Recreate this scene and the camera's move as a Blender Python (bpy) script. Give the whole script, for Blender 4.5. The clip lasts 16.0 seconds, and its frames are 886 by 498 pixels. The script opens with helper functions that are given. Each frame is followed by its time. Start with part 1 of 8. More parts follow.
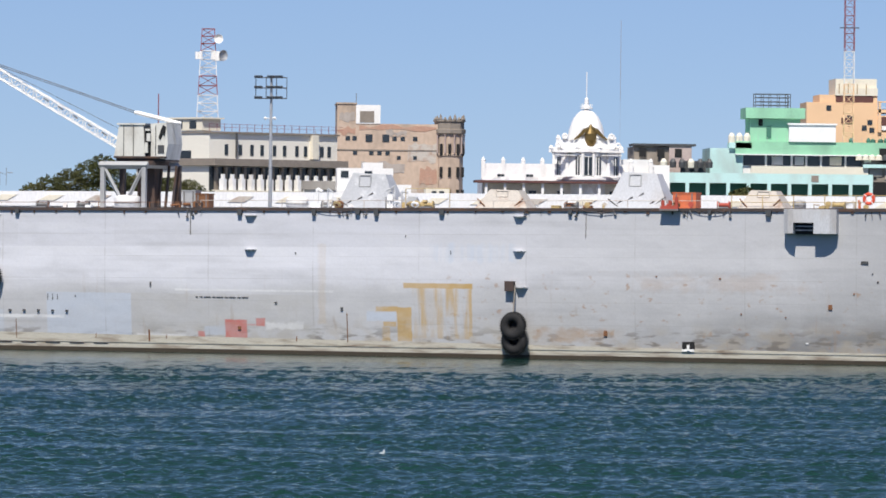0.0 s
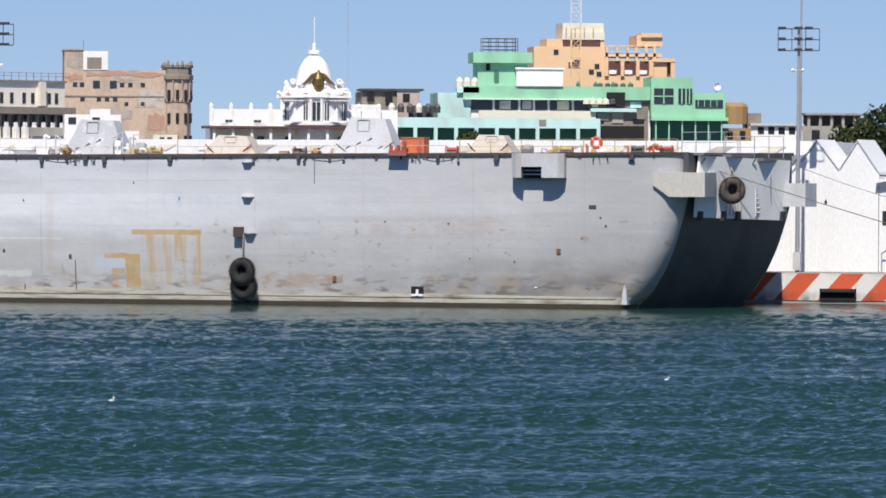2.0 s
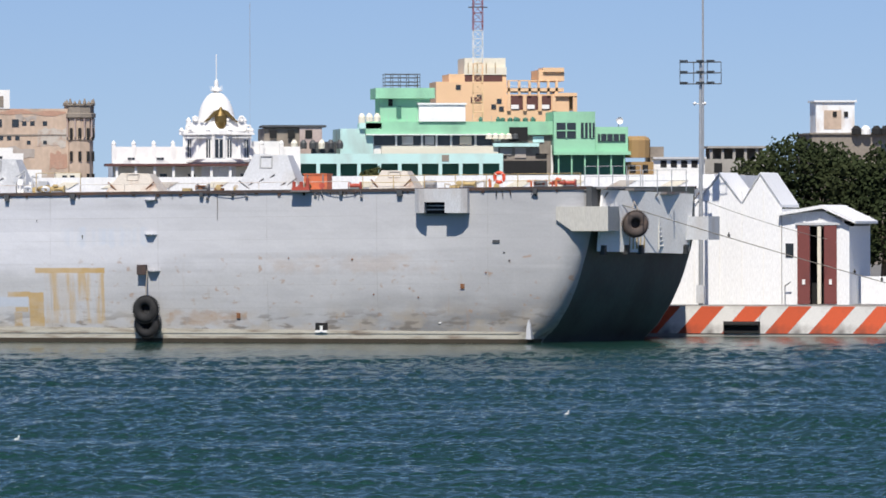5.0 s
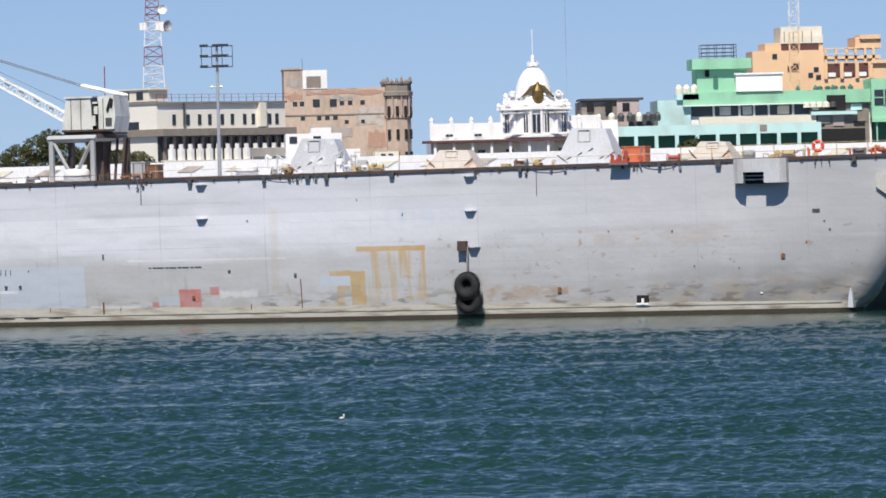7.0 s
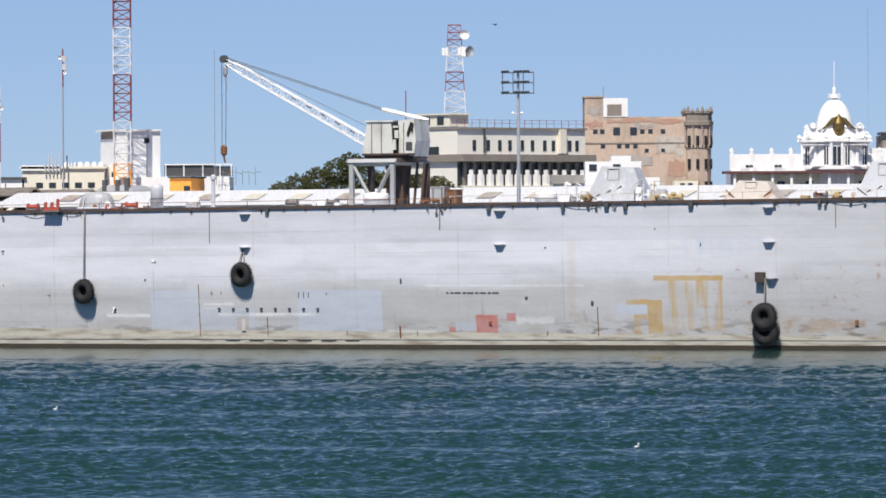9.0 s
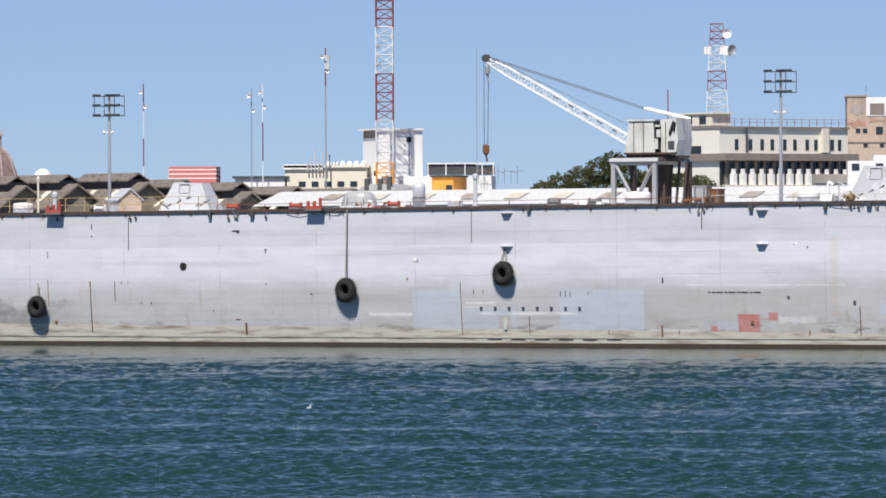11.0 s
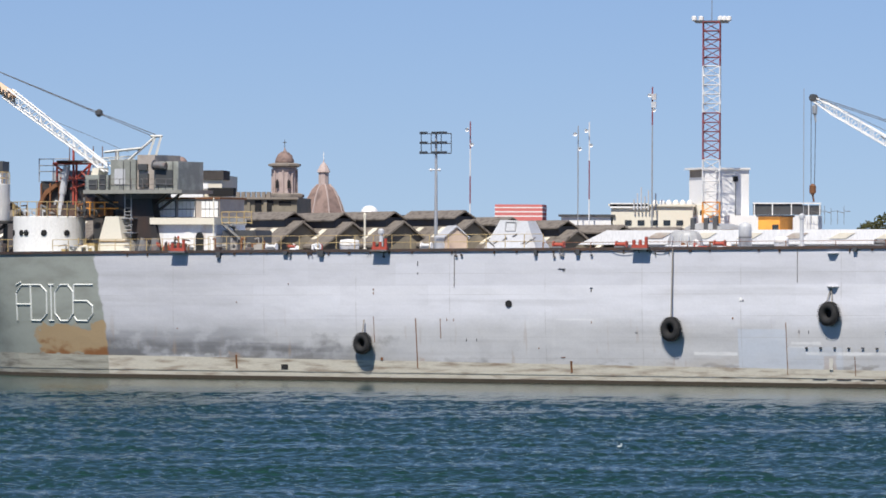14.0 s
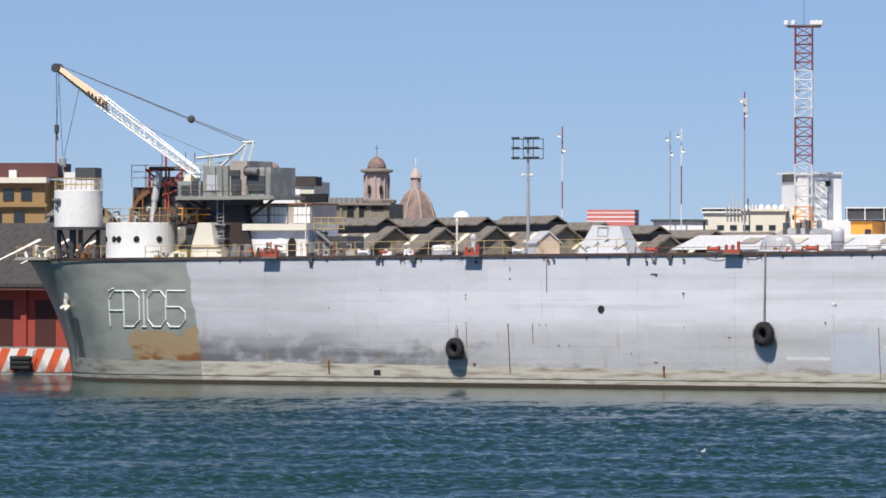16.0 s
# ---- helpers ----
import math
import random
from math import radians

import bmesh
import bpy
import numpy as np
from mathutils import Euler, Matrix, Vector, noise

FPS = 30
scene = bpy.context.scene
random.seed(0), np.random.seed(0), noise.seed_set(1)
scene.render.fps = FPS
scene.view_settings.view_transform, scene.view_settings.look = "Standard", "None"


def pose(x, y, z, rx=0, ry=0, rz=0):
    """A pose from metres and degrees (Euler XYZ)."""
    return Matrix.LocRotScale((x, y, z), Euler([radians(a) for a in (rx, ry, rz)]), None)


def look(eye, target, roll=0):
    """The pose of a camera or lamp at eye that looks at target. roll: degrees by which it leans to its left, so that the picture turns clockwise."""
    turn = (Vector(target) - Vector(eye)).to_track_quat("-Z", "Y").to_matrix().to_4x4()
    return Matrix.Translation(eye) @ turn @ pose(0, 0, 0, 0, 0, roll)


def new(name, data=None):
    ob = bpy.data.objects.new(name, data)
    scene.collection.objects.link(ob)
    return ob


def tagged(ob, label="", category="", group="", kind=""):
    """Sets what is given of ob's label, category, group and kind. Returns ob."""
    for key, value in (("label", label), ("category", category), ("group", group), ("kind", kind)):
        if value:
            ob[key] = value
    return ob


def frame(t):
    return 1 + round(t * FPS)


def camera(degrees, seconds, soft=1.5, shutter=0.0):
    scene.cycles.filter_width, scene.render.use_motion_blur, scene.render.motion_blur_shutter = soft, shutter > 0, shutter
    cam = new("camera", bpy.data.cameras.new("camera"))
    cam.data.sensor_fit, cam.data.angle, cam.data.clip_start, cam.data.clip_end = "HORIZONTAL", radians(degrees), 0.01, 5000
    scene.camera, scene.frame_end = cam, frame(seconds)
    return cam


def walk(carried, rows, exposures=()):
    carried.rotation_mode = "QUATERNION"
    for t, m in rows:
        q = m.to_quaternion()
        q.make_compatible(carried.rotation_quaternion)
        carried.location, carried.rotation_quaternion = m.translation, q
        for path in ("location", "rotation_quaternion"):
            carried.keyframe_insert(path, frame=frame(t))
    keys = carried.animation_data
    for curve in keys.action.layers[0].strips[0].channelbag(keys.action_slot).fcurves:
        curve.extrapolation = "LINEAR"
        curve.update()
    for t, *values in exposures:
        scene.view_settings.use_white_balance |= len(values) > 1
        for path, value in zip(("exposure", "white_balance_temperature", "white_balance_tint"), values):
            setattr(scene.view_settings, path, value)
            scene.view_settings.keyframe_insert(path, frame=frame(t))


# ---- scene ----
EYE = (0.0, 0.0, 9.06)
WALK = [(0.00, 2.599, -0.151, 0.646),
        (0.50, 3.688, -0.235, 0.642),
        (1.00, 4.728, -0.338, 0.422),
        (1.50, 5.232, -0.483, 0.369),
        (2.00, 5.365, -0.684, 0.328),
        (2.50, 5.496, -0.859, 0.226),
        (3.00, 6.338, -0.679, 0.411),
        (3.20, 6.703, -0.604, 0.101),
        (3.70, 7.269, -0.513, -0.027),
        (4.25, 7.218, -0.420, -0.107),
        (4.80, 6.652, -0.339, -0.125),
        (5.30, 5.856, -0.281, -0.090),
        (5.50, 5.505, -0.241, 0.026),
        (6.00, 4.492, -0.216, -0.382),
        (6.50, 3.646, -0.409, -1.135),
        (7.00, 3.085, -0.546, -1.423),
        (7.50, 2.563, -0.410, -0.870),
        (8.00, 1.917, -0.219, -0.282),
        (8.50, 0.939, -0.189, -0.118),
        (9.00, 0.060, -0.219, -0.305),
        (9.50, -0.769, -0.317, -0.415),
        (10.00, -1.400, -0.221, -0.261),
        (10.20, -1.706, -0.150, -0.222),
        (10.70, -2.305, -0.165, -0.222),
        (11.25, -2.869, -0.287, -0.265),
        (11.80, -3.442, -0.419, -0.316),
        (12.30, -4.065, -0.457, -0.340),
        (12.50, -4.313, -0.420, -0.332),
        (13.00, -5.048, -0.378, -0.361),
        (13.50, -5.570, -0.114, -0.093),
        (14.00, -5.919, 0.177, 0.203),
        (14.50, -6.458, 0.319, 0.367),
        (15.00, -6.989, 0.187, 0.035),
        (15.50, -6.991, 0.102, -0.198),
        (16.00, -6.858, 0.230, 0.078)]


cam = camera(9.0, 16.0, soft=1.7)


def aim(yaw, pitch, roll):
    """The camera stands still and pans by hand: yaw to the right, pitch up, roll."""
    return Matrix.Translation(EYE) @ pose(0, 0, 0, 0, 0, -yaw) @ pose(0, 0, 0, 90 + pitch) @ pose(0, 0, 0, 0, 0, roll)


walk(cam, [(t, aim(y, p, r)) for t, y, p, r in WALK])

# world, sun
SUN_AZ, SUN_EL = 193.0, 55.0          # compass degrees (0 = +y, clockwise), elevation
world = bpy.data.worlds.new("sky")
scene.world = world
world.use_nodes = True
wn = world.node_tree.nodes
sky = wn.new("ShaderNodeTexSky")
sky.sky_type, sky.sun_disc = "NISHITA", False
sky.sun_elevation, sky.sun_rotation = radians(SUN_EL), radians(SUN_AZ)
sky.air_density, sky.dust_density, sky.ozone_density, sky.altitude = 1.0, 0.0, 4.0, 0
wt = world.node_tree
where, lift = wn.new("ShaderNodeTexCoord"), wn.new("ShaderNodeVectorMath")
lift.operation, lift.inputs[1].default_value = "ADD", (0, 0, 0.055)
wt.links.new(where.outputs["Generated"], lift.inputs[0])
wt.links.new(lift.outputs[0], sky.inputs["Vector"])
tint = wn.new("ShaderNodeMix")
tint.data_type, tint.blend_type = "RGBA", "MULTIPLY"
tint.inputs[0].default_value, tint.inputs[7].default_value = 1.0, (0.80, 0.83, 1.05, 1)
world.node_tree.links.new(sky.outputs[0], tint.inputs[6])
world.node_tree.links.new(tint.outputs[2], wn["Background"].inputs[0])
wn["Background"].inputs[1].default_value = 0.079
sun = new("sun", bpy.data.lights.new("sun", "SUN"))
sun.data.energy, sun.data.angle, sun.data.color = 5.0, radians(0.53), (1.0, 0.94, 0.85)
sa, se = radians(SUN_AZ), radians(SUN_EL)
sun.matrix_world = look((math.sin(sa) * math.cos(se) * 50, math.cos(sa) * math.cos(se) * 50, math.sin(se) * 50 + 60), (0, 0, 60))
scene.view_settings.exposure = 0.22

# frame of the dock: x along the hull to its stern, y away from the eye, z up from the water
DOCK = Matrix.Translation((53.2, 410.4, 0)) @ pose(0, 0, 0, 0, 0, -20.977)


def deck_z(s):
    return 11.28 + 0.0078 * s


# ---- materials ----
def lin(r, g, b):
    return tuple(((c / 255) / 12.92 if c < 10 else ((c / 255 + 0.055) / 1.055) ** 2.4) for c in (r, g, b)) + (1.0,)


def material(name, base, other=None, rough=0.6, metal=0.0, scale=1.5, fine=14.0, amount=0.5, bump=0.15, stretch=(1, 1, 1), per_piece=0.0):
    """A procedural surface: base colour, a second colour in stains at two scales, grain and relief."""
    mt = bpy.data.materials.new(name)
    mt.use_nodes = True
    nt, ns = mt.node_tree, mt.node_tree.nodes
    bsdf = ns["Principled BSDF"]
    bsdf.inputs["Roughness"].default_value, bsdf.inputs["Metallic"].default_value = rough, metal
    tc = ns.new("ShaderNodeTexCoord")
    mp = ns.new("ShaderNodeMapping")
    mp.inputs["Scale"].default_value = stretch
    nt.links.new(tc.outputs["Object"], mp.inputs[0])
    big, small = ns.new("ShaderNodeTexNoise"), ns.new("ShaderNodeTexNoise")
    big.inputs["Scale"].default_value, small.inputs["Scale"].default_value = scale, fine
    big.inputs["Detail"].default_value, small.inputs["Detail"].default_value = 6, 4
    for n in (big, small):
        nt.links.new(mp.outputs[0], n.inputs["Vector"])
    ramp = ns.new("ShaderNodeMapRange")
    ramp.inputs[1].default_value, ramp.inputs[2].default_value = 0.48, 0.75
    ramp.inputs[3].default_value, ramp.inputs[4].default_value = 0.0, amount
    nt.links.new(big.outputs[0], ramp.inputs[0])
    mix = ns.new("ShaderNodeMix")
    mix.data_type = "RGBA"
    other = other or tuple(c * 0.6 for c in base[:3]) + (1,)
    mix.inputs[6].default_value, mix.inputs[7].default_value = base, other
    nt.links.new(ramp.outputs[0], mix.inputs[0])
    grain = ns.new("ShaderNodeMapRange")
    grain.inputs[1].default_value, grain.inputs[2].default_value = 0.3, 0.7
    grain.inputs[3].default_value, grain.inputs[4].default_value = 0.88, 1.08
    nt.links.new(small.outputs[0], grain.inputs[0])
    hs = ns.new("ShaderNodeHueSaturation")
    nt.links.new(mix.outputs[2], hs.inputs["Color"])
    last = grain.outputs[0]
    if per_piece:
        oi, mr, mu = ns.new("ShaderNodeObjectInfo"), ns.new("ShaderNodeMapRange"), ns.new("ShaderNodeMath")
        mr.inputs[3].default_value, mr.inputs[4].default_value = 1 - per_piece, 1 + per_piece
        mu.operation = "MULTIPLY"
        nt.links.new(oi.outputs["Random"], mr.inputs[0])
        nt.links.new(mr.outputs[0], mu.inputs[0])
        nt.links.new(last, mu.inputs[1])
        last = mu.outputs[0]
    nt.links.new(last, hs.inputs["Value"])
    nt.links.new(hs.outputs[0], bsdf.inputs["Base Color"])
    if bump:
        bp = ns.new("ShaderNodeBump")
        bp.inputs["Strength"].default_value, bp.inputs["Distance"].default_value = bump, 0.05
        nt.links.new(small.outputs[0], bp.inputs["Height"])
        nt.links.new(bp.outputs[0], bsdf.inputs["Normal"])
    return mt


def glass_dark(name, tint):
    mt = material(name, tint, rough=0.12, bump=0)
    return mt


RUST = (0.20, 0.085, 0.035, 1)
M = {
    "white": material("white_paint", (0.82, 0.81, 0.79, 1), (0.5, 0.46, 0.4, 1), 0.55, scale=0.4, amount=0.28, stretch=(1, 1, 0.35)),
    "white_rust": material("white_paint_rusted", (0.80, 0.81, 0.81, 1), (0.45, 0.3, 0.18, 1), 0.5, scale=0.9, amount=0.6, stretch=(1, 1, 0.3)),
    "gunwale": material("dark_rusted_edge", (0.055, 0.04, 0.036, 1), (0.13, 0.06, 0.03, 1), 0.7, scale=0.8, amount=0.8),
    "grey": material("grey_ship_paint", (0.38, 0.385, 0.39, 1), (0.28, 0.24, 0.2, 1), 0.5, scale=0.8, amount=0.5, stretch=(1, 1, 0.4)),
    "grey_light": material("pale_grey_paint", (0.52, 0.53, 0.55, 1), (0.36, 0.3, 0.24, 1), 0.5, scale=0.8, amount=0.45, stretch=(1, 1, 0.4)),
    "grey_dark": material("dark_grey_steel", (0.065, 0.068, 0.072, 1), (0.05, 0.036, 0.028, 1), 0.55, scale=1.5),
    "steel": material("weathered_steel", (0.20, 0.20, 0.20, 1), RUST, 0.5, 0.3, scale=1.5, amount=0.6),
    "rust": material("rusted_steel", RUST, (0.09, 0.04, 0.02, 1), 0.8, scale=2.0, amount=0.8),
    "red": material("red_oxide_paint", (0.40, 0.07, 0.045, 1), (0.28, 0.05, 0.03, 1), 0.6, scale=1.2, amount=0.5),
    "orange": material("orange_paint", (0.80, 0.33, 0.05, 1), (0.5, 0.2, 0.05, 1), 0.55),
    "yellow": material("yellow_paint", (0.46, 0.34, 0.15, 1), (0.25, 0.15, 0.08, 1), 0.55, scale=3),
    "rubber": material("black_rubber", (0.014, 0.014, 0.015, 1), (0.035, 0.032, 0.03, 1), 0.85, scale=2.5, amount=0.6, bump=0.4),
    "black": material("black_opening", (0.012, 0.012, 0.013, 1), rough=0.9, bump=0),
    "glass": glass_dark("window_glass", (0.03, 0.037, 0.045, 1)),
    "rope": material("mooring_rope", (0.30, 0.27, 0.23, 1), rough=0.9),
    "cable": material("steel_cable", (0.07, 0.07, 0.075, 1), rough=0.6),
    "concrete": material("stained_concrete", (0.34, 0.32, 0.29, 1), (0.16, 0.14, 0.12, 1), 0.85, scale=0.35, amount=0.7, stretch=(1, 1, 0.5)),
    "asphalt": material("quay_ground", (0.16, 0.155, 0.145, 1), (0.08, 0.08, 0.075, 1), 0.9, scale=0.05),
    "stripe_red": material("orange_red_block_paint", (0.62, 0.10, 0.035, 1), (0.16, 0.055, 0.035, 1), 0.7, scale=0.6, amount=0.85, per_piece=0.12),
    "stripe_white": material("white_block_paint", (0.70, 0.68, 0.65, 1), (0.13, 0.11, 0.1, 1), 0.7, scale=0.6, amount=0.95, per_piece=0.08),
    "brick_red": material("faded_red_render", (0.43, 0.26, 0.19, 1), (0.42, 0.32, 0.25, 1), 0.9, scale=0.5, fine=3, amount=0.9),
    "crane_pale": material("pale_crane_paint", (0.64, 0.63, 0.58, 1), (0.27, 0.235, 0.19, 1), 0.6, scale=0.9, amount=0.7, stretch=(1, 1, 0.4)),
    "faint_run": material("faint_rust_run", (0.50, 0.485, 0.44, 1), (0.46, 0.45, 0.44, 1), 0.6, scale=1.0, stretch=(1, 1, 0.2)),
    "door_red": material("dull_red_door_paint", (0.17, 0.045, 0.04, 1), (0.1, 0.035, 0.03, 1), 0.7, scale=0.5),
    "crane_grey": material("weathered_crane_paint", (0.29, 0.285, 0.255, 1), (0.17, 0.155, 0.13, 1), 0.6, scale=0.7, amount=0.6, stretch=(1, 1, 0.4)),
    "brick_brown": material("bare_brown_masonry", (0.52, 0.40, 0.31, 1), (0.31, 0.25, 0.20, 1), 0.9, scale=0.22, fine=1.6, amount=1.0, stretch=(1, 1, 0.6)),
    "plaster_grey": material("grey_brown_plaster", (0.25, 0.215, 0.18, 1), (0.13, 0.11, 0.095, 1), 0.9, scale=0.3, fine=3, amount=0.8),
    "cream": material("cream_plaster", (0.74, 0.69, 0.57, 1), (0.55, 0.47, 0.36, 1), 0.8, scale=0.15, amount=0.4, stretch=(1, 1, 0.4)),
    "green": material("mint_green_paint", (0.29, 0.58, 0.38, 1), (0.2, 0.36, 0.25, 1), 0.7, scale=0.3, amount=0.8, stretch=(1, 1, 0.4)),
    "green_dark": material("dark_green_paint_and_shade", (0.05, 0.17, 0.12, 1), rough=0.7, scale=0.3),
    "cyan": material("pale_turquoise_paint", (0.50, 0.73, 0.70, 1), (0.40, 0.48, 0.45, 1), 0.7, scale=0.35, amount=0.8, stretch=(1, 1, 0.4)),
    "peach": material("peach_orange_paint", (0.78, 0.52, 0.31, 1), (0.62, 0.4, 0.24, 1), 0.75, scale=0.2, amount=0.5),
    "ochre": material("ochre_plaster", (0.33, 0.21, 0.09, 1), (0.3, 0.18, 0.09, 1), 0.85, scale=0.4, amount=0.7),
    "pink": material("faded_pink_stone", (0.46, 0.37, 0.34, 1), (0.26, 0.19, 0.17, 1), 0.9, scale=0.5, fine=4, amount=0.7),
    "tile_dome": material("mottled_dome_tile", (0.25, 0.175, 0.15, 1), (0.085, 0.06, 0.055, 1), 0.85, scale=0.9, fine=5, amount=0.9),
    "maroon": material("maroon_roof_and_shade", (0.11, 0.045, 0.04, 1), rough=0.8, scale=0.4),
    "red_wall": material("red_plaster_wall", (0.30, 0.05, 0.035, 1), (0.18, 0.045, 0.035, 1), 0.85, scale=0.3, amount=0.6),
    "roof": material("weathered_sheet_roof", (0.06, 0.052, 0.048, 1), (0.016, 0.014, 0.012, 1), 0.9, scale=0.9, fine=5, amount=0.9, stretch=(2.5, 1, 1)),
    "bronze": material("bronze_gilt", (0.20, 0.135, 0.045, 1), (0.07, 0.05, 0.03, 1), 0.4, 0.6, scale=1.5),
    "bark": material("bark", (0.10, 0.075, 0.055, 1), rough=0.9, scale=4),
    "mast_red": material("mast_red_paint", (0.25, 0.065, 0.075, 1), rough=0.6),
    "mast_white": material("mast_white_paint", (0.70, 0.70, 0.70, 1), rough=0.6),
    "galv": material("galvanised_steel", (0.42, 0.43, 0.44, 1), (0.3, 0.3, 0.3, 1), 0.45, 0.4),
    "olive": material("bow_green_grey_paint", (0.30, 0.32, 0.29, 1), (0.2, 0.205, 0.18, 1), 0.55, scale=0.5, amount=0.5, stretch=(1, 1, 0.4)),
    "sheet_white": material("white_corrugated_sheet", (0.80, 0.80, 0.80, 1), (0.68, 0.65, 0.61, 1), 0.5, scale=0.25, amount=0.2, stretch=(1, 1, 0.2)),
    "soot": material("sooty_dark_steel", (0.035, 0.036, 0.038, 1), (0.09, 0.06, 0.045, 1), 0.7, scale=1.1, fine=7, amount=0.9, stretch=(1, 1, 0.5)),
    "gate_paint_shaded": material("grey_green_gate_paint_shaded", (0.085, 0.095, 0.085, 1), (0.05, 0.045, 0.038, 1), 0.6, scale=0.35, fine=5, amount=0.9, stretch=(1, 1, 0.35)),
    "olive_stone": material("olive_brown_stone", (0.235, 0.205, 0.155, 1), (0.11, 0.095, 0.07, 1), 0.9, scale=0.4, fine=3, amount=0.9, stretch=(1, 1, 0.5)),
    "cream_light": material("pale_cream_plaster", (0.80, 0.765, 0.67, 1), (0.6, 0.54, 0.45, 1), 0.8, scale=0.2, amount=0.4, stretch=(1, 1, 0.4)),
    "gate_green": material("dark_grey_green_gate", (0.022, 0.025, 0.026, 1), (0.06, 0.03, 0.02, 1), 0.6, scale=0.5, amount=0.7, stretch=(1, 1, 0.4)),
    "orange_red": material("faded_orange_red_paint", (0.60, 0.15, 0.06, 1), (0.36, 0.13, 0.07, 1), 0.65, scale=2, amount=0.8),
    "hood_beige": material("chipped_beige_paint", (0.50, 0.455, 0.40, 1), (0.34, 0.19, 0.12, 1), 0.65, scale=1.2, fine=9, amount=0.8),
    "shed_roof": material("brown_weathered_sheet_roof", (0.19, 0.165, 0.14, 1), (0.045, 0.036, 0.03, 1), 0.9, scale=1.3, fine=6, amount=0.9, stretch=(2.5, 1, 1)),
    "crane_taupe": material("faded_taupe_paint", (0.40, 0.35, 0.31, 1), (0.24, 0.2, 0.17, 1), 0.65, scale=0.9, amount=0.7, stretch=(1, 1, 0.4)),
    "crane_peel": material("peeling_grey_green_paint", (0.25, 0.26, 0.235, 1), (0.47, 0.47, 0.43, 1), 0.65, scale=0.7, fine=8, amount=1.0),
    "tyre_rust": material("rust_dusted_rubber", (0.07, 0.055, 0.05, 1), (0.15, 0.10, 0.075, 1), 0.85, scale=2.0, amount=0.8),
    "chipped": material("chipped_white_on_grey", (0.44, 0.45, 0.47, 1), (0.84, 0.84, 0.83, 1), 0.6, scale=0.8, fine=9, amount=1.0),
    "coral": material("coral_red_paint", (0.60, 0.17, 0.155, 1), (0.5, 0.2, 0.18, 1), 0.7, scale=0.6),
    "dark_red": material("bay_shade_red", (0.055, 0.014, 0.011, 1), (0.09, 0.03, 0.02, 1), 0.8, scale=0.6),
    "plumage": material("dark_plumage", (0.03, 0.026, 0.022, 1), rough=0.8),
    "gull": material("gull_plumage", (0.7, 0.7, 0.7, 1), (0.3, 0.3, 0.32, 1), 0.8),
}


# ---- mesh helpers ----
def box(bm, x0, x1, y0, y1, z0, z1):
    v = [bm.verts.new((x, y, z)) for z in (z0, z1) for y in (y0, y1) for x in (x0, x1)]
    for f in ((0, 2, 3, 1), (4, 5, 7, 6), (0, 1, 5, 4), (2, 6, 7, 3), (0, 4, 6, 2), (1, 3, 7, 5)):
        bm.faces.new([v[i] for i in f])
    return bm


def prism(bm, outline, y0, y1):
    """An outline in x, z pushed from y0 to y1."""
    a = [bm.verts.new((x, y0, z)) for x, z in outline]
    b = [bm.verts.new((x, y1, z)) for x, z in outline]
    bm.faces.new(a)
    bm.faces.new(b[::-1])
    for i in range(len(a)):
        j = (i + 1) % len(a)
        bm.faces.new((a[j], a[i], b[i], b[j]))
    return bm


def beam(bm, p, q, r, n=4, r2=None):
    p, q = Vector(p), Vector(q)
    d = (q - p).normalized()
    u = d.orthogonal().normalized() if abs(d.z) < 0.99 else Vector((1, 0, 0))
    w = d.cross(u)
    r2 = r if r2 is None else r2
    rings = []
    for c, k in ((p, r), (q, r2)):
        rings.append([bm.verts.new(c + (u * math.cos(a) + w * math.sin(a)) * k) for a in (2 * math.pi * (i + 0.5) / n for i in range(n))])
    for i in range(n):
        j = (i + 1) % n
        bm.faces.new((rings[0][i], rings[0][j], rings[1][j], rings[1][i]))
    bm.faces.new(rings[0][::-1])
    bm.faces.new(rings[1])
    return bm


def lathe(bm, profile, x=0, y=0, n=24, squash=1.0):
    """Turns (radius, z) pairs about a vertical axis."""
    rows = [[bm.verts.new((x + r * math.cos(2 * math.pi * i / n), y + squash * r * math.sin(2 * math.pi * i / n), z)) for i in range(n)] for r, z in profile]
    for a, b in zip(rows, rows[1:]):
        for i in range(n):
            j = (i + 1) % n
            bm.faces.new((a[i], a[j], b[j], b[i]))
    bm.faces.new(rows[0][::-1])
    bm.faces.new(rows[-1])
    return bm


def torus(bm, R, r, n=28, m=12, flat=1.0):
    """A ring about the y axis."""
    rows = []
    for i in range(n):
        a = 2 * math.pi * i / n
        rows.append([bm.verts.new(((R + r * math.cos(b)) * math.cos(a), flat * r * math.sin(b), (R + r * math.cos(b)) * math.sin(a))) for b in (2 * math.pi * k / m for k in range(m))])
    for i in range(n):
        for k in range(m):
            j, l = (i + 1) % n, (k + 1) % m
            bm.faces.new((rows[i][k], rows[i][l], rows[j][l], rows[j][k]))
    return bm


def B():
    return bmesh.new()


def part(name, bm, mat, parent=None, label="", smooth=False):
    bmesh.ops.recalc_face_normals(bm, faces=bm.faces)
    me = bpy.data.meshes.new(name)
    bm.to_mesh(me)
    bm.free()
    me.materials.append(M[mat] if isinstance(mat, str) else mat)
    if smooth:
        for p in me.polygons:
            p.use_smooth = True
    ob = new(name, me)
    ob.parent = parent
    if label:
        tagged(ob, label)
    return ob


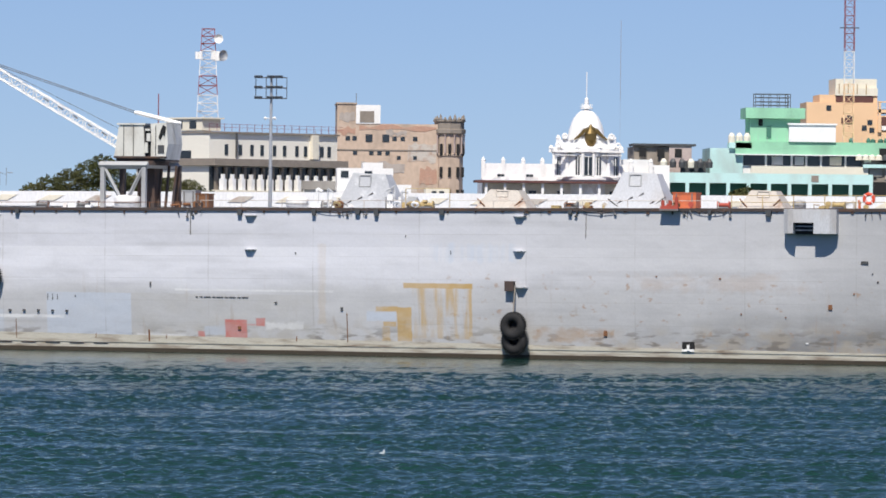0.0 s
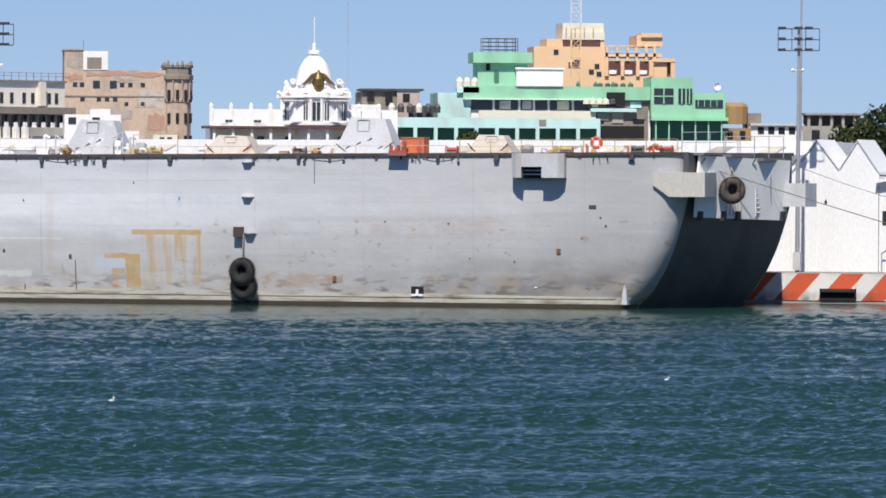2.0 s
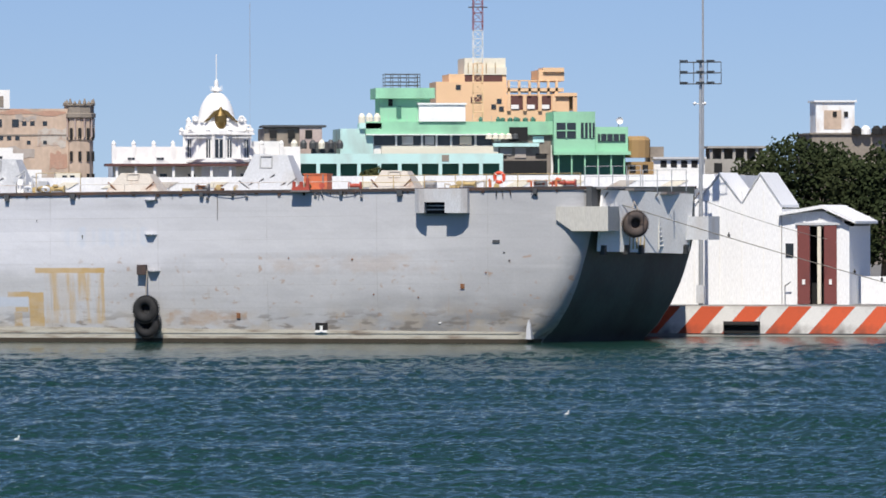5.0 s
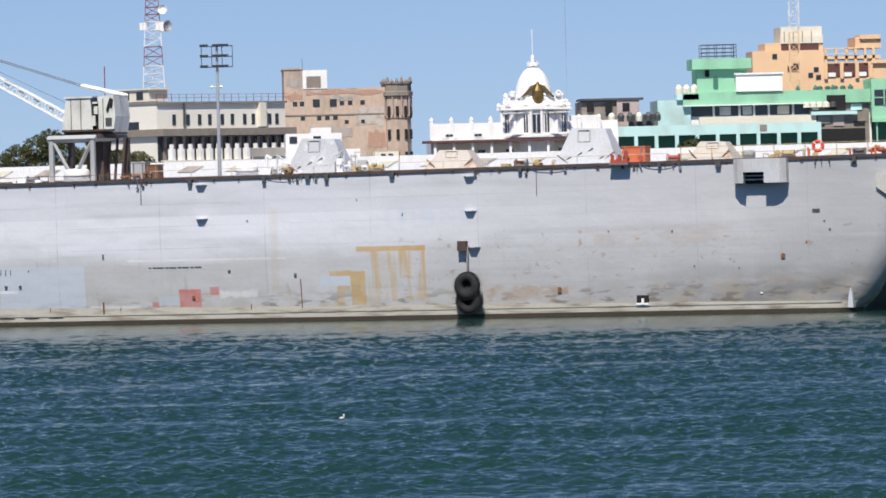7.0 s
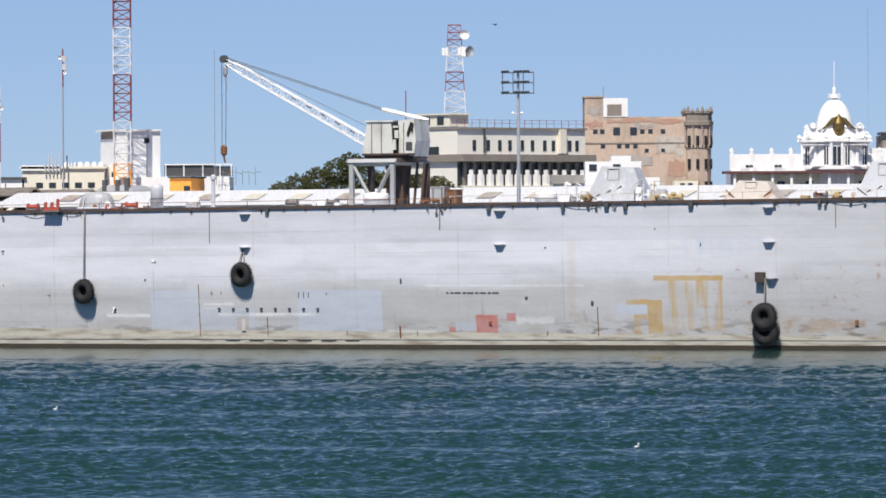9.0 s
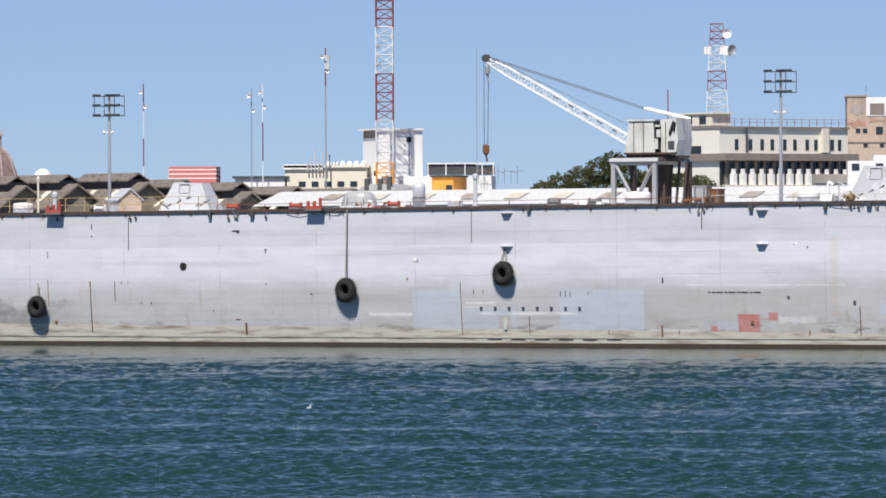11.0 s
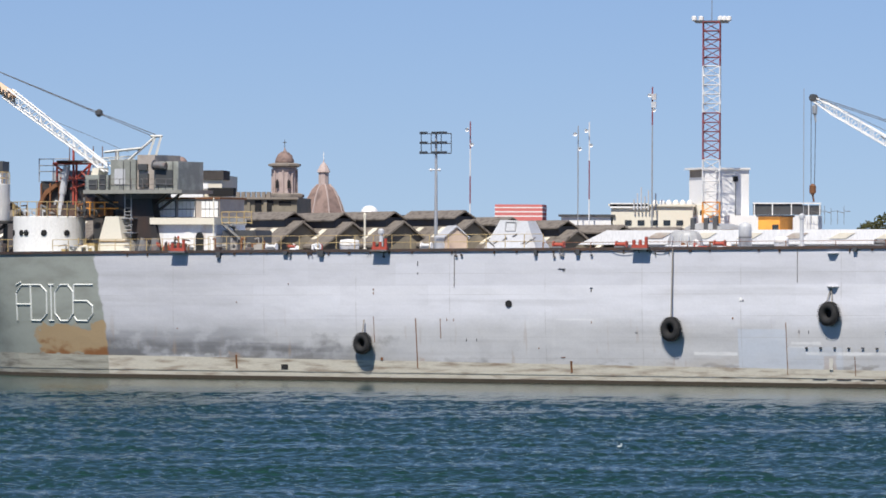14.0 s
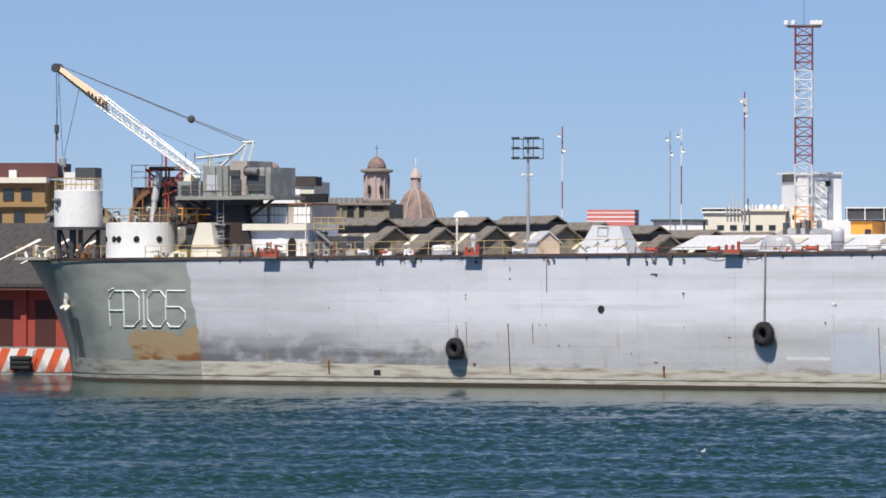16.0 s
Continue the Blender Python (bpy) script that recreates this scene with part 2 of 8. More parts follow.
def shared(name, like, parent, m):
    """One more piece on the mesh of another."""
    ob = new(name, like.data)
    ob.parent = parent
    ob.matrix_basis = m
    return ob


def thing(name, label, category, m, group="", kind=""):
    ob = new(name)
    ob.matrix_basis = m
    return tagged(ob, label, category, group, kind)


def on_dock(s, y, z):
    return DOCK @ Matrix.Translation((s, y, z))


def structure(name, bm, mat, label, m=None):
    ob = part(name, bm, mat)
    if m is not None:
        ob.matrix_basis = m
    return tagged(ob, label, "", "", "structure")


# ---- water and land ----
def make_water():
    rng = np.random.default_rng(5)
    us = np.concatenate([[-22, -6, -1.8, -0.7, -0.38], np.linspace(-0.275, 0.225, 800), [0.32, 0.7, 1.8, 6, 22]])
    near = 144 * np.exp(0.00118 * np.arange(1070))
    ys = np.concatenate([[-900, -200, 0, 80], near, [600, 1000, 2500, 4900]])
    U, Y = np.meshgrid(us, ys)
    X = U * np.maximum(Y, 70)
    z = np.zeros_like(X)
    wind = radians(205)
    for n in range(64):
        wl = 0.36 * 4.5 ** rng.random()
        a = wind + rng.normal(0, 0.6)
        k = 2 * math.pi / wl
        amp = 0.0098 * wl ** 0.95
        ph = rng.random() * 6.28
        q = k * (X * math.sin(a) + Y * math.cos(a)) + ph + 0.9 * np.sin(0.11 * X + 0.07 * Y + 3 * ph)
        far = np.clip((wl * 420 - Y) / 120, 0, 1) * (1 + 0.5 * np.clip((Y - 150) / 250, 0, 1))
        z += amp * far * (np.sin(q) + 0.3 * np.sin(2 * q + 1.5))
    gust = 0.85 + 0.0 * X
    for lx, ly, g in ((90, 31, 0.2), (60, 13, 0.2), (35, 7.5, 0.16), (14, 4.2, 0.12)):
        gust += g * np.sin(2 * math.pi * Y / ly + 2.2 * np.sin(2 * math.pi * X / lx + 0.05 * Y) + 5 * rng.random())
    for at, wide, g in ((352, 5, 0.5), (318, 3, 0.45), (255, 4, 0.4), (214, 4, 0.35)):
        gust += g * np.exp(-((Y - at - 6 * np.sin(X / 37.0 + at) - 0.12 * X) / wide) ** 2)
    z *= np.clip(gust, 0.3, 1.5)
    # sheltered water lies smooth along the dock
    off = 402.4 - (0.358 * X + 0.934 * Y) + 3 * np.sin(0.09 * X) + 2 * np.sin(0.23 * X + 1)
    along = 0.934 * (X - 53.2) - 0.358 * (Y - 410.4)
    open_water = np.clip((along - 1) / 8, 0, 1) + np.clip((-138 - along) / 8, 0, 1)
    z *= np.clip((off - 14) / 34 + open_water, 0.06, 1)
    inside = (U > -0.27) & (U < 0.22) & (Y > 145) & (Y < 505)
    z = np.where(inside, z, 0) - 0.2
    h, w = X.shape
    co = np.stack([X, Y, z], -1).reshape(-1, 3)
    i = np.arange(h * w).reshape(h, w)
    f = np.stack([i[:-1, :-1], i[:-1, 1:], i[1:, 1:], i[1:, :-1]], -1).reshape(-1, 4)
    me = bpy.data.meshes.new("water")
    me.vertices.add(len(co))
    me.vertices.foreach_set("co", co.ravel())
    me.loops.add(f.size)
    me.loops.foreach_set("vertex_index", f.ravel())
    me.polygons.add(len(f))
    me.polygons.foreach_set("loop_start", np.arange(0, f.size, 4))
    me.polygons.foreach_set("use_smooth", np.ones(len(f), bool))
    me.update()
    mt = bpy.data.materials.new("harbour_water")
    mt.use_nodes = True
    nt, ns = mt.node_tree, mt.node_tree.nodes
    b = ns["Principled BSDF"]
    b.inputs["Roughness"].default_value, b.inputs["IOR"].default_value = 0.12, 1.33
    b.inputs["Specular IOR Level"].default_value = 0.17
    b.inputs["Specular Tint"].default_value = (0.84, 1.0, 0.95, 1)
    tc, n1, n2 = ns.new("ShaderNodeTexCoord"), ns.new("ShaderNodeTexNoise"), ns.new("ShaderNodeTexNoise")
    n1.inputs["Scale"].default_value, n2.inputs["Scale"].default_value = 4.5, 0.06
    n1.inputs["Detail"].default_value = 5
    for n in (n1, n2):
        nt.links.new(tc.outputs["Object"], n.inputs["Vector"])
    mix = ns.new("ShaderNodeMix")
    mix.data_type = "RGBA"
    mix.inputs[6].default_value, mix.inputs[7].default_value = (0.007, 0.031, 0.027, 1), (0.012, 0.040, 0.031, 1)
    nt.links.new(n2.outputs[0], mix.inputs[0])
    nt.links.new(mix.outputs[2], b.inputs["Base Color"])
    bp = ns.new("ShaderNodeBump")
    bp.inputs["Distance"].default_value = 0.08
    off_line, calm = ns.new("ShaderNodeVectorMath"), ns.new("ShaderNodeMapRange")
    off_line.operation, off_line.inputs[1].default_value = "DOT_PRODUCT", (0.358, 0.934, 0)
    calm.inputs[1].default_value, calm.inputs[2].default_value = 390.0, 354.0
    calm.inputs[3].default_value, calm.inputs[4].default_value = 0.03, 0.8
    nt.links.new(tc.outputs["Object"], off_line.inputs[0])
    nt.links.new(off_line.outputs["Value"], calm.inputs[0])
    past_stern, past_bow, total = ns.new("ShaderNodeMapRange"), ns.new("ShaderNodeMapRange"), ns.new("ShaderNodeMath")
    along_line, both = ns.new("ShaderNodeVectorMath"), ns.new("ShaderNodeMath")
    along_line.operation, along_line.inputs[1].default_value = "DOT_PRODUCT", (0.934, -0.358, 0)
    nt.links.new(tc.outputs["Object"], along_line.inputs[0])
    for node, a, c in ((past_stern, -96.2, -88.2), (past_bow, -235.2, -243.2)):
        node.inputs[1].default_value, node.inputs[2].default_value = a, c
        nt.links.new(along_line.outputs["Value"], node.inputs[0])
    both.operation, total.operation, total.use_clamp = "ADD", "MAXIMUM", True
    nt.links.new(past_stern.outputs[0], both.inputs[0])
    nt.links.new(past_bow.outputs[0], both.inputs[1])
    nt.links.new(both.outputs[0], total.inputs[0])
    nt.links.new(calm.outputs[0], total.inputs[1])
    nt.links.new(total.outputs[0], bp.inputs["Strength"])
    nt.links.new(n1.outputs[0], bp.inputs["Height"])
    nt.links.new(bp.outputs[0], b.inputs["Normal"])
    me.materials.append(mt)
    return tagged(new("water", me), "choppy dark teal harbour water", "", "", "structure")


water = make_water()

land = B()
box(land, -4000, 4000, 26.6, 4200, -3, 2.1)
structure("ground", land, "asphalt", "flat paved quay and city ground", DOCK)


# ---- the floating dock ----
def lerp(x, table):
    for (a, p), (b, q) in zip(table, table[1:]):
        if x <= b:
            return p + (q - p) * max(0.0, (x - a) / (b - a))
    return table[-1][1]


def side_y(z):
    """How far the plating lies from the dock's edge line at height z: upright above, drawn in below."""
    return -0.5 if z >= 6.5 else -0.5 + 0.62 * ((6.5 - z) / 6.5) ** 1.5


STERN = ((-1.5, -1.6), (0, -0.8), (1, 0.15), (2.6, 1.15), (4.3, 1.9), (6.5, 2.55), (8, 2.9), (12, 2.9))
MID, BEAM = -136.0, 24.7


def aft(x, y):
    """The stern is raked in plan: its far half lies further aft and closer in."""
    return x + 0.1157 * y, 0.52 * y


AFT = Matrix(((1, 0.1157, 0, 0), (0, 0.52, 0, 0), (0, 0, 1, 0), (0, 0, 0, 1)))


def outline(z, out=0.0):
    """Points round the dock at height z, from the near stern corner by the bow to the far stern corner."""
    y0, e, r = side_y(z), lerp(z, STERN), 1.7
    y1 = BEAM - y0
    pts = []
    for i in range(9):
        a = math.pi / 2 * i / 8
        pts.append((e - r + (r + out) * math.cos(a) + 0.3 * math.cos(a), y0 + r - (r + out) * math.sin(a)))
    n = 66
    for i in range(1, n + 1):
        pts.append((e - r + (MID - e + r) * i / n, y0 - out))
    flare = 0.85 * (1 - (min(max(z, 0), 10.9) / 10.9) ** 3.2)
    a_len = 20.3 + 4.0 * (max(z, 0) / 10.2) ** 1.6 + 1.55 * flare + out
    b_len = BEAM / 2 - y0 + out
    for i in range(1, 40):
        a = math.pi / 2 + math.pi * i / 40
        c, sn = math.cos(a), math.sin(a)
        wide = sn * (1 - flare * (max(0.0, 0.85 - abs(sn)) / 0.85) ** 1.2)
        pts.append((MID + a_len * c, BEAM / 2 - b_len * wide))
    for i in range(n, 0, -6):
        pts.append((e - r + (MID - e + r) * i / n, y1 + out))
    # unseen far corner, added to throw the hull's shadow on the quay
    pts.append((e + 1.8, y1 + out))
    for i in range(9):
        a = math.pi / 2 * (1 - i / 8)
        pts.append(aft(e - r + (r + out) * math.cos(a) + 0.12 * BEAM, y1 - r + (r + out) * math.sin(a)))
    return pts


def shell(bm, levels, out=0.0, closed=True, first=0, last=None):
    """Skins the outline over heights; a height is a number or a function of s."""
    rows = []
    for lv in levels:
        z0 = lv if not callable(lv) else lv(-70)
        row = []
        for i, (s, y) in list(enumerate(outline(z0, out)))[first:last]:
            z = lv(s) if callable(lv) else lv * deck_z(s) / 11.28
            if callable(lv):
                s, y = outline(z * 11.28 / deck_z(s), out)[i]
            row.append(bm.verts.new((s, y, z)))
        rows.append(row)
    n = len(rows[0])
    for a, b in zip(rows, rows[1:]):
        for i in range(n if closed else n - 1):
            j = (i + 1) % n
            bm.faces.new((a[i], a[j], b[j], b[i]))
    return rows


def hull_paint():
    """Grey ship's paint: three bands by height, the lowest also darkened for shade, soot and rust runs, dented plating.
    """
    mt = bpy.data.materials.new("hull_paint")
    mt.use_nodes = True
    nt, ns = mt.node_tree, mt.node_tree.nodes
    b = ns["Principled BSDF"]
    b.inputs["Roughness"].default_value = 0.42
    tc, sep = ns.new("ShaderNodeTexCoord"), ns.new("ShaderNodeSeparateXYZ")
    nt.links.new(tc.outputs["Object"], sep.inputs[0])

    def noise_at(scale, stretch, detail=5):
        mp, nz = ns.new("ShaderNodeMapping"), ns.new("ShaderNodeTexNoise")
        mp.inputs["Scale"].default_value = stretch
        nz.inputs["Scale"].default_value, nz.inputs["Detail"].default_value = scale, detail
        nt.links.new(tc.outputs["Object"], mp.inputs[0])
        nt.links.new(mp.outputs[0], nz.inputs["Vector"])
        return nz.outputs[0]

    def mathn(op, a, c, clamp=False):
        m = ns.new("ShaderNodeMath")
        m.operation, m.use_clamp = op, clamp
        for k, v in ((0, a), (1, c)):
            if isinstance(v, (int, float)):
                m.inputs[k].default_value = v
            else:
                nt.links.new(v, m.inputs[k])
        return m.outputs[0]

    def ranged(v, a, c, lo=0.0, hi=1.0):
        m = ns.new("ShaderNodeMapRange")
        m.interpolation_type = "SMOOTHSTEP"
        for k, x in zip((1, 2, 3, 4), (a, c, lo, hi)):
            m.inputs[k].default_value = x
        nt.links.new(v, m.inputs[0])
        return m.outputs[0]

    def blend(fac, one, two):
        m = ns.new("ShaderNodeMix")
        m.data_type = "RGBA"
        nt.links.new(fac, m.inputs[0])
        for k, v in ((6, one), (7, two)):
            if isinstance(v, tuple):
                m.inputs[k].default_value = v
            else:
                nt.links.new(v, m.inputs[k])
        return m.outputs[2]

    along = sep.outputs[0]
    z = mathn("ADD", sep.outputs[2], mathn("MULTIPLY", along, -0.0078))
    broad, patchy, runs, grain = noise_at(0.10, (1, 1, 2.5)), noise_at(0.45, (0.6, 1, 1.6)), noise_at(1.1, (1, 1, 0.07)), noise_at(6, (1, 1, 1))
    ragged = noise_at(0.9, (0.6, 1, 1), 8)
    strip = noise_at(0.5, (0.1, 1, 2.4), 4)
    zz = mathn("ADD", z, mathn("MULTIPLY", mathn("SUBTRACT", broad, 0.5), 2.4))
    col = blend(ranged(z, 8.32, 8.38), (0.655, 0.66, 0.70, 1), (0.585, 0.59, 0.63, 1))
    # lowest band: greyer paint, plus painted shade where the plating turns under
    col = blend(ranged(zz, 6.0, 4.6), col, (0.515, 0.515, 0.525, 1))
    col = blend(mathn("MULTIPLY", ranged(along, -46, -14), 0.75), col, (0.47, 0.47, 0.475, 1))
    col = blend(mathn("MULTIPLY", ranged(along, -112, -132), 0.7), col, (0.43, 0.435, 0.465, 1))
    # darker towards the rounded stern corner, its shade put into the colour
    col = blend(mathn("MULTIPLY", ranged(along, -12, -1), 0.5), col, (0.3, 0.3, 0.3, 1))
    col = blend(mathn("MULTIPLY", ranged(patchy, 0.48, 0.72), 0.2), col, (0.36, 0.36, 0.37, 1))
    col = blend(mathn("MULTIPLY", ranged(patchy, 0.46, 0.28), 0.15), col, (0.64, 0.64, 0.65, 1))
    col = blend(mathn("MULTIPLY", ranged(runs, 0.56, 0.76), 0.16), col, (0.66, 0.66, 0.66, 1))
    col = blend(mathn("MULTIPLY", ranged(strip, 0.52, 0.72), 0.28), col, (0.34, 0.34, 0.345, 1))
    col = blend(mathn("MULTIPLY", ranged(strip, 0.45, 0.3), 0.2), col, (0.64, 0.64, 0.645, 1))
    # strakes and plates, each with a tone of its own
    tile, plates = ns.new("ShaderNodeCombineXYZ"), ns.new("ShaderNodeTexWhiteNoise")
    row = mathn("FLOOR", mathn("MULTIPLY", z, 0.59), 0)
    nt.links.new(mathn("FLOOR", mathn("ADD", mathn("MULTIPLY", along, 0.125), mathn("MULTIPLY", row, 0.37)), 0), tile.inputs[0])
    nt.links.new(row, tile.inputs[2])
    nt.links.new(tile.outputs[0], plates.inputs["Vector"])
    col = blend(mathn("MULTIPLY", plates.outputs["Value"], 0.16), col, (0.40, 0.40, 0.415, 1))
    # soot along the fore part
    smoke = mathn("MULTIPLY", mathn("MULTIPLY", ranged(along, -108, -120), ranged(zz, 4.5, 3.6)), ranged(ragged, 0.34, 0.6, 0.25, 0.9))
    smoke = mathn("MULTIPLY", smoke, ranged(strip, 0.3, 0.6, 0.45, 1.0))
    col = blend(mathn("MULTIPLY", mathn("MULTIPLY", ranged(along, -122, -127), ranged(zz, 5.2, 4.6)), ranged(ragged, 0.36, 0.5, 0.3, 0.75)), col, (0.27, 0.275, 0.29, 1))
    col = blend(smoke, col, (0.13, 0.13, 0.135, 1))
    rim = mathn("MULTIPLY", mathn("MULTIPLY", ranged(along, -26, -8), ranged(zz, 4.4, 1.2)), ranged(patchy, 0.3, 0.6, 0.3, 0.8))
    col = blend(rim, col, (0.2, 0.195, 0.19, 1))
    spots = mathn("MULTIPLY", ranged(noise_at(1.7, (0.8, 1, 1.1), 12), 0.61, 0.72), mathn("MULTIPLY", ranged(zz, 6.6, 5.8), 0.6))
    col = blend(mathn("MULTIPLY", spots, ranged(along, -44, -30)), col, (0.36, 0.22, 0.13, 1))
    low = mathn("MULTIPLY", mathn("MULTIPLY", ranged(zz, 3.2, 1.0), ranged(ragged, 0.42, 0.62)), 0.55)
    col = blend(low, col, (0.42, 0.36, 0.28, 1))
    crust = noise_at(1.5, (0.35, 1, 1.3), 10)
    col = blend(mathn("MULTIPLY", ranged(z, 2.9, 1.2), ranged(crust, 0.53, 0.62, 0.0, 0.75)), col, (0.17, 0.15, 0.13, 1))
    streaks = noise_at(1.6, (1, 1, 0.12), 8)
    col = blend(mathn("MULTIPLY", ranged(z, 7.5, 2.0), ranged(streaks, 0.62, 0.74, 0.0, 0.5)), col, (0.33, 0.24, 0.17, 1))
    # patches of primer, old coats and scrapes: colour, s from, to, z from, to, strength, raggedness
    worn = noise_at(2.2, (0.8, 1, 0.8), 9)
    drips = noise_at(1.9, (1, 1, 0.06), 6)
    rz = sep.outputs[2]

    def patch(colour, s0, s1, z0, z1, strength=0.8, rag=0.25, gaps=0.5, runny=False):
        ds = mathn("SUBTRACT", mathn("ABSOLUTE", mathn("SUBTRACT", along, (s0 + s1) / 2), 0), (s1 - s0) / 2)
        dz = mathn("SUBTRACT", mathn("ABSOLUTE", mathn("SUBTRACT", rz, (z0 + z1) / 2), 0), (z1 - z0) / 2)
        d = mathn("ADD", mathn("MAXIMUM", ds, dz), mathn("MULTIPLY", mathn("SUBTRACT", worn, 0.5), rag * 2))
        m = mathn("MULTIPLY", ranged(d, 0.05 + rag * 0.25, -0.03 - rag * 0.25), ranged(drips if runny else ragged, 0.36, 0.62, 1 - gaps, 1.0))
        return blend(mathn("MULTIPLY", m, strength), col, colour)

    OCHRE, BLUE, PALE, RED, BROWN, SOOT, DULL = (0.50, 0.33, 0.12, 1), (0.50, 0.55, 0.63, 1), (0.74, 0.74, 0.74, 1), (0.52, 0.13, 0.10, 1), (0.40, 0.28, 0.19, 1), (0.17, 0.165, 0.165, 1), (0.43, 0.42, 0.40, 1)
    for spec in ((DULL, -61.4, -46.5, 0.9, 4.3, 0.5, 0.1), (DULL, -34.0, -24.5, 1.0, 3.2, 0.3, 0.8),
                 (BLUE, -80.8, -76.75, 0.92, 4.25, 0.7, 0.04, 0.2), (BLUE, -76.6, -72.0, 0.95, 2.9, 0.55, 0.08, 0.4), (BLUE, -68.4, -61.45, 0.95, 4.28, 0.75, 0.04, 0.2),
                 (PALE, -75.1, -67.0, 2.30, 2.52, 0.8, 0.1, 0.9), (PALE, -76.3, -73.8, 3.1, 3.3, 0.6, 0.1, 0.6), (PALE, -76.5, -74.6, 2.85, 2.95, 0.6, 0.1, 0.6), (PALE, -84.6, -80.9, 2.2, 2.42, 0.7, 0.08, 0.4),
                 (PALE, -57.8, -45.0, 4.55, 4.68, 0.7, 0.06, 0.6), (PALE, -96.5, -93.2, 4.85, 4.95, 0.6, 0.06, 0.5), (PALE, -61.0, -57.0, 0.95, 1.2, 0.6, 0.15, 0.6),
                 (PALE, -50.5, -47.4, 1.7, 2.25, 0.6, 0.3, 0.6), (BLUE, -55.5, -53.7, 1.2, 1.85, 0.6, 0.15, 0.5),
                 (RED, -53.75, -52.0, 0.95, 2.36, 0.95, 0.08, 0.35), (RED, -51.25, -50.55, 1.9, 2.5, 0.9, 0.1, 0.3), (RED, -56.0, -55.5, 0.95, 1.42, 0.8, 0.15, 0.4), (RED, -52.0, -51.2, 1.95, 2.05, 0.6, 0.1, 0.3),
                 (OCHRE, -39.35, -33.9, 4.98, 5.34, 0.95, 0.04, 0.2), (OCHRE, -41.6, -39.9, 3.15, 3.55, 0.85, 0.1, 0.4), (OCHRE, -39.9, -38.75, 0.95, 3.5, 0.85, 0.08, 0.3), (OCHRE, -41.0, -40.0, 2.05, 2.4, 0.8, 0.1, 0.4), (OCHRE, -41.1, -40.5, 1.0, 2.0, 0.75, 0.15, 0.5),
                 (OCHRE, -38.7, -34.0, 1.2, 4.98, 0.5, 0.2, 1.0, True), (OCHRE, -36.0, -35.0, 2.9, 4.95, 0.45, 0.2, 0.6, True), (OCHRE, -38.0, -36.4, 2.2, 4.95, 0.4, 0.2, 0.7, True), (OCHRE, -34.2, -33.95, 1.4, 4.98, 0.6, 0.05, 0.4, True),
                 (BLUE, -42.3, -40.0, 2.45, 3.17, 0.8, 0.12, 0.3), (OCHRE, -46.2, -45.6, 2.2, 8.2, 0.2, 0.25, 0.6, True),
                 (BLUE, -37.2, -30.6, 7.0, 8.3, 0.6, 0.5, 1.0, True), (BROWN, -29.0, -22.8, 1.1, 2.1, 0.55, 0.5, 0.8), (BROWN, -25.0, -23.4, 1.45, 1.75, 0.8, 0.2, 0.5), (BROWN, -21.0, -8.0, 5.0, 6.3, 0.28, 0.9, 1.0),
                 (SOOT, -118.4, -116.2, 2.7, 3.5, 0.6, 0.7, 0.8), (SOOT, -112.8, -110.6, 2.6, 3.3, 0.55, 0.7, 0.8), (SOOT, -106.6, -102.6, 1.15, 1.7, 0.7, 0.35, 0.8), (SOOT, -124.0, -118.5, 0.9, 1.9, 0.55, 0.6, 0.9), (SOOT, -103.5, -99.8, 2.0, 3.2, 0.12, 0.6, 0.8),
                 (PALE, -133.5, -126.5, 1.1, 1.75, 0.7, 0.45, 1.0), (PALE, -115.0, -110.5, 0.85, 1.3, 0.6, 0.3, 0.8), (PALE, -103.0, -88.0, 0.8, 1.15, 0.5, 0.25, 0.8),
                 (BROWN, -73.6, -72.6, 0.8, 2.2, 0.5, 0.2, 0.5), (BROWN, -108.7, -108.3, 0.6, 1.7, 0.5, 0.3, 0.7, True), (BROWN, -126.2, -125.2, 0.6, 2.0, 0.55, 0.3, 0.6, True)):
        col = patch(*spec)
    # thin weld seams between the plates
    seam = mathn("FRACT", mathn("MULTIPLY", along, 0.118), 0)
    seam = mathn("MULTIPLY", ranged(mathn("ABSOLUTE", mathn("SUBTRACT", seam, 0.5), 0), 0.006, 0.002), ranged(patchy, 0.4, 0.6, 0.05, 0.4))
    col = blend(seam, col, (0.3, 0.29, 0.28, 1))
    strake = mathn("FRACT", mathn("MULTIPLY", z, 0.59), 0)
    strake = mathn("MULTIPLY", ranged(mathn("ABSOLUTE", mathn("SUBTRACT", strake, 0.5), 0), 0.022, 0.008), ranged(broad, 0.4, 0.6, 0.08, 0.4))
    col = blend(strake, col, (0.36, 0.355, 0.35, 1))
    # green-grey bow with a rusted primer patch
    bow = ranged(mathn("ADD", mathn("ADD", along, mathn("MULTIPLY", z, 0.16)), mathn("MULTIPLY", mathn("SUBTRACT", ragged, 0.5), 0.9)), -137.0, -137.25)
    green = blend(ranged(patchy, 0.4, 0.68, 0.0, 0.7), (0.275, 0.295, 0.265, 1), (0.195, 0.20, 0.175, 1))
    green = blend(mathn("MULTIPLY", ranged(zz, 3.0, 1.9), ranged(ragged, 0.45, 0.6, 0.0, 0.7)), green, (0.11, 0.11, 0.105, 1))
    edge = mathn("MULTIPLY", mathn("SUBTRACT", ragged, 0.5), 3.0)
    zr, sr = mathn("ADD", z, edge), mathn("ADD", along, mathn("MULTIPLY", edge, 1.2))
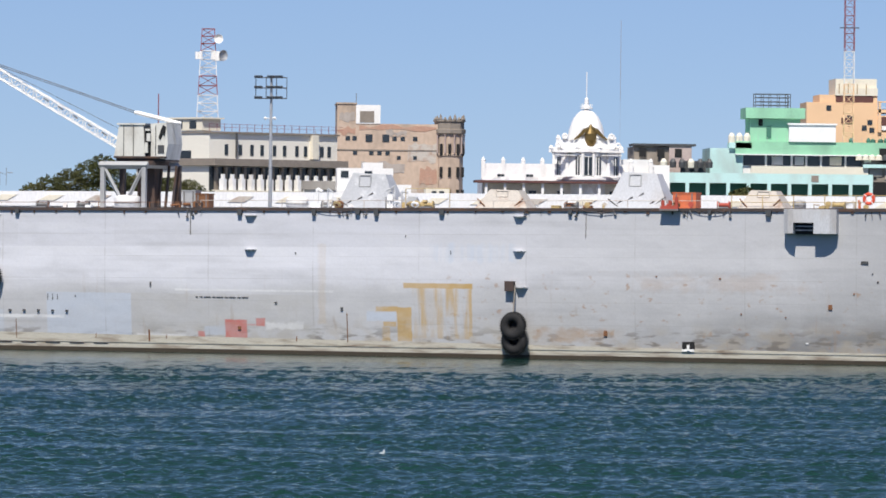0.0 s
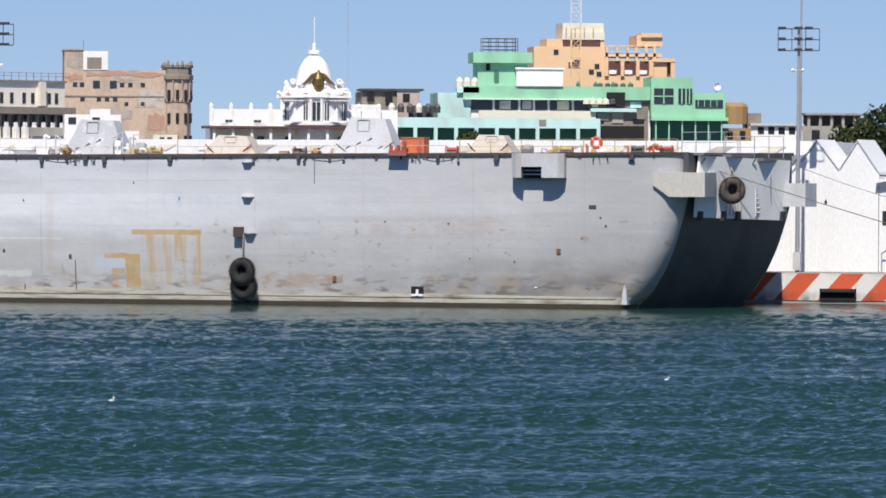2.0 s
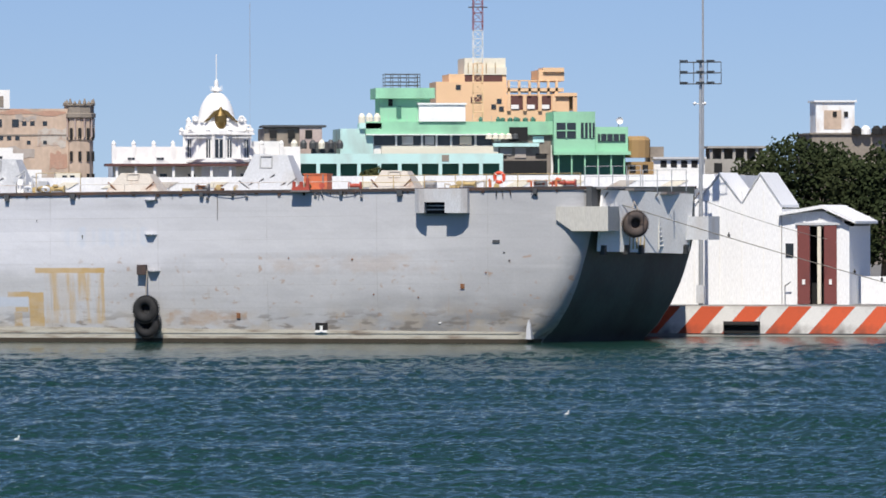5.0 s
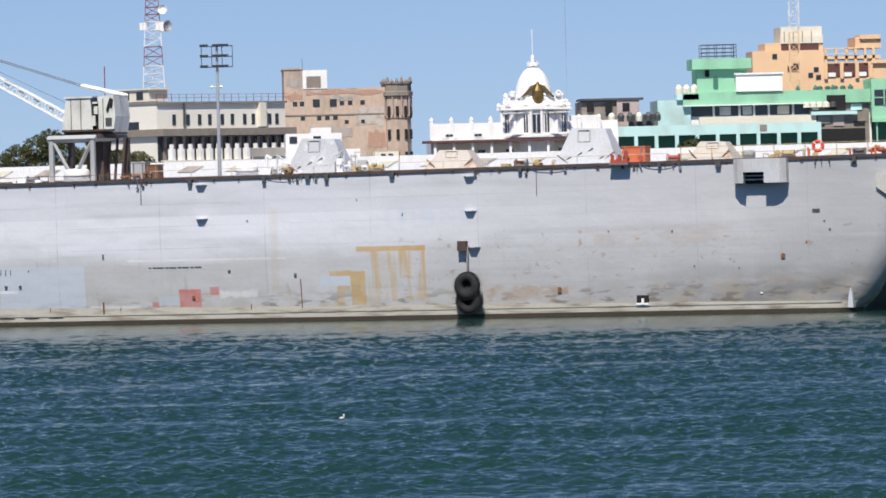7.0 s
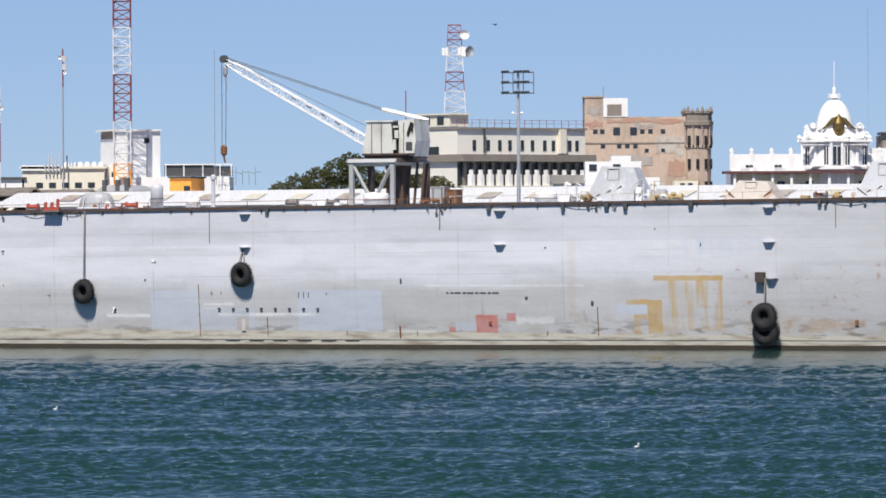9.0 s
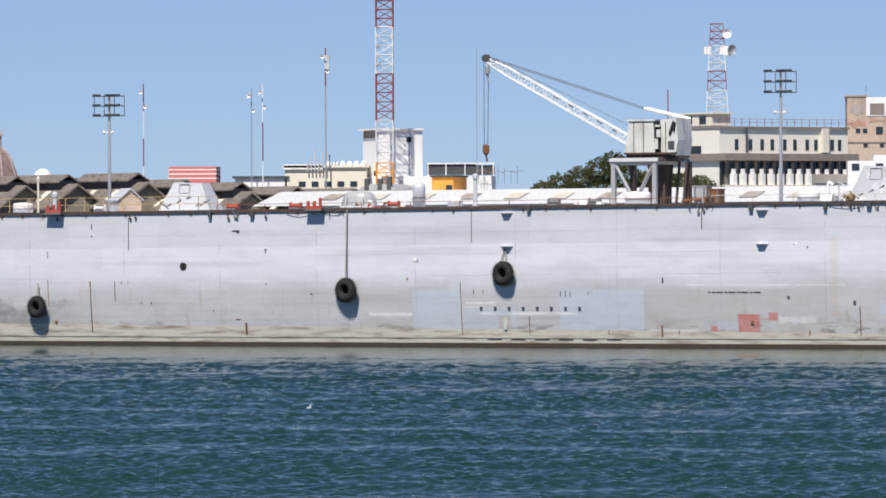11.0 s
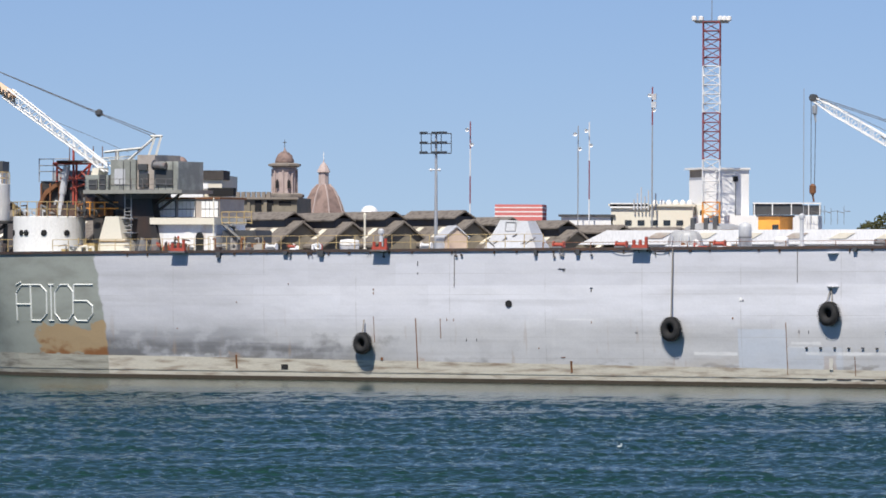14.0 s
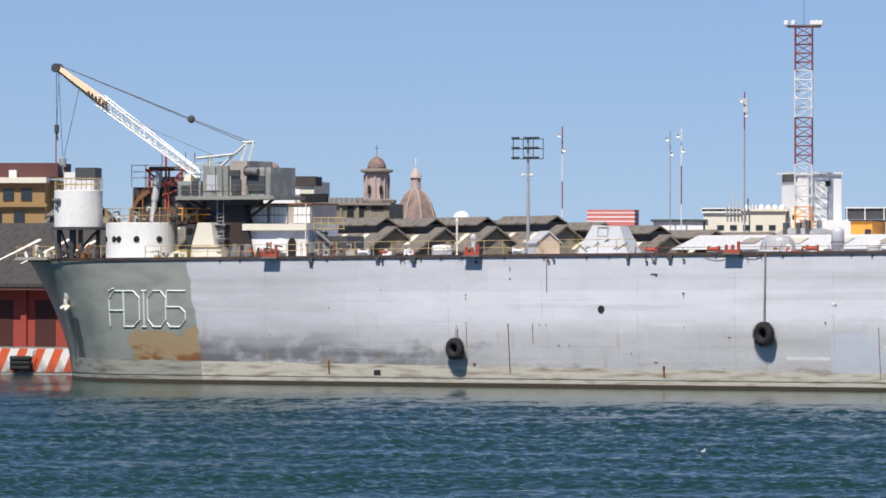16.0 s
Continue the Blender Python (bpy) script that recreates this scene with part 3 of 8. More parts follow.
    primer = mathn("MULTIPLY", mathn("MULTIPLY", ranged(zr, 2.7, 2.85), ranged(zr, 5.3, 5.1)), mathn("MULTIPLY", ranged(sr, -145.2, -144.6), ranged(z, 3.0, 3.05, 1.0, 1.0)))
    rusted = blend(ranged(mathn("ADD", mathn("MULTIPLY", z, -0.14), ragged), -0.02, 0.18), (0.34, 0.25, 0.145, 1), (0.22, 0.10, 0.04, 1))
    green = blend(primer, green, rusted)
    col = blend(bow, col, green)
    hs = ns.new("ShaderNodeHueSaturation")
    nt.links.new(col, hs.inputs["Color"])
    nt.links.new(ranged(grain, 0.3, 0.7, 0.975, 1.02), hs.inputs["Value"])
    nt.links.new(hs.outputs[0], b.inputs["Base Color"])
    bp = ns.new("ShaderNodeBump")
    bp.inputs["Strength"].default_value, bp.inputs["Distance"].default_value = 0.32, 0.2
    nt.links.new(mathn("ADD", noise_at(0.35, (1, 1, 1.6), 3), mathn("MULTIPLY", grain, 0.002)), bp.inputs["Height"])
    nt.links.new(bp.outputs[0], b.inputs["Normal"])
    return mt


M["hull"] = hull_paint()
M["boot"] = material("cream_boot_top_paint", (0.56, 0.525, 0.44, 1), (0.20, 0.135, 0.09, 1), 0.7, scale=1.1, fine=9, amount=0.9, stretch=(0.35, 1, 2.6))
M["boot_bow"] = material("olive_boot_top_paint", (0.36, 0.35, 0.295, 1), (0.13, 0.115, 0.09, 1), 0.7, scale=0.9, fine=9, amount=0.9, stretch=(0.25, 1, 3.5))
M["slime"] = material("waterline_growth", (0.06, 0.045, 0.03, 1), (0.03, 0.028, 0.018, 1), 0.8, scale=0.6)

dock = thing("floating_dry_dock", "long grey steel floating dry dock moored at a quay", "floating dock", DOCK)
bm = B()
rows = shell(bm, [-1.5, 0, 0.5, 1, 1.5, 2, 2.6, 3.3, 4, 4.8, 5.6, 6.5, 7.3, 8, 8.7, 9.4, 10, 10.5, 10.9, 11.28])
bm.faces.new([bm.verts.new(v.co) for v in rows[-1]])
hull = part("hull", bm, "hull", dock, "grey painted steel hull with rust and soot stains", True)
hull.data.materials.append(M["gate_paint_shaded"])
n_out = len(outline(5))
# gate faces: dark green paint, deepened for the shade under the raked stern
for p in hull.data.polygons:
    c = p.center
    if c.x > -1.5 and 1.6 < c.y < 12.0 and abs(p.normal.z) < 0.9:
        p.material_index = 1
    if p.normal.z > 0.9:
        p.use_smooth = False

bm = B()
shell(bm, [lambda s: -0.6, lambda s: 0.28, lambda s: 0.3, lambda s: 0.62 - 0.0075 * s], 0.03, False, 5, -12)
boot = part("boot_top", bm, "boot", dock, "cream boot-top band streaked with rust")
ledge_like = [boot]
bm = B()
shell(bm, [lambda s: 0.48, lambda s: 0.5, lambda s: 0.62, lambda s: 0.64], 0.07, False, 8, -18)
ledge_like.append(part("rubbing_ledge", bm, "boot", dock, "cream rubbing ledge above the waterline"))
for ob in ledge_like:
    ob.data.materials.append(M["boot_bow"])
    for p in ob.data.polygons:
        p.material_index = 1 if p.center.x < -137.2 else 0
bm = B()
shell(bm, [lambda s: -0.6, lambda s: 0.1], 0.09, False, 2, -12)
part("waterline_band", bm, "slime", dock, "dark weed band at the waterline")
bm = B()
shell(bm, [lambda s: deck_z(s) - 0.2, lambda s: deck_z(s) + 0.04], 0.13, False, 0, None)
shell(bm, [lambda s: deck_z(s) - 0.2, lambda s: deck_z(s) - 0.199], 0.0, False)
part("gunwale", bm, "gunwale", dock, "dark rusted gunwale bar along the deck edge")
# stern: dark gate below, pale end plate above
K = 0.116
bm = B()
a = [bm.verts.new(v) for v in ((2.95 + K * 2.6, 2.6, 6.55), (2.95 + K * 22.4, 22.4, 6.3), (3.3 + K * 22.4, 22.4, 10.8), (3.3 + K * 2.6, 2.6, 11.1))]
b = [bm.verts.new(v.co + Vector((0.16, 0, 0))) for v in a]
bm.faces.new(b)
for i in range(4):
    j = (i + 1) % 4
    bm.faces.new((a[j], a[i], b[i], b[j]))
part("stern_plate", bm, "white", dock, "white rust-streaked stern end plate")
for y in (3.4, 8.4, 11.5, 21.4):
    bm = B()
    box(bm, 3.0 + K * y, 3.35 + K * y, y - 0.4, y + 0.4, 6.3, 7.0)
    part("stern_chock", bm, "gate_green", dock, "dark steel chock on the stern sill")
bm = B()
for k in range(11):
    beam(bm, (3.2 + K * 16, 15.2, 6.9 + k * 0.34), (3.2 + K * 16, 16.6, 6.9 + k * 0.34), 0.05)
for y in (15.2, 16.6):
    beam(bm, (3.2 + K * 16, y, 6.6), (3.2 + K * 16, y, 10.6), 0.05)
part("stern_ladder", bm, "crane_pale", dock, "pale rung ladder")
for k in range(5):
    bm = B()
    y = 9.0 + k * 0.8
    box(bm, 3.1 + K * y, 3.22 + K * y, y, y + 0.18, 6.7, 8.3 - 0.3 * (k % 2))
    part("fender_bracket", bm, "yellow", dock)
# boxed fender beams at both stern corners
bm = B()
prism(bm, [(1.0, 8.9), (2.2, 8.05), (4.9, 8.05), (4.9, 9.85), (1.0, 9.85)], -0.75, 3.0)
part("corner_sponson", bm, "faint_run", dock, "boxed steel corner fender, pale grey")
bm = B()
box(bm, 5.0, 7.4, 21.5, 25.3, 7.35, 9.1)
part("corner_sponson", bm, "grey_light", dock, "boxed steel corner fender, pale grey")
# stern working platform with brackets
bm = B()
prism(bm, [(2.2, 11.12), (4.2, 11.12), (4.2, 11.3), (2.2, 11.3)], 2.0, 8)
prism(bm, [(2.2, 11.02), (4.85, 11.02), (4.85, 11.2), (2.2, 11.2)], 8, 15)
box(bm, 4.6, 5.7, 15, 24.5, 10.75, 10.95)
part("stern_platform", bm, "steel", dock, "rusty steel working platform")
for y in (3, 14, 23):
    bm = B()
    beam(bm, (3.0 + K * y, y, 10.0), (3.7 + K * y, y, 10.9), 0.07)
    part("platform_bracket", bm, "steel", dock)
# dark solid standing in for the shaded gap between hull and sponson
bm = B()
box(bm, 3.0, 3.4, 0.4, 2.6, 9.85, 11.3)
part("corner_gap_shade", bm, "grey_dark", dock)

for ob in dock.children:
    if ob.name.startswith(("stern_", "fender_bracket", "platform_bracket", "corner_gap_shade")) or (ob.name.startswith("corner_sponson") and max(v.co.y for v in ob.data.vertices) > 10):
        ob.data.transform(AFT)

# half-round sponson box on the side
bm = B()
for o, z0 in (([(-9.6, -0.45), (-9.6, -1.2), (-9.2, -1.55), (-8.75, -1.7), (-8.75, -0.45)], 9.4), ([(-8.75, -0.45), (-8.75, -1.7), (-7.2, -1.7), (-7.2, -0.45)], 10.2),
              ([(-7.2, -0.45), (-7.2, -1.7), (-6.5, -1.7), (-6.0, -1.55), (-5.6, -1.2), (-5.6, -0.45)], 9.4)):
    lo = [bm.verts.new((x, y, z0)) for x, y in o]
    hi = [bm.verts.new((x, y, 11.2)) for x, y in o]
    bm.faces.new(lo)
    bm.faces.new(hi)
    for i in range(len(o)):
        j = (i + 1) % len(o)
        bm.faces.new((lo[i], lo[j], hi[j], hi[i]))
sp = part("side_sponson", bm, "grey_light", dock, "pale grey box sponson with a louvred opening")
bm = B()
box(bm, -8.74, -7.21, -1.1, -0.9, 9.35, 10.2)
part("sponson_opening", bm, "black", sp)
for z in (9.62, 9.9):
    bm = B()
    box(bm, -8.74, -7.21, -1.3, -1.1, z, z + 0.07)
    part("louvre", bm, "grey_light", sp)

# fender ledges, tapered underneath
def ledge(s, z):
    bm = B()
    t = [bm.verts.new(v) for v in ((s - 0.52, -0.48, z), (s + 0.52, -0.48, z), (s + 0.24, -0.9, z), (s - 0.24, -0.9, z))]
    u = [bm.verts.new(v) for v in ((s - 0.5, -0.48, z - 0.07), (s + 0.5, -0.48, z - 0.07), (s + 0.22, -0.88, z - 0.07), (s - 0.22, -0.88, z - 0.07))]
    bm.faces.new(t)
    bm.faces.new(u)
    for i in range(4):
        j = (i + 1) % 4
        bm.faces.new((t[i], t[j], u[j], u[i]))
    part("fender_ledge", bm, "grey_light", dock, "small tapered steel ledge")


for s, z in ((-72.7, 10.2), (-72.7, 7.62), (-51.64, 10.33), (-51.64, 7.75), (-30.2, 10.46), (-30.2, 7.87), (-30.0, 5.15)):
    ledge(s, z)
bm = B()
box(bm, -31.2, -30.5, -0.95, -0.45, 4.85, 5.6)
part("fender_bracket", bm, "gunwale", dock, "dark rusted tyre bracket")

# sockets below the deck edge
bm = B()
box(bm, -0.07, 0.07, -0.6, -0.45, -0.36, -0.12)
first = part("deck_edge_socket", bm, "gunwale", dock)
first.matrix_basis = Matrix.Translation((1.0, 0, deck_z(1)))
rng = random.Random(3)
s = -0.9
while s > -136:
    k = shared("deck_edge_socket", first, dock, Matrix.Translation((s, 0, deck_z(s))) @ Matrix.Diagonal((rng.choice((0.7, 0.8, 1, 1.6)), 1, rng.choice((0.6, 0.8, 1, 1.2)), 1)))
    s -= rng.uniform(1.5, 2.2)
# larger dark boxes below the edge
bm = B()
prism(bm, [(-0.24, 0), (0.24, 0), (0.17, -0.45), (-0.17, -0.45)], -0.8, -0.48)
first = part("scupper_box", bm, "grey_dark", dock)
spots = (-10.9, -26.2, -36.3, -41.5, -43.0, -46.5, -52.5, -70.8, -94.5, -98.2, -117.5, -120.8, -127.0, -15.4, -0.6)
first.matrix_basis = Matrix.Translation((spots[0], 0, deck_z(spots[0]) - 0.1))
for s in spots[1:]:
    shared("scupper_box", first, dock, Matrix.Translation((s, 0, deck_z(s) - 0.1)) @ Matrix.Diagonal((rng.uniform(0.6, 1.1), 1, rng.uniform(0.6, 1.1), 1)))
# shackles and rope ends hanging in clusters below the edge
for s0, s1, count in ((-46.5, -40.5, 9), (-17.5, -13.0, 7), (-58.5, -55.0, 4), (-90.5, -86.5, 5), (-97.0, -93.0, 4), (-30.5, -22.0, 6), (-4.0, 1.0, 5), (-121.0, -104.0, 8)):
    for _ in range(count):
        s = rng.uniform(s0, s1)
        drop, lean = rng.uniform(0.2, 0.55), rng.uniform(-0.2, 0.2)
        bm = B()
        beam(bm, (s, -0.68, deck_z(s) - 0.1), (s + lean, -0.64, deck_z(s) - 0.1 - drop), rng.uniform(0.025, 0.055), 5)
        if rng.random() < 0.5:
            beam(bm, (s + lean - 0.09, -0.64, deck_z(s) - 0.1 - drop), (s + lean + 0.09, -0.64, deck_z(s) - 0.16 - drop), 0.08, 6)
        part("hanging_shackle", bm, rng.choice(("gunwale", "grey_dark", "steel")), dock)
for s0, s1, dip in ((-46.2, -43.6, 0.16), (-25.2, -22.6, 0.14), (-91.5, -89.4, 0.22), (-88.2, -86.6, 0.15), (-16.6, -14.2, 0.18)):
    bm = B()
    pts = [Vector((s0 + (s1 - s0) * i / 10, -0.68, deck_z(s0) - 0.15 - 4 * dip * (i / 10) * (1 - i / 10))) for i in range(11)]
    for p, q in zip(pts, pts[1:]):
        beam(bm, p, q, 0.03, 4)
    part("slack_rope", bm, "gunwale", dock)
# fairlead platforms with red roller posts
for s in (-18.4, -88.95, -112.0, -130.65):
    z = deck_z(s)
    bm = B()
    box(bm, s - 0.75, s + 0.75, -1.25, -0.3, z - 0.16, z - 0.02)
    pf = part("fairlead_platform", bm, "steel", dock, "steel fairlead platform over the side")
    bm = B()
    for dx in (-0.55, 0.0, 0.5):
        beam(bm, (s + dx, -0.9, z - 0.05), (s + dx, -0.9, z + 0.62 + 0.25 * (dx == 0.5)), 0.13, 8)
    box(bm, s - 0.7, s + 0.65, -1.05, -0.75, z - 0.02, z + 0.22)
    part("fairlead", bm, "red", pf, "red painted fairlead rollers")

# valve ports and small fittings on the plating
for s, z, w, h, m in ((-17.1, 1.0, 0.95, 0.55, "black"), (-121.15, 0.85, 0.62, 0.42, "black"), (-112.2, 1.6, 0.22, 0.25, "rust"), (-23.5, 1.8, 0.28, 0.4, "rust"), (-100.65, 6.1, 0.5, 0.62, "black"), (-52.6, 1.75, 0.24, 0.26, "rust"),
                     (-44.3, 3.3, 0.2, 0.26, "grey_dark"), (-6.2, 4.0, 0.3, 0.36, "rust"), (-3.6, 7.3, 0.55, 0.22, "grey_dark"), (-73.0, 1.6, 0.3, 0.9, "faint_run"), (-49.6, 3.7, 0.2, 0.16, "grey_dark"), (-59.8, 5.0, 0.12, 0.35, "grey_dark")):
    bm = B()
    if z == 6.1:
        beam(bm, (s, side_y(z) - 0.07, z), (s, side_y(z) + 0.2, z), 0.29, 16)
        part("hull_port", bm, m, dock)
        continue
    box(bm, s - w / 2, s + w / 2, side_y(z) - 0.07, side_y(z) + 0.2, z - h / 2, z + h / 2)
    part("hull_port", bm, m, dock)
# small lugs, notches and scars, each where it stands on the plating
for s, z, w, h, m in ((-96.0, 8.9, 0.9, 0.1, "grey_dark"), (-95.8, 8.8, 0.3, 0.14, "grey_dark"), (-108.8, 9.3, 0.09, 0.5, "grey_dark"), (-108.8, 8.5, 0.12, 0.2, "grey_dark"), (-112.8, 7.2, 0.16, 0.12, "rust"), (-112.8, 6.9, 0.07, 0.3, "rust"),
                      (-125.4, 6.1, 0.13, 0.13, "rust"), (-93.4, 7.4, 0.35, 0.08, "grey_dark"), (-93.4, 7.2, 0.08, 0.3, "grey_dark"), (-80.5, 6.6, 0.35, 0.3, "white"), (-80.3, 6.5, 0.14, 0.16, "grey_dark"), (-98.1, 2.6, 0.14, 0.12, "rust"), (-81.2, 5.1, 0.18, 0.2, "rust"),
                      (-104.5, 3.2, 0.1, 0.3, "grey_dark"), (-103.6, 3.2, 0.1, 0.3, "grey_dark"), (-106.2, 4.8, 0.08, 0.25, "rust"), (-105.6, 4.8, 0.08, 0.25, "rust"), (-93.4, 4.7, 0.08, 0.25, "rust"), (-48.0, 7.5, 0.16, 0.14, "grey_dark"), (-39.2, 8.9, 0.09, 0.2, "grey_dark"),
                      (-35.6, 7.7, 0.1, 0.35, "grey_dark"), (-68.3, 3.95, 0.08, 0.6, "grey_dark"), (-67.9, 3.95, 0.08, 0.6, "grey_dark"), (-67.5, 3.95, 0.08, 0.5, "grey_dark"), (-75.6, 4.1, 0.08, 0.35, "grey_dark"), (-74.8, 4.1, 0.08, 0.35, "grey_dark"), (-66.0, 4.0, 0.12, 0.12, "grey_dark"),
                      (-13.0, 3.4, 0.14, 0.14, "rust"), (-9.6, 3.2, 0.14, 0.14, "rust"), (-3.0, 6.5, 0.18, 0.12, "grey_dark"), (-2.6, 5.9, 0.2, 0.12, "grey_dark"), (-4.4, 5.0, 0.16, 0.12, "rust"), (-14.6, 6.0, 0.2, 0.14, "rust"), (-19.5, 6.1, 0.16, 0.12, "rust"), (-8.0, 1.3, 0.3, 0.12, "white"),
                      (-58.6, 1.0, 0.1, 0.4, "rust"), (-64.4, 1.0, 0.1, 0.5, "rust"), (-48.0, 1.0, 0.12, 0.5, "rust"), (-89.5, 3.9, 0.3, 0.06, "grey_dark"), (-96.0, 1.9, 0.5, 0.06, "rust"), (-120.6, 7.6, 0.1, 0.14, "rust"), (-131.0, 3.9, 0.14, 0.12, "rust")):
    w, h = w * 0.75, h * 0.75
    bm = B()
    prism(bm, [(s - w / 2, z - h / 2), (s + w * 0.4, z - h / 2 - 0.02), (s + w / 2, z + h * 0.4), (s - w * 0.3, z + h / 2)], side_y(z) - 0.05, side_y(z) + 0.1)
    part("hull_mark", bm, m, dock)
bm = B()
box(bm, -17.2, -17.0, side_y(1) - 0.12, 0, 0.6, 1.05)
box(bm, -17.6, -16.65, side_y(0.7) - 0.12, 0.1, 0.55, 0.72)
part("port_frame", bm, "white", dock)
for i in range(8):
    s = -75.0 + i * 1.18
    bm = B()
    box(bm, s - 0.1, s + 0.1, side_y(2.85) - 0.14, 0, 2.78, 2.92)
    part("welded_lug", bm, "grey_dark", dock)
for i in range(13):
    s = -56.0 + i * 0.34
    bm = B()
    box(bm, s - 0.12, s + 0.08 + 0.06 * (i % 3), side_y(4.07) - 0.05, -0.2, 4.03, 4.11)
    part("welded_stud", bm, "grey_dark", dock)
for s, z0, z1, r, m in ((-105.5, 7.45, 10.3, 0.035, "steel"), (-56.55, 8.9, 10.8, 0.04, "steel"), (-75.7, 7.95, 10.75, 0.03, "steel"), (-25.0, 8.9, 10.9, 0.03, "steel"), (-76.7, 0.7, 4.8, 0.03, "rust"), (-43.9, 0.8, 3.0, 0.035, "rust"),
                       (-109.0, 0.9, 4.9, 0.05, "rust"), (-106.8, 3.3, 4.9, 0.03, "rust"), (-112.8, 2.9, 5.0, 0.03, "rust"), (-95.3, 0.7, 1.6, 0.09, "rust"), (-125.6, 0.7, 1.8, 0.08, "rust"), (-60.0, 0.6, 1.5, 0.07, "rust"), (-71.0, 0.7, 2.2, 0.03, "rust")):
    bm = B()
    beam(bm, (s, side_y(z0) - 0.04, z0), (s, side_y(z1) - 0.04, z1), r, 6)
    part("hull_pipe", bm, m, dock)
bm = B()
prism(bm, [(-1.42, 0.1), (-1.0, 0.1), (-1.07, 1.1), (-1.2, 1.55), (-1.34, 1.1)], -0.35, 0.6)
part("draught_mark_fin", bm, "grey_light", dock, "pale pointed fin at the stern corner")
for i in range(6):
    bm = B()
    s = -74.6 + i * 2.0
    box(bm, s, s + 1.2, -0.02, 0.2, 0.39, 0.43)
    part("ledge_gap", bm, "gunwale", dock)


# ---- tyre fenders ----
def tyre(s, z, r, y=-0.87, label="worn black rubber tyre hung as a fender", turn=0, chain=None, legs=False, width=0.31):
    th = thing("tyre_fender", label, "tyre fender", on_dock(s, y, z) @ pose(0, 0, 0, 0, 0, turn), "tyre fenders on the dock")
    bm = B()
    rr = r * 0.34
    torus(bm, r - rr, rr, 32, 14, width / rr * 0.95)
    part("tyre", bm, "rubber", th, "", True)
    bm = B()
    for i in range(34):
        a = 2 * math.pi * i / 34
        for y0, y1, da in ((-width * 0.85, -width * 0.1, 0.06), (width * 0.1, width * 0.85, -0.06)):
            p, q = (math.cos(a) * r * 0.985, y0, math.sin(a) * r * 0.985), (math.cos(a + da) * r * 1.0, y1, math.sin(a + da) * r * 1.0)
            beam(bm, p, q, r * 0.035)
    part("tread", bm, "rubber", th)
    bm = B()
    lathe(bm, [(r * 0.47, -0.03), (r * 0.47, 0.05)], n=24)
    bmesh.ops.rotate(bm, verts=bm.verts, matrix=Euler((radians(90), 0, 0)).to_matrix())
    bmesh.ops.translate(bm, verts=bm.verts, vec=(0, 0.28, 0))
    part("tyre_back", bm, "black", th)
    if chain:
        bm = B()
        if legs:
            beam(bm, (-0.3, 0, r * 0.8), (0, 0.3, chain), 0.045, 6)
            beam(bm, (0.3, 0, r * 0.8), (0, 0.3, chain), 0.045, 6)
        else:
            beam(bm, (0, 0, r * 0.8), (0, 0.2, chain), 0.055, 6)
        part("hanging_rope", bm, "rope", th)
    return th


tyre(-113.6, 2.85, 0.86, chain=1.9, turn=-10)
tyre(-86.3, 4.2, 0.95, chain=6.3, turn=-12)
tyre(-72.9, 5.5, 0.94, chain=2.0, legs=True, turn=-12)
tyre(-30.5, 2.25, 1.05, chain=2.9, turn=-8)
tyre(-30.45, 1.15, 1.05, y=-0.62, label="worn black rubber tyre half behind another at the waterline", turn=-12)
bm_t = tyre(5.95, 8.55, 1.0, y=3.75, label="worn black rubber tyre hung on the pale stern plate", turn=28, chain=1.7, legs=True)
for ob in bm_t.children:
    if ob.name.startswith(("tyre", "tread")):
        ob.data.materials[0] = M["tyre_rust"]


# ---- lettering of the hull number on the bow, raised welded bars ----
def bow_point(q, z):
    """A place on the bow plating, q metres round from where the side begins to bend."""
    pts = [p for p in outline(z, 0.03)[74:104]]
    left = q
    for a, b in zip(pts, pts[1:]):
        d = math.hypot(b[0] - a[0], b[1] - a[1])
        if left <= d:
            k = left / d
            return Vector((a[0] + (b[0] - a[0]) * k, a[1] + (b[1] - a[1]) * k, z * deck_z(a[0]) / 11.28))
        left -= d
    return Vector((*pts[-1], z))


M["letter"] = material("dulled_white_letter_paint", (0.62, 0.64, 0.61, 1), (0.34, 0.35, 0.32, 1), 0.6, scale=1.0)
STROKES = {
    "A": [[(0, 0), (0, 0.78), (0.25, 1), (0.62, 1), (0.62, 0)], [(0, 0.45), (0.62, 0.45)], [(0.0, 1.0), (0.2, 1.08)]],
    "D": [[(0, 0), (0, 1), (0.4, 1), (0.65, 0.8), (0.65, 0.2), (0.4, 0), (0, 0)]],
    "I": [[(0.1, 0), (0.1, 1)], [(0, 1), (0.2, 1)], [(0, 0), (0.2, 0)]],
    "0": [[(0.2, 0), (0, 0.2), (0, 0.8), (0.2, 1), (0.5, 1), (0.7, 0.8), (0.7, 0.2), (0.5, 0), (0.2, 0)]],
    "5": [[(0.7, 1), (0, 1), (0, 0.55), (0.5, 0.55), (0.7, 0.4), (0.7, 0.2), (0.5, 0), (0.1, 0), (0, 0.12)]],
}
number = [("A", 11.4), ("D", 9.65), ("I", 7.65), ("0", 6.95), ("5", 4.95)]
for ch, q0 in number:
    bm = B()
    for line in STROKES[ch]:
        for a, b in zip(line, line[1:]):
            p, q = (bow_point(q0 - c[0] * 2.75, 4.92 + c[1] * 3.3) for c in (a, b))
            beam(bm, p, q, 0.085, 4)
    part("hull_number_letter", bm, "letter", dock, "white raised welded character")
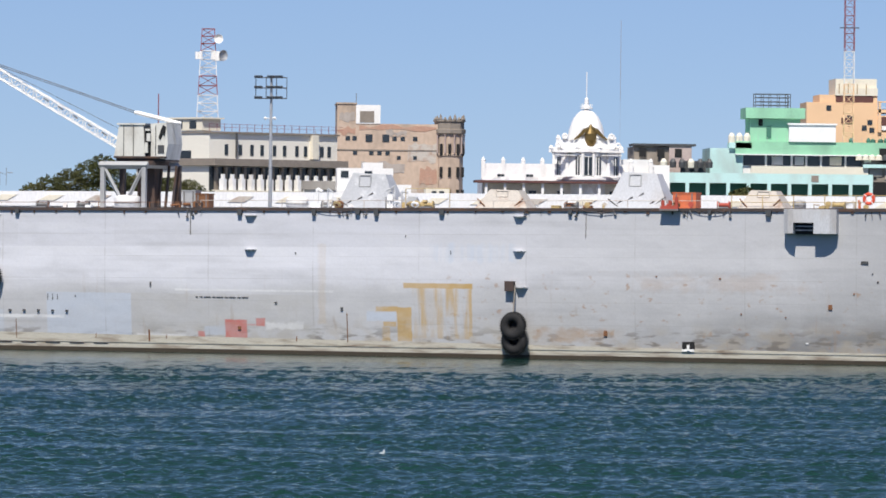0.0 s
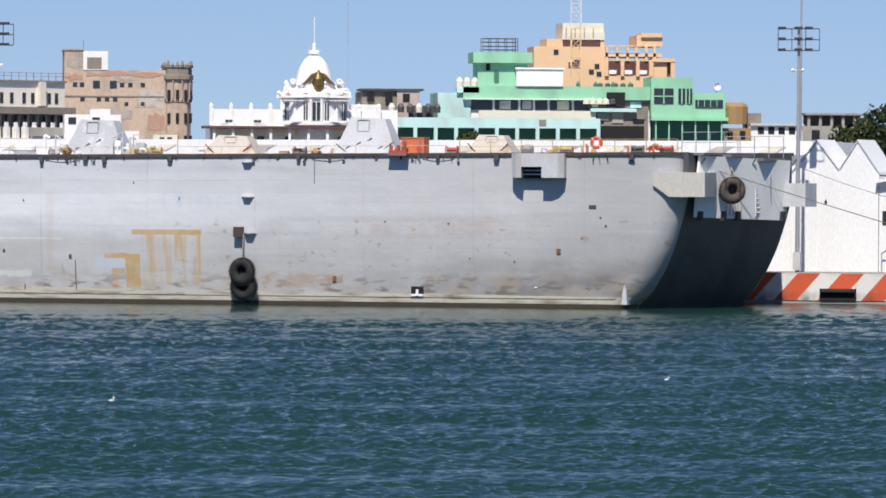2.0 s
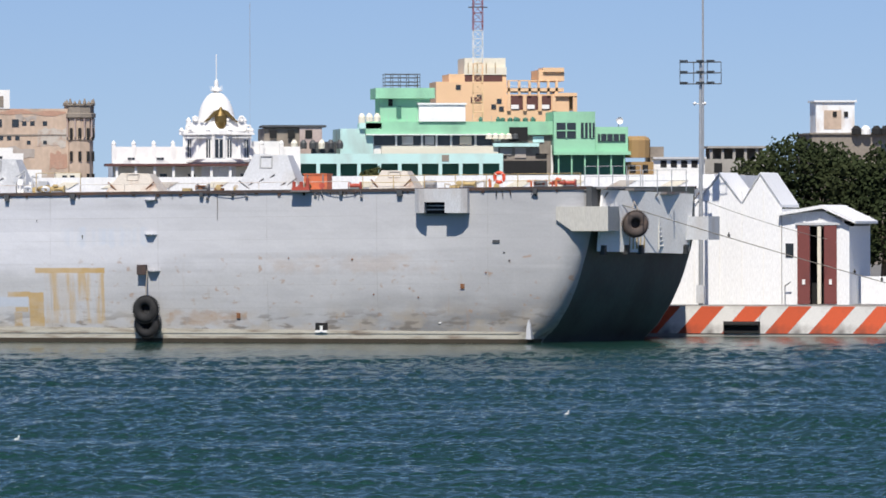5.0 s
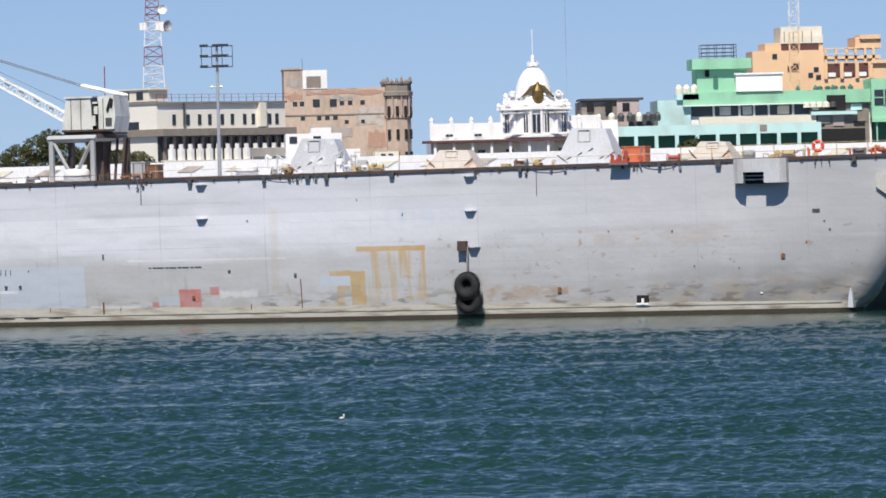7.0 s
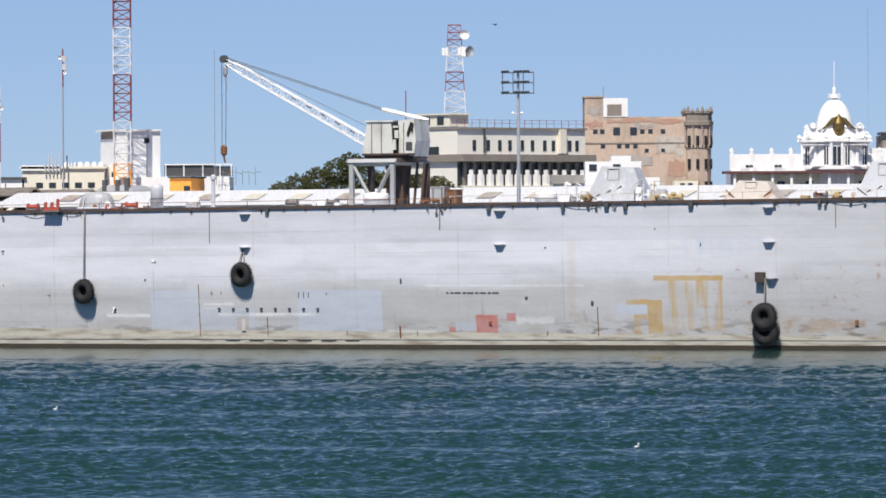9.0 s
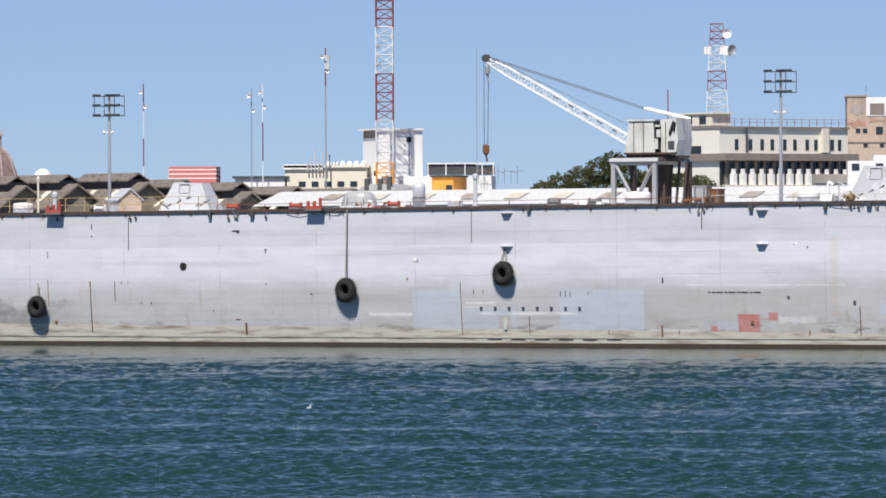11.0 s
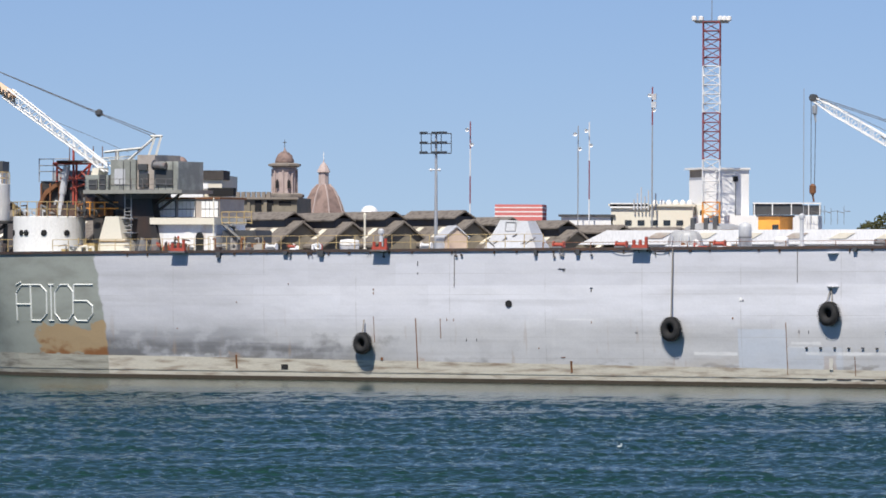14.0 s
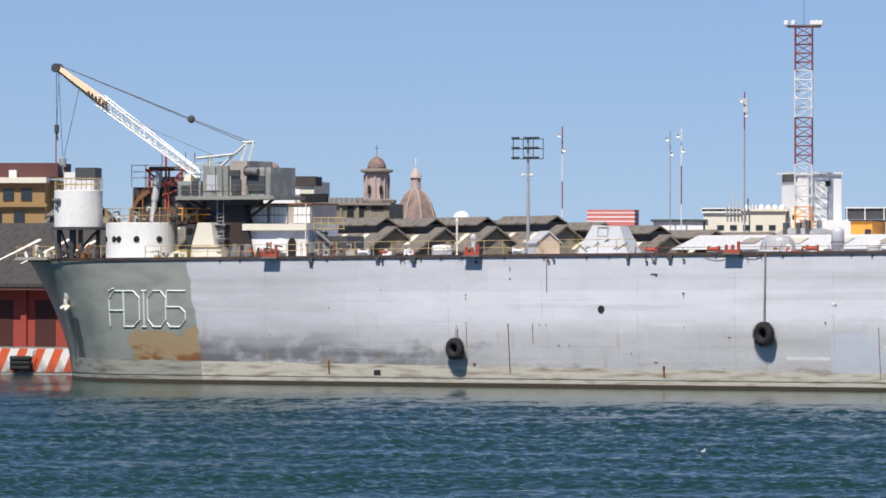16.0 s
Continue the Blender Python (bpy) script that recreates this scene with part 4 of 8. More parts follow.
# hawse pipe with the anchor and its stain
bm = B()
c = bow_point(18.6, 6.8)
lathe(bm, [(0.55, 0), (0.62, 0.15), (0.45, 0.35)], n=18)
bmesh.ops.rotate(bm, verts=bm.verts, matrix=Euler((radians(90), 0, radians(-50))).to_matrix())
bmesh.ops.translate(bm, verts=bm.verts, vec=c + Vector((-0.05, -0.05, 0.6)))
part("hawse_pipe", bm, "olive", dock)
bm = B()
for dx, dz, l in ((-0.5, -0.2, 0.9), (0.45, -0.2, 0.8), (0, 0.6, 1.0), (0.1, -0.7, 0.5)):
    beam(bm, c + Vector((0, -0.45, 0)), c + Vector((dx * l, -0.5, dz * l)), 0.2, 6)
part("anchor", bm, "cream", dock, "pale painted anchor in its pipe")
for q, w in ((17.2, 0.2), (17.9, 0.3), (18.6, 0.15)):
    bm = B()
    rows = [[bm.verts.new(bow_point(q + k, z)) for k in (-w, w)] for z in (1.2, 2, 3, 4, 5, 5.7)]
    for a, b in zip(rows, rows[1:]):
        bm.faces.new((a[0], a[1], b[1], b[0]))
    part("anchor_stain", bm, "grey_dark", dock)


# ---- rails and things on the deck edge ----
def railing(s0, s1, y, z, h=1.05, step=1.9, mat="yellow", label="thin yellow pipe railing along the deck edge", rails=2, sag=False):
    th = thing("deck_railing", label, "railing", on_dock(s0, y, z), "railings")
    n = max(1, round(abs(s1 - s0) / step))
    for i in range(n + 1):
        x = (s1 - s0) * i / n
        bm = B()
        beam(bm, (x, 0, 0.0078 * x), (x, 0, h + 0.0078 * x), 0.035, 5)
        part("post", bm, mat, th)
    for k in range(rails):
        bm = B()
        zz = h * (k + 1) / rails
        beam(bm, (0, 0, zz), (s1 - s0, 0, zz + 0.0078 * (s1 - s0)), 0.022, 4)
        part("rail", bm, mat, th)
    return th


railing(2.6, -14.0, 0.3, deck_z(2.6), 1.0, 2.3)
railing(-98.0, -128.5, 0.3, deck_z(-98), 1.15, 1.7)
railing(-36.0, -39.5, 0.3, deck_z(-36), 1.5, 3.4, rails=1)
railing(4.6, 9.0, 7.4, 10.95, 1.6, 1.1, "galv", "grey pipe railing on the stern platform")
railing(2.7, 6.9, 1.3, 11.3, 1.5, 1.0, "galv", "grey pipe railing on the stern platform")


def lump(name, label, category, s, y, mat, build, group=""):
    th = thing(name, label, category, on_dock(s, y, deck_z(s)), group)
    build(th, mat)
    return th


def hood(th, mat, w=4.95, top=(-0.2, 2.6), h=2.75):
    """A faceted steel hood with sloping ends, a framed hatch and clips."""
    bm = B()
    d = 2.6
    lo = [bm.verts.new(v) for v in ((-w / 2, 0, 0), (w / 2, 0, 0), (w / 2, d, 0), (-w / 2, d, 0))]
    x0, x1 = -w / 2 + w * 0.25, w / 2 - w * 0.22
    hi = [bm.verts.new(v) for v in ((x0, 0.55, h), (x1, 0.55, h * 0.96), (x1, d - 0.55, h * 0.96), (x0, d - 0.55, h))]
    bm.faces.new(hi)
    bm.faces.new(lo)
    for i in range(4):
        j = (i + 1) % 4
        bm.faces.new((lo[i], lo[j], hi[j], hi[i]))
    body = part("hood_shell", bm, mat, th)
    bm = B()
    for a, b in (((x0 + 0.55, 0.38, h * 0.62), (x0 + 0.55, 0.5, h * 0.93)), ((x0 + 1.45, 0.38, h * 0.62), (x0 + 1.45, 0.5, h * 0.93)), ((x0 + 0.55, 0.5, h * 0.93), (x0 + 1.45, 0.5, h * 0.93)), ((x0 + 0.55, 0.38, h * 0.62), (x0 + 1.45, 0.38, h * 0.62))):
        beam(bm, a, b, 0.08)
    part("hatch_frame", bm, "grey" if h > 2 else mat, th)
    for k in range(5 if h > 2 else 0):
        bm = B()
        x, z = -1.6 + k * 0.85, 0.35 + 0.3 * (k % 3)
        beam(bm, (x, 0.05 + z * 0.19, z), (x + 0.4, z * 0.19, z + 0.25), 0.05)
        part("clip", bm, "steel", th)
    for a, b in (((w * 0.25, 0.1, 0.2), (w * 0.4, 0.15, 0.75)), ((-w * 0.46, 0.1, 0.75), (-w * 0.3, 0.05, 0.15))):
        bm = B()
        beam(bm, a, b, 0.05)
        part("brace", bm, "grey_dark" if h > 2 else "rust", th)


def dome_hood(th, mat, w=3.5, h=1.35):
    bm = B()
    n, m = 14, 6
    rows = []
    for k in range(m + 1):
        a = math.pi / 2 * k / m
        f = math.cos(a) ** 0.7
        rows.append([bm.verts.new((w / 2 * (0.35 + 0.65 * f) * math.cos(2 * math.pi * i / n), 1.2 + 1.1 * (0.4 + 0.6 * f) * math.sin(2 * math.pi * i / n), h * math.sin(a))) for i in range(n)])
    for a, b in zip(rows, rows[1:]):
        for i in range(n):
            j = (i + 1) % n
            bm.faces.new((a[i], a[j], b[j], b[i]))
    bm.faces.new(rows[-1])
    part("shell", bm, mat, th)
    bm = B()
    for x in (-0.7, 0.1, 0.8):
        beam(bm, (x, -0.02, 0.1), (x * 0.9, 0.25, h * 0.75), 0.05)
    beam(bm, (-w * 0.4, 0.1, 0.12), (w * 0.4, 0.1, 0.12), 0.07)
    part("rib", bm, "grey_light", th)


G = "hoods on the deck edge"
lump("steel_hood", "faceted pale grey steel hood with a framed hatch", "hood", -21.6, 1.2, "grey_light", hood, G)
lump("steel_hood", "faceted pale grey steel hood, dented and chipped white", "hood", -43.0, 1.2, "chipped", lambda t, m: hood(t, m, 4.9, h=2.7), G)
lump("steel_hood", "faceted grey steel hood with a framed hatch", "hood", -101.4, 1.2, "grey_light", lambda t, m: hood(t, m, 4.6, h=2.3), G)
lump("rounded_hood", "low rounded cream steel cover, chipped", "hood", -11.9, 0.8, "hood_beige", lambda t, m: hood(t, m, 3.6, h=1.4), G)
lump("rounded_hood", "low faceted cream steel cover", "hood", -32.1, 0.8, "hood_beige", lambda t, m: hood(t, m, 4.2, h=1.45), G)
lump("rounded_hood", "low rounded grey steel cover", "hood", -86.4, 0.8, "grey", lambda t, m: dome_hood(t, m, 3.0, 1.35), G)


def tank(th, mat, r=0.5, h=1.3, lid=True):
    bm = B()
    lathe(bm, [(r, 0), (r, h * 0.85), (r * 0.9, h), (r * 0.2, h * 1.08)], n=18)
    part("shell", bm, mat, th, "", True)
    bm = B()
    lathe(bm, [(r * 1.06, h * 0.4), (r * 1.06, h * 0.46)], n=18)
    part("band", bm, "steel", th)


def crate(th, mat, w=1.6, d=1.4, h=1.2):
    bm = B()
    box(bm, -w / 2, w / 2, 0, d, 0, h)
    part("body", bm, mat, th)
    bm = B()
    box(bm, -w / 2 - 0.05, w / 2 + 0.05, -0.05, d + 0.05, h, h + 0.08)
    part("lid", bm, mat, th)
    for x in (-w / 3, w / 3):
        bm = B()
        box(bm, x - 0.05, x + 0.05, -0.06, -0.01, 0.1, h)
        part("strap", bm, "steel", th)


def pipe(th, mat, r=0.16, h=2.2):
    bm = B()
    lathe(bm, [(r, 0), (r, h), (r * 1.5, h), (r * 1.5, h + 0.25), (r * 0.5, h + 0.4)], n=12)
    part("stack", bm, mat, th)
    bm = B()
    lathe(bm, [(r * 1.8, 0), (r * 1.8, 0.1)], n=12)
    part("flange", bm, mat, th)


def winch(th, mat, w=0.85):
    bm = B()
    box(bm, -w / 2, w / 2, 0, 0.9, 0, 0.16)
    part("bed", bm, "steel", th)
    bm = B()
    beam(bm, (-w / 2, 0.45, 0.3), (w / 2, 0.45, 0.3), 0.15, 12)
    part("drum", bm, mat, th)
    for x in (-w / 2, w / 2):
        bm = B()
        beam(bm, (x - 0.05, 0.45, 0.3), (x + 0.05, 0.45, 0.3), 0.27, 14)
        part("flange", bm, mat, th)


lump("storage_tank", "pale grey cylindrical tank", "tank", -80.8, 1.0, "grey_light", lambda t, m: tank(t, m, 0.5, 1.8))
lump("storage_tank", "white low drum with a domed lid", "tank", -62.5, 1.4, "white", lambda t, m: tank(t, m, 1.0, 0.95))
lump("storage_tank", "white low drum with a domed lid", "tank", -48.6, 1.4, "white", lambda t, m: tank(t, m, 0.85, 0.8))
lump("storage_tank", "white low drum with a domed lid", "tank", -116.0, 1.4, "white", lambda t, m: tank(t, m, 0.8, 0.8))
lump("storage_tank", "small white lidded steel drum", "tank", -77.8, 1.2, "white", lambda t, m: tank(t, m, 0.55, 0.75))
lump("storage_tank", "squat grey steel ventilator pot", "tank", -9.0, 1.0, "grey", lambda t, m: tank(t, m, 0.5, 0.6))
lump("vent_pipe", "upright grey steel vent pipe", "pipe", -76.0, 1.0, "grey_light", pipe)
lump("vent_pipe", "short grey vent pipe", "pipe", -112.9, 1.0, "grey_light", lambda t, m: pipe(t, m, 0.16, 1.3))
lump("vent_pipe", "pale slim vent pipe", "pipe", -114.4, 1.0, "cream", lambda t, m: pipe(t, m, 0.08, 2.6))
lump("deck_locker", "grey steel deck locker", "locker", -57.3, 1.0, "grey", lambda t, m: crate(t, m, 1.1, 1.2, 1.3))
lump("deck_locker", "dark rusted steel locker", "locker", -56.2, 1.0, "rust", lambda t, m: crate(t, m, 1.0, 1.2, 1.05))


def gabled_hut(th, mat):
    bm = B()
    prism(bm, [(-0.95, 0), (0.95, 0), (0.95, 0.95), (0, 1.75), (-0.95, 0.95)], 0, 2.6)
    part("wall", bm, "brick_brown", th, "brown boarded gable")
    for sg in (-1, 1):
        bm = B()
        prism(bm, [(0, 1.78), (sg * 1.1, 0.85), (sg * 1.1, 0.95), (0, 1.9)], -0.15, 2.75)
        part("roof_slope", bm, mat, th)
    bm = B()
    box(bm, -1.0, -0.95, 0.1, 2.5, 0.05, 0.9)
    part("side_panel", bm, mat, th)
    th.matrix_basis = th.matrix_basis @ pose(0, 0, 0, 0, 0, 42)


lump("deck_hut", "small gabled deck hut with pale sheet roof", "hut", -106.2, 1.2, "grey_light", gabled_hut)


def clutter(s, y, z, width, height, count, mats, seed, label):
    """Deck gear: bent pipes, valves, coils and boxes set close together."""
    th = thing("deck_gear", label, "machinery", on_dock(s, y, z), "deck gear")
    g = random.Random(seed)
    for _ in range(count):
        x, d, h = g.uniform(-width / 2, width / 2), g.uniform(0, 1.0), height * g.uniform(0.3, 1.0)
        kind, mt = g.choice(("pipe", "pipe", "case", "coil", "valve")), g.choice(mats)
        bm = B()
        if kind == "pipe":
            r = g.uniform(0.05, 0.12)
            bend = x + g.uniform(-0.8, 0.8)
            beam(bm, (x, d, 0), (x, d, h), r, 6)
            beam(bm, (x, d, h), (bend, d, h * g.uniform(0.7, 1.05)), r, 6)
        elif kind == "case":
            w = g.uniform(0.15, 0.4)
            prism(bm, [(x - w, 0), (x + w, 0), (x + w, h * 0.5), (x + w * 0.7, h * 0.6), (x - w, h * 0.6)], d, d + 0.6)
        elif kind == "coil":
            torus(bm, 0.24, 0.1, 14, 7)
            bmesh.ops.rotate(bm, verts=bm.verts, matrix=Euler((radians(g.uniform(0, 90)), 0, 0)).to_matrix())
            bmesh.ops.translate(bm, verts=bm.verts, vec=(x, d, 0.3))
        else:
            beam(bm, (x, d, 0), (x, d, h * 0.6), 0.06, 6)
            beam(bm, (x, d - 0.04, h * 0.62), (x, d + 0.04, h * 0.62), 0.22, 10)
        part(kind, bm, mt, th)
    return th


DARKS = ("grey_dark", "gunwale", "steel", "rust")
for s, w, h, n, mats, seed, label in ((-131.6, 2.2, 1.2, 12, DARKS, 31, "tangle of dark winches and pipes by the fairlead"), (-141.0, 3.0, 1.1, 10, ("cream", "yellow", "grey", "steel"), 32, "cream and yellow pipes beside the tower"),
                                      (-126.0, 5.0, 1.3, 18, ("gunwale", "steel", "rust", "concrete"), 33, "rusty pipes and coils heaped by the stair"), (-84.0, 5.0, 0.45, 10, ("red", "rust", "white_rust"), 34, "low red valves and rusty coils"),
                                      (-45.5, 3.5, 0.6, 8, ("white_rust", "rust", "yellow"), 35, "low rusty valves by the hood"), (-39.5, 3.0, 1.0, 8, ("hood_beige", "yellow", "white_rust"), 36, "cream and yellow valves on the deck"),
                                      (-26.0, 4.0, 0.6, 8, ("yellow", "hood_beige", "rust"), 37, "low yellow valves and coils"), (-5.5, 5.0, 0.7, 9, ("orange_red", "hood_beige", "yellow"), 38, "orange and cream hose gear"),
                                      (0.0, 2.6, 0.8, 8, ("red", "orange_red", "steel"), 39, "red mooring gear at the stern corner"), (-66.5, 3.0, 0.5, 7, ("white_rust", "steel"), 40, "low white valves on the deck"), (-18.0, 3.4, 0.7, 8, ("red", "rust"), 41, "red rollers and coils by the container"),
                                      (-57.0, 2.4, 0.9, 6, ("rust", "gunwale"), 42, "dark rusted gear by the lockers"), (-119.5, 4.0, 0.7, 8, ("white_rust", "rust", "red"), 43, "low rusty gear along the rail"), (-40.4, 2.4, 1.9, 12, ("white", "chipped", "grey_light"), 44, "heap of white painted pipes beside the hood"), (-46.0, 1.8, 1.6, 7, ("white", "chipped"), 45, "white painted pipes beside the hood")):
    clutter(s, 0.5, deck_z(s), w, h, n, mats, seed, label)
railing(-15.0, -36.0, 0.2, deck_z(-15), 0.6, 3.3, "hood_beige", "low pale chain rail along the deck edge", 1)
railing(-39.5, -56.0, 0.2, deck_z(-39.5), 0.6, 3.3, "hood_beige", "low pale chain rail along the deck edge", 1)
railing(-56.0, -98.0, 0.2, deck_z(-56), 0.45, 4.2, "rust", "low rusted pipe rail along the deck edge", 1)
railing(-128.5, -143.5, 0.6, deck_z(-128.5), 1.0, 1.5)
lump("deck_locker", "orange red container by the fairlead", "locker", -17.9, 1.2, "orange_red", lambda t, m: crate(t, m, 1.8, 1.4, 1.15))
for s, m in ((-0.6, "red"), (1.6, "red"), (-38.0, "yellow"), (-14.8, "red"), (-26.6, "steel"), (-6.0, "yellow"), (-66.0, "steel"), (-91.5, "red"), (-123.0, "white"), (-46.0, "steel"), (-83.0, "red"), (-69.4, "steel"), (-97.0, "red"), (-108.8, "white")):
    lump("deck_winch", f"small {'rusty' if m == 'steel' else m} mooring winch on the deck edge", "winch", s, 0.6, m, winch, "mooring winches")
th = thing("life_ring", "orange life ring on the deck railing", "life ring", on_dock(-3.5, 0.15, deck_z(-3.5) + 0.75))
bm = B()
torus(bm, 0.35, 0.13, 20, 8)
part("ring", bm, material("life_ring_orange", (0.72, 0.08, 0.03, 1), rough=0.5), th, "", True)
for k in range(4):
    bm = B()
    a = math.pi / 4 + math.pi / 2 * k
    beam(bm, (0.22 * math.cos(a), -0.15, 0.22 * math.sin(a)), (0.5 * math.cos(a), -0.15, 0.5 * math.sin(a)), 0.03)
    part("band", bm, "white", th)


# ---- lattice girders, cranes ----
def girder(bm, p, q, w0, w1, n, r=0.06, up=Vector((0, 0, 1))):
    """A four-chord lattice from p to q, w0 wide at p and w1 at q."""
    p, q = Vector(p), Vector(q)
    d = (q - p).normalized()
    u = d.cross(up)
    u = u.normalized() if u.length > 1e-3 else Vector((1, 0, 0))
    v = u.cross(d)
    rings = []
    for i in range(n + 1):
        k = i / n
        w = w0 + (w1 - w0) * k
        c = p + (q - p) * k
        rings.append([c + (u * a + v * b) * w / 2 for a, b in ((-1, -1), (1, -1), (1, 1), (-1, 1))])
    for i, (a, b) in enumerate(zip(rings, rings[1:])):
        for j in range(4):
            l = (j + 1) % 4
            beam(bm, a[j], b[j], r)
            beam(bm, *((a[j], b[l]) if (i + j) % 2 else (a[l], b[j])), r * 0.6)
            beam(bm, b[j], b[l], r * 0.6)


def cable(th, pts, r=0.035, mat="cable", name="cable"):
    bm = B()
    for a, b in zip(pts, pts[1:]):
        beam(bm, a, b, r, 5)
    return part(name, bm, mat, th)


def hook_block(th, p, r=0.3, mat="steel"):
    bm = B()
    lathe(bm, [(0.05, 0.5), (r, 0.35), (r, -0.2), (0.06, -0.4)], p[0], p[1], 12)
    bmesh.ops.translate(bm, verts=bm.verts, vec=(0, 0, p[2]))
    beam(bm, (p[0], p[1], p[2] - 0.35), (p[0] + 0.1, p[1], p[2] - 0.9), 0.08)
    return part("hook_block", bm, mat, th)


# mid-ship crane on a braced frame
S0 = -61.5
cr = thing("deck_crane", "grey lattice-boom deck crane on a braced steel frame", "crane", on_dock(S0, 0, deck_z(S0)))
zt = 3.3
for i, (x, y) in enumerate(((-2.8, 0.8), (0.6, 0.8), (-2.6, 4.4), (2.0, 4.4))):
    bm = B()
    beam(bm, (x, y, 0), (x, y, zt), 0.24 if i < 2 else 0.3)
    part("leg", bm, "grey" if i < 2 else "gunwale", cr)
bm = B()
beam(bm, (-3.1, 0.8, zt), (0.9, 0.8, zt), 0.28)
beam(bm, (-2.6, 4.4, zt), (2.0, 4.4, zt), 0.28)
for x0, x1 in ((-2.8, -2.6), (0.6, 2.0)):
    beam(bm, (x0, 0.8, zt), (x1, 4.4, zt), 0.24)
part("top_frame", bm, "grey", cr)
for a, b in (((-2.7, 0.8, zt - 0.2), (-1.4, 0.8, 0.8)), ((0.5, 0.8, zt - 0.2), (-0.7, 0.8, 0.8))):
    bm = B()
    beam(bm, a, b, 0.16)
    part("brace", bm, "grey", cr)
bm = B()
lathe(bm, [(1.6, zt), (1.6, zt + 0.35), (1.5, zt + 0.35)], 0.3, 2.4, 24)
box(bm, -0.5, 0.9, 2.2, 3.6, 0.0, zt)
part("slew_ring", bm, "gunwale", cr)
zc = zt + 0.65
bm = B()
prism(bm, [(-2.0, zc), (0.55, zc), (0.4, zc + 2.45), (-1.6, zc + 2.45)], 1.0, 4.2)
cab = part("machinery_house", bm, "crane_pale", cr, "weathered grey machinery house")
bm = B()
prism(bm, [(1.0, zc), (2.2, zc - 0.2), (2.4, zc + 1.0), (2.25, zc + 2.65), (0.95, zc + 2.55)], 1.1, 4.2)
part("counterweight_house", bm, "crane_pale", cr, "weathered grey counterweight housing")
# solid black box paints the shade of the gap between both houses
bm = B()
box(bm, 0.5, 1.0, 1.06, 4.0, zc, zc + 2.2)
part("machinery_gap_shade", bm, "black", cr)
bm = B()
box(bm, -1.9, 2.2, 1.15, 4.1, zt + 0.3, zc - 0.02)
part("turntable", bm, "gunwale", cr, "dark turntable bed")
for x in (0.9, 1.5, 2.1):
    bm = B()
    beam(bm, (x, 3.0, 0), (x + 0.3, 3.0, zt), 0.12)
    part("back_strut", bm, "gunwale", cr)
bm = B()
box(bm, -1.75, 0.6, 0.9, 4.3, zc + 2.45, zc + 2.58)
part("house_roof", bm, "crane_pale", cr)
bm = B()
box(bm, 1.6, 2.1, 1.04, 1.1, zc + 0.3, zc + 0.9)
part("dark_panel", bm, "grey_dark", cr)
bm = B()
prism(bm, [(1.65, zc + 1.5), (1.8, zc + 1.3), (2.0, zc + 1.8), (2.15, zc + 1.6), (2.25, zc + 2.3), (2.0, zc + 2.45), (1.85, zc + 2.1)], 1.02, 1.12)
part("rusted_hole", bm, "black", cr)
for x in (-1.2, -0.4, 1.4):
    bm = B()
    box(bm, x - 0.025, x + 0.025, 0.96 if x < 1 else 1.06, 1.12, zc + 0.05, zc + 2.4)
    part("panel_seam", bm, "grey_dark", cr)
for x, z, w, h in ((0.6, 0.3, 0.25, 0.8), (0.75, 1.2, 0.3, 0.6), (0.62, 2.0, 0.4, 0.15)):
    bm = B()
    box(bm, x, x + w, 0.8, 0.95, zc + z, zc + z + h)
    part("gear_case", bm, "crane_pale", cr)
bm = B()
box(bm, -2.0, 2.3, 0.95, 1.15, zc - 0.12, zc + 0.04)
part("bed_edge", bm, "gunwale", cr)
for k in range(5):
    c = Vector((-1.9, 2.2, zc + 0.9)).lerp(Vector((-14.05, 2.2, 22.2 - deck_z(S0))), 0.12 + 0.1 * k)
    bm = B()
    beam(bm, c + Vector((0, -0.36, 0.2)), c + Vector((0.4, -0.36, -0.05)), 0.05, 4)
    part("boom_clip", bm, "grey_dark", cr)
foot, tip = Vector((-1.9, 2.2, zc + 0.9)), Vector((-14.05, 2.2, 22.2 - deck_z(S0)))
bm = B()
girder(bm, foot, foot + (tip - foot) * 0.85, 0.66, 0.62, 20, 0.045)
girder(bm, foot + (tip - foot) * 0.85, tip, 0.62, 0.3, 4, 0.045)
part("boom", bm, "white", cr, "white painted lattice boom")
bm = B()
beam(bm, tip + Vector((0, -0.25, 0.1)), tip + Vector((0, 0.25, 0.1)), 0.3, 12)
part("head_sheave", bm, "grey_dark", cr)
top = Vector((-0.8, 2.2, 18.2 - deck_z(S0)))
base = Vector((2.8, 2.2, 17.35 - deck_z(S0)))
bm = B()
beam(bm, top, base, 0.14)
beam(bm, top + Vector((0, 0.6, 0)), base + Vector((0, 0.6, 0)), 0.14)
part("back_mast", bm, "white", cr, "white painted back mast")
for dy, dz in ((-0.25, 0.1), (0, -0.05), (0.3, 0.05)):
    cable(cr, [top + Vector((0, dy, dz)), tip + Vector((0.3, dy, dz + 0.1))], 0.03)
cable(cr, [foot + Vector((0.4, 0, 1.0)), foot + (tip - foot) * 0.5 + Vector((0, 0, 0.75)), tip + Vector((0.5, 0, 0.1))], 0.02)
hk = Vector((tip.x - 0.05, 2.2, 15.1 - deck_z(S0)))
cable(cr, [tip + Vector((-0.2, 0, 0)), hk + Vector((-0.15, 0, 0.4))], 0.028)
cable(cr, [tip + Vector((0.2, 0, 0)), hk + Vector((0.15, 0, 0.4))], 0.028)
hook_block(cr, hk, 0.26, "rust")
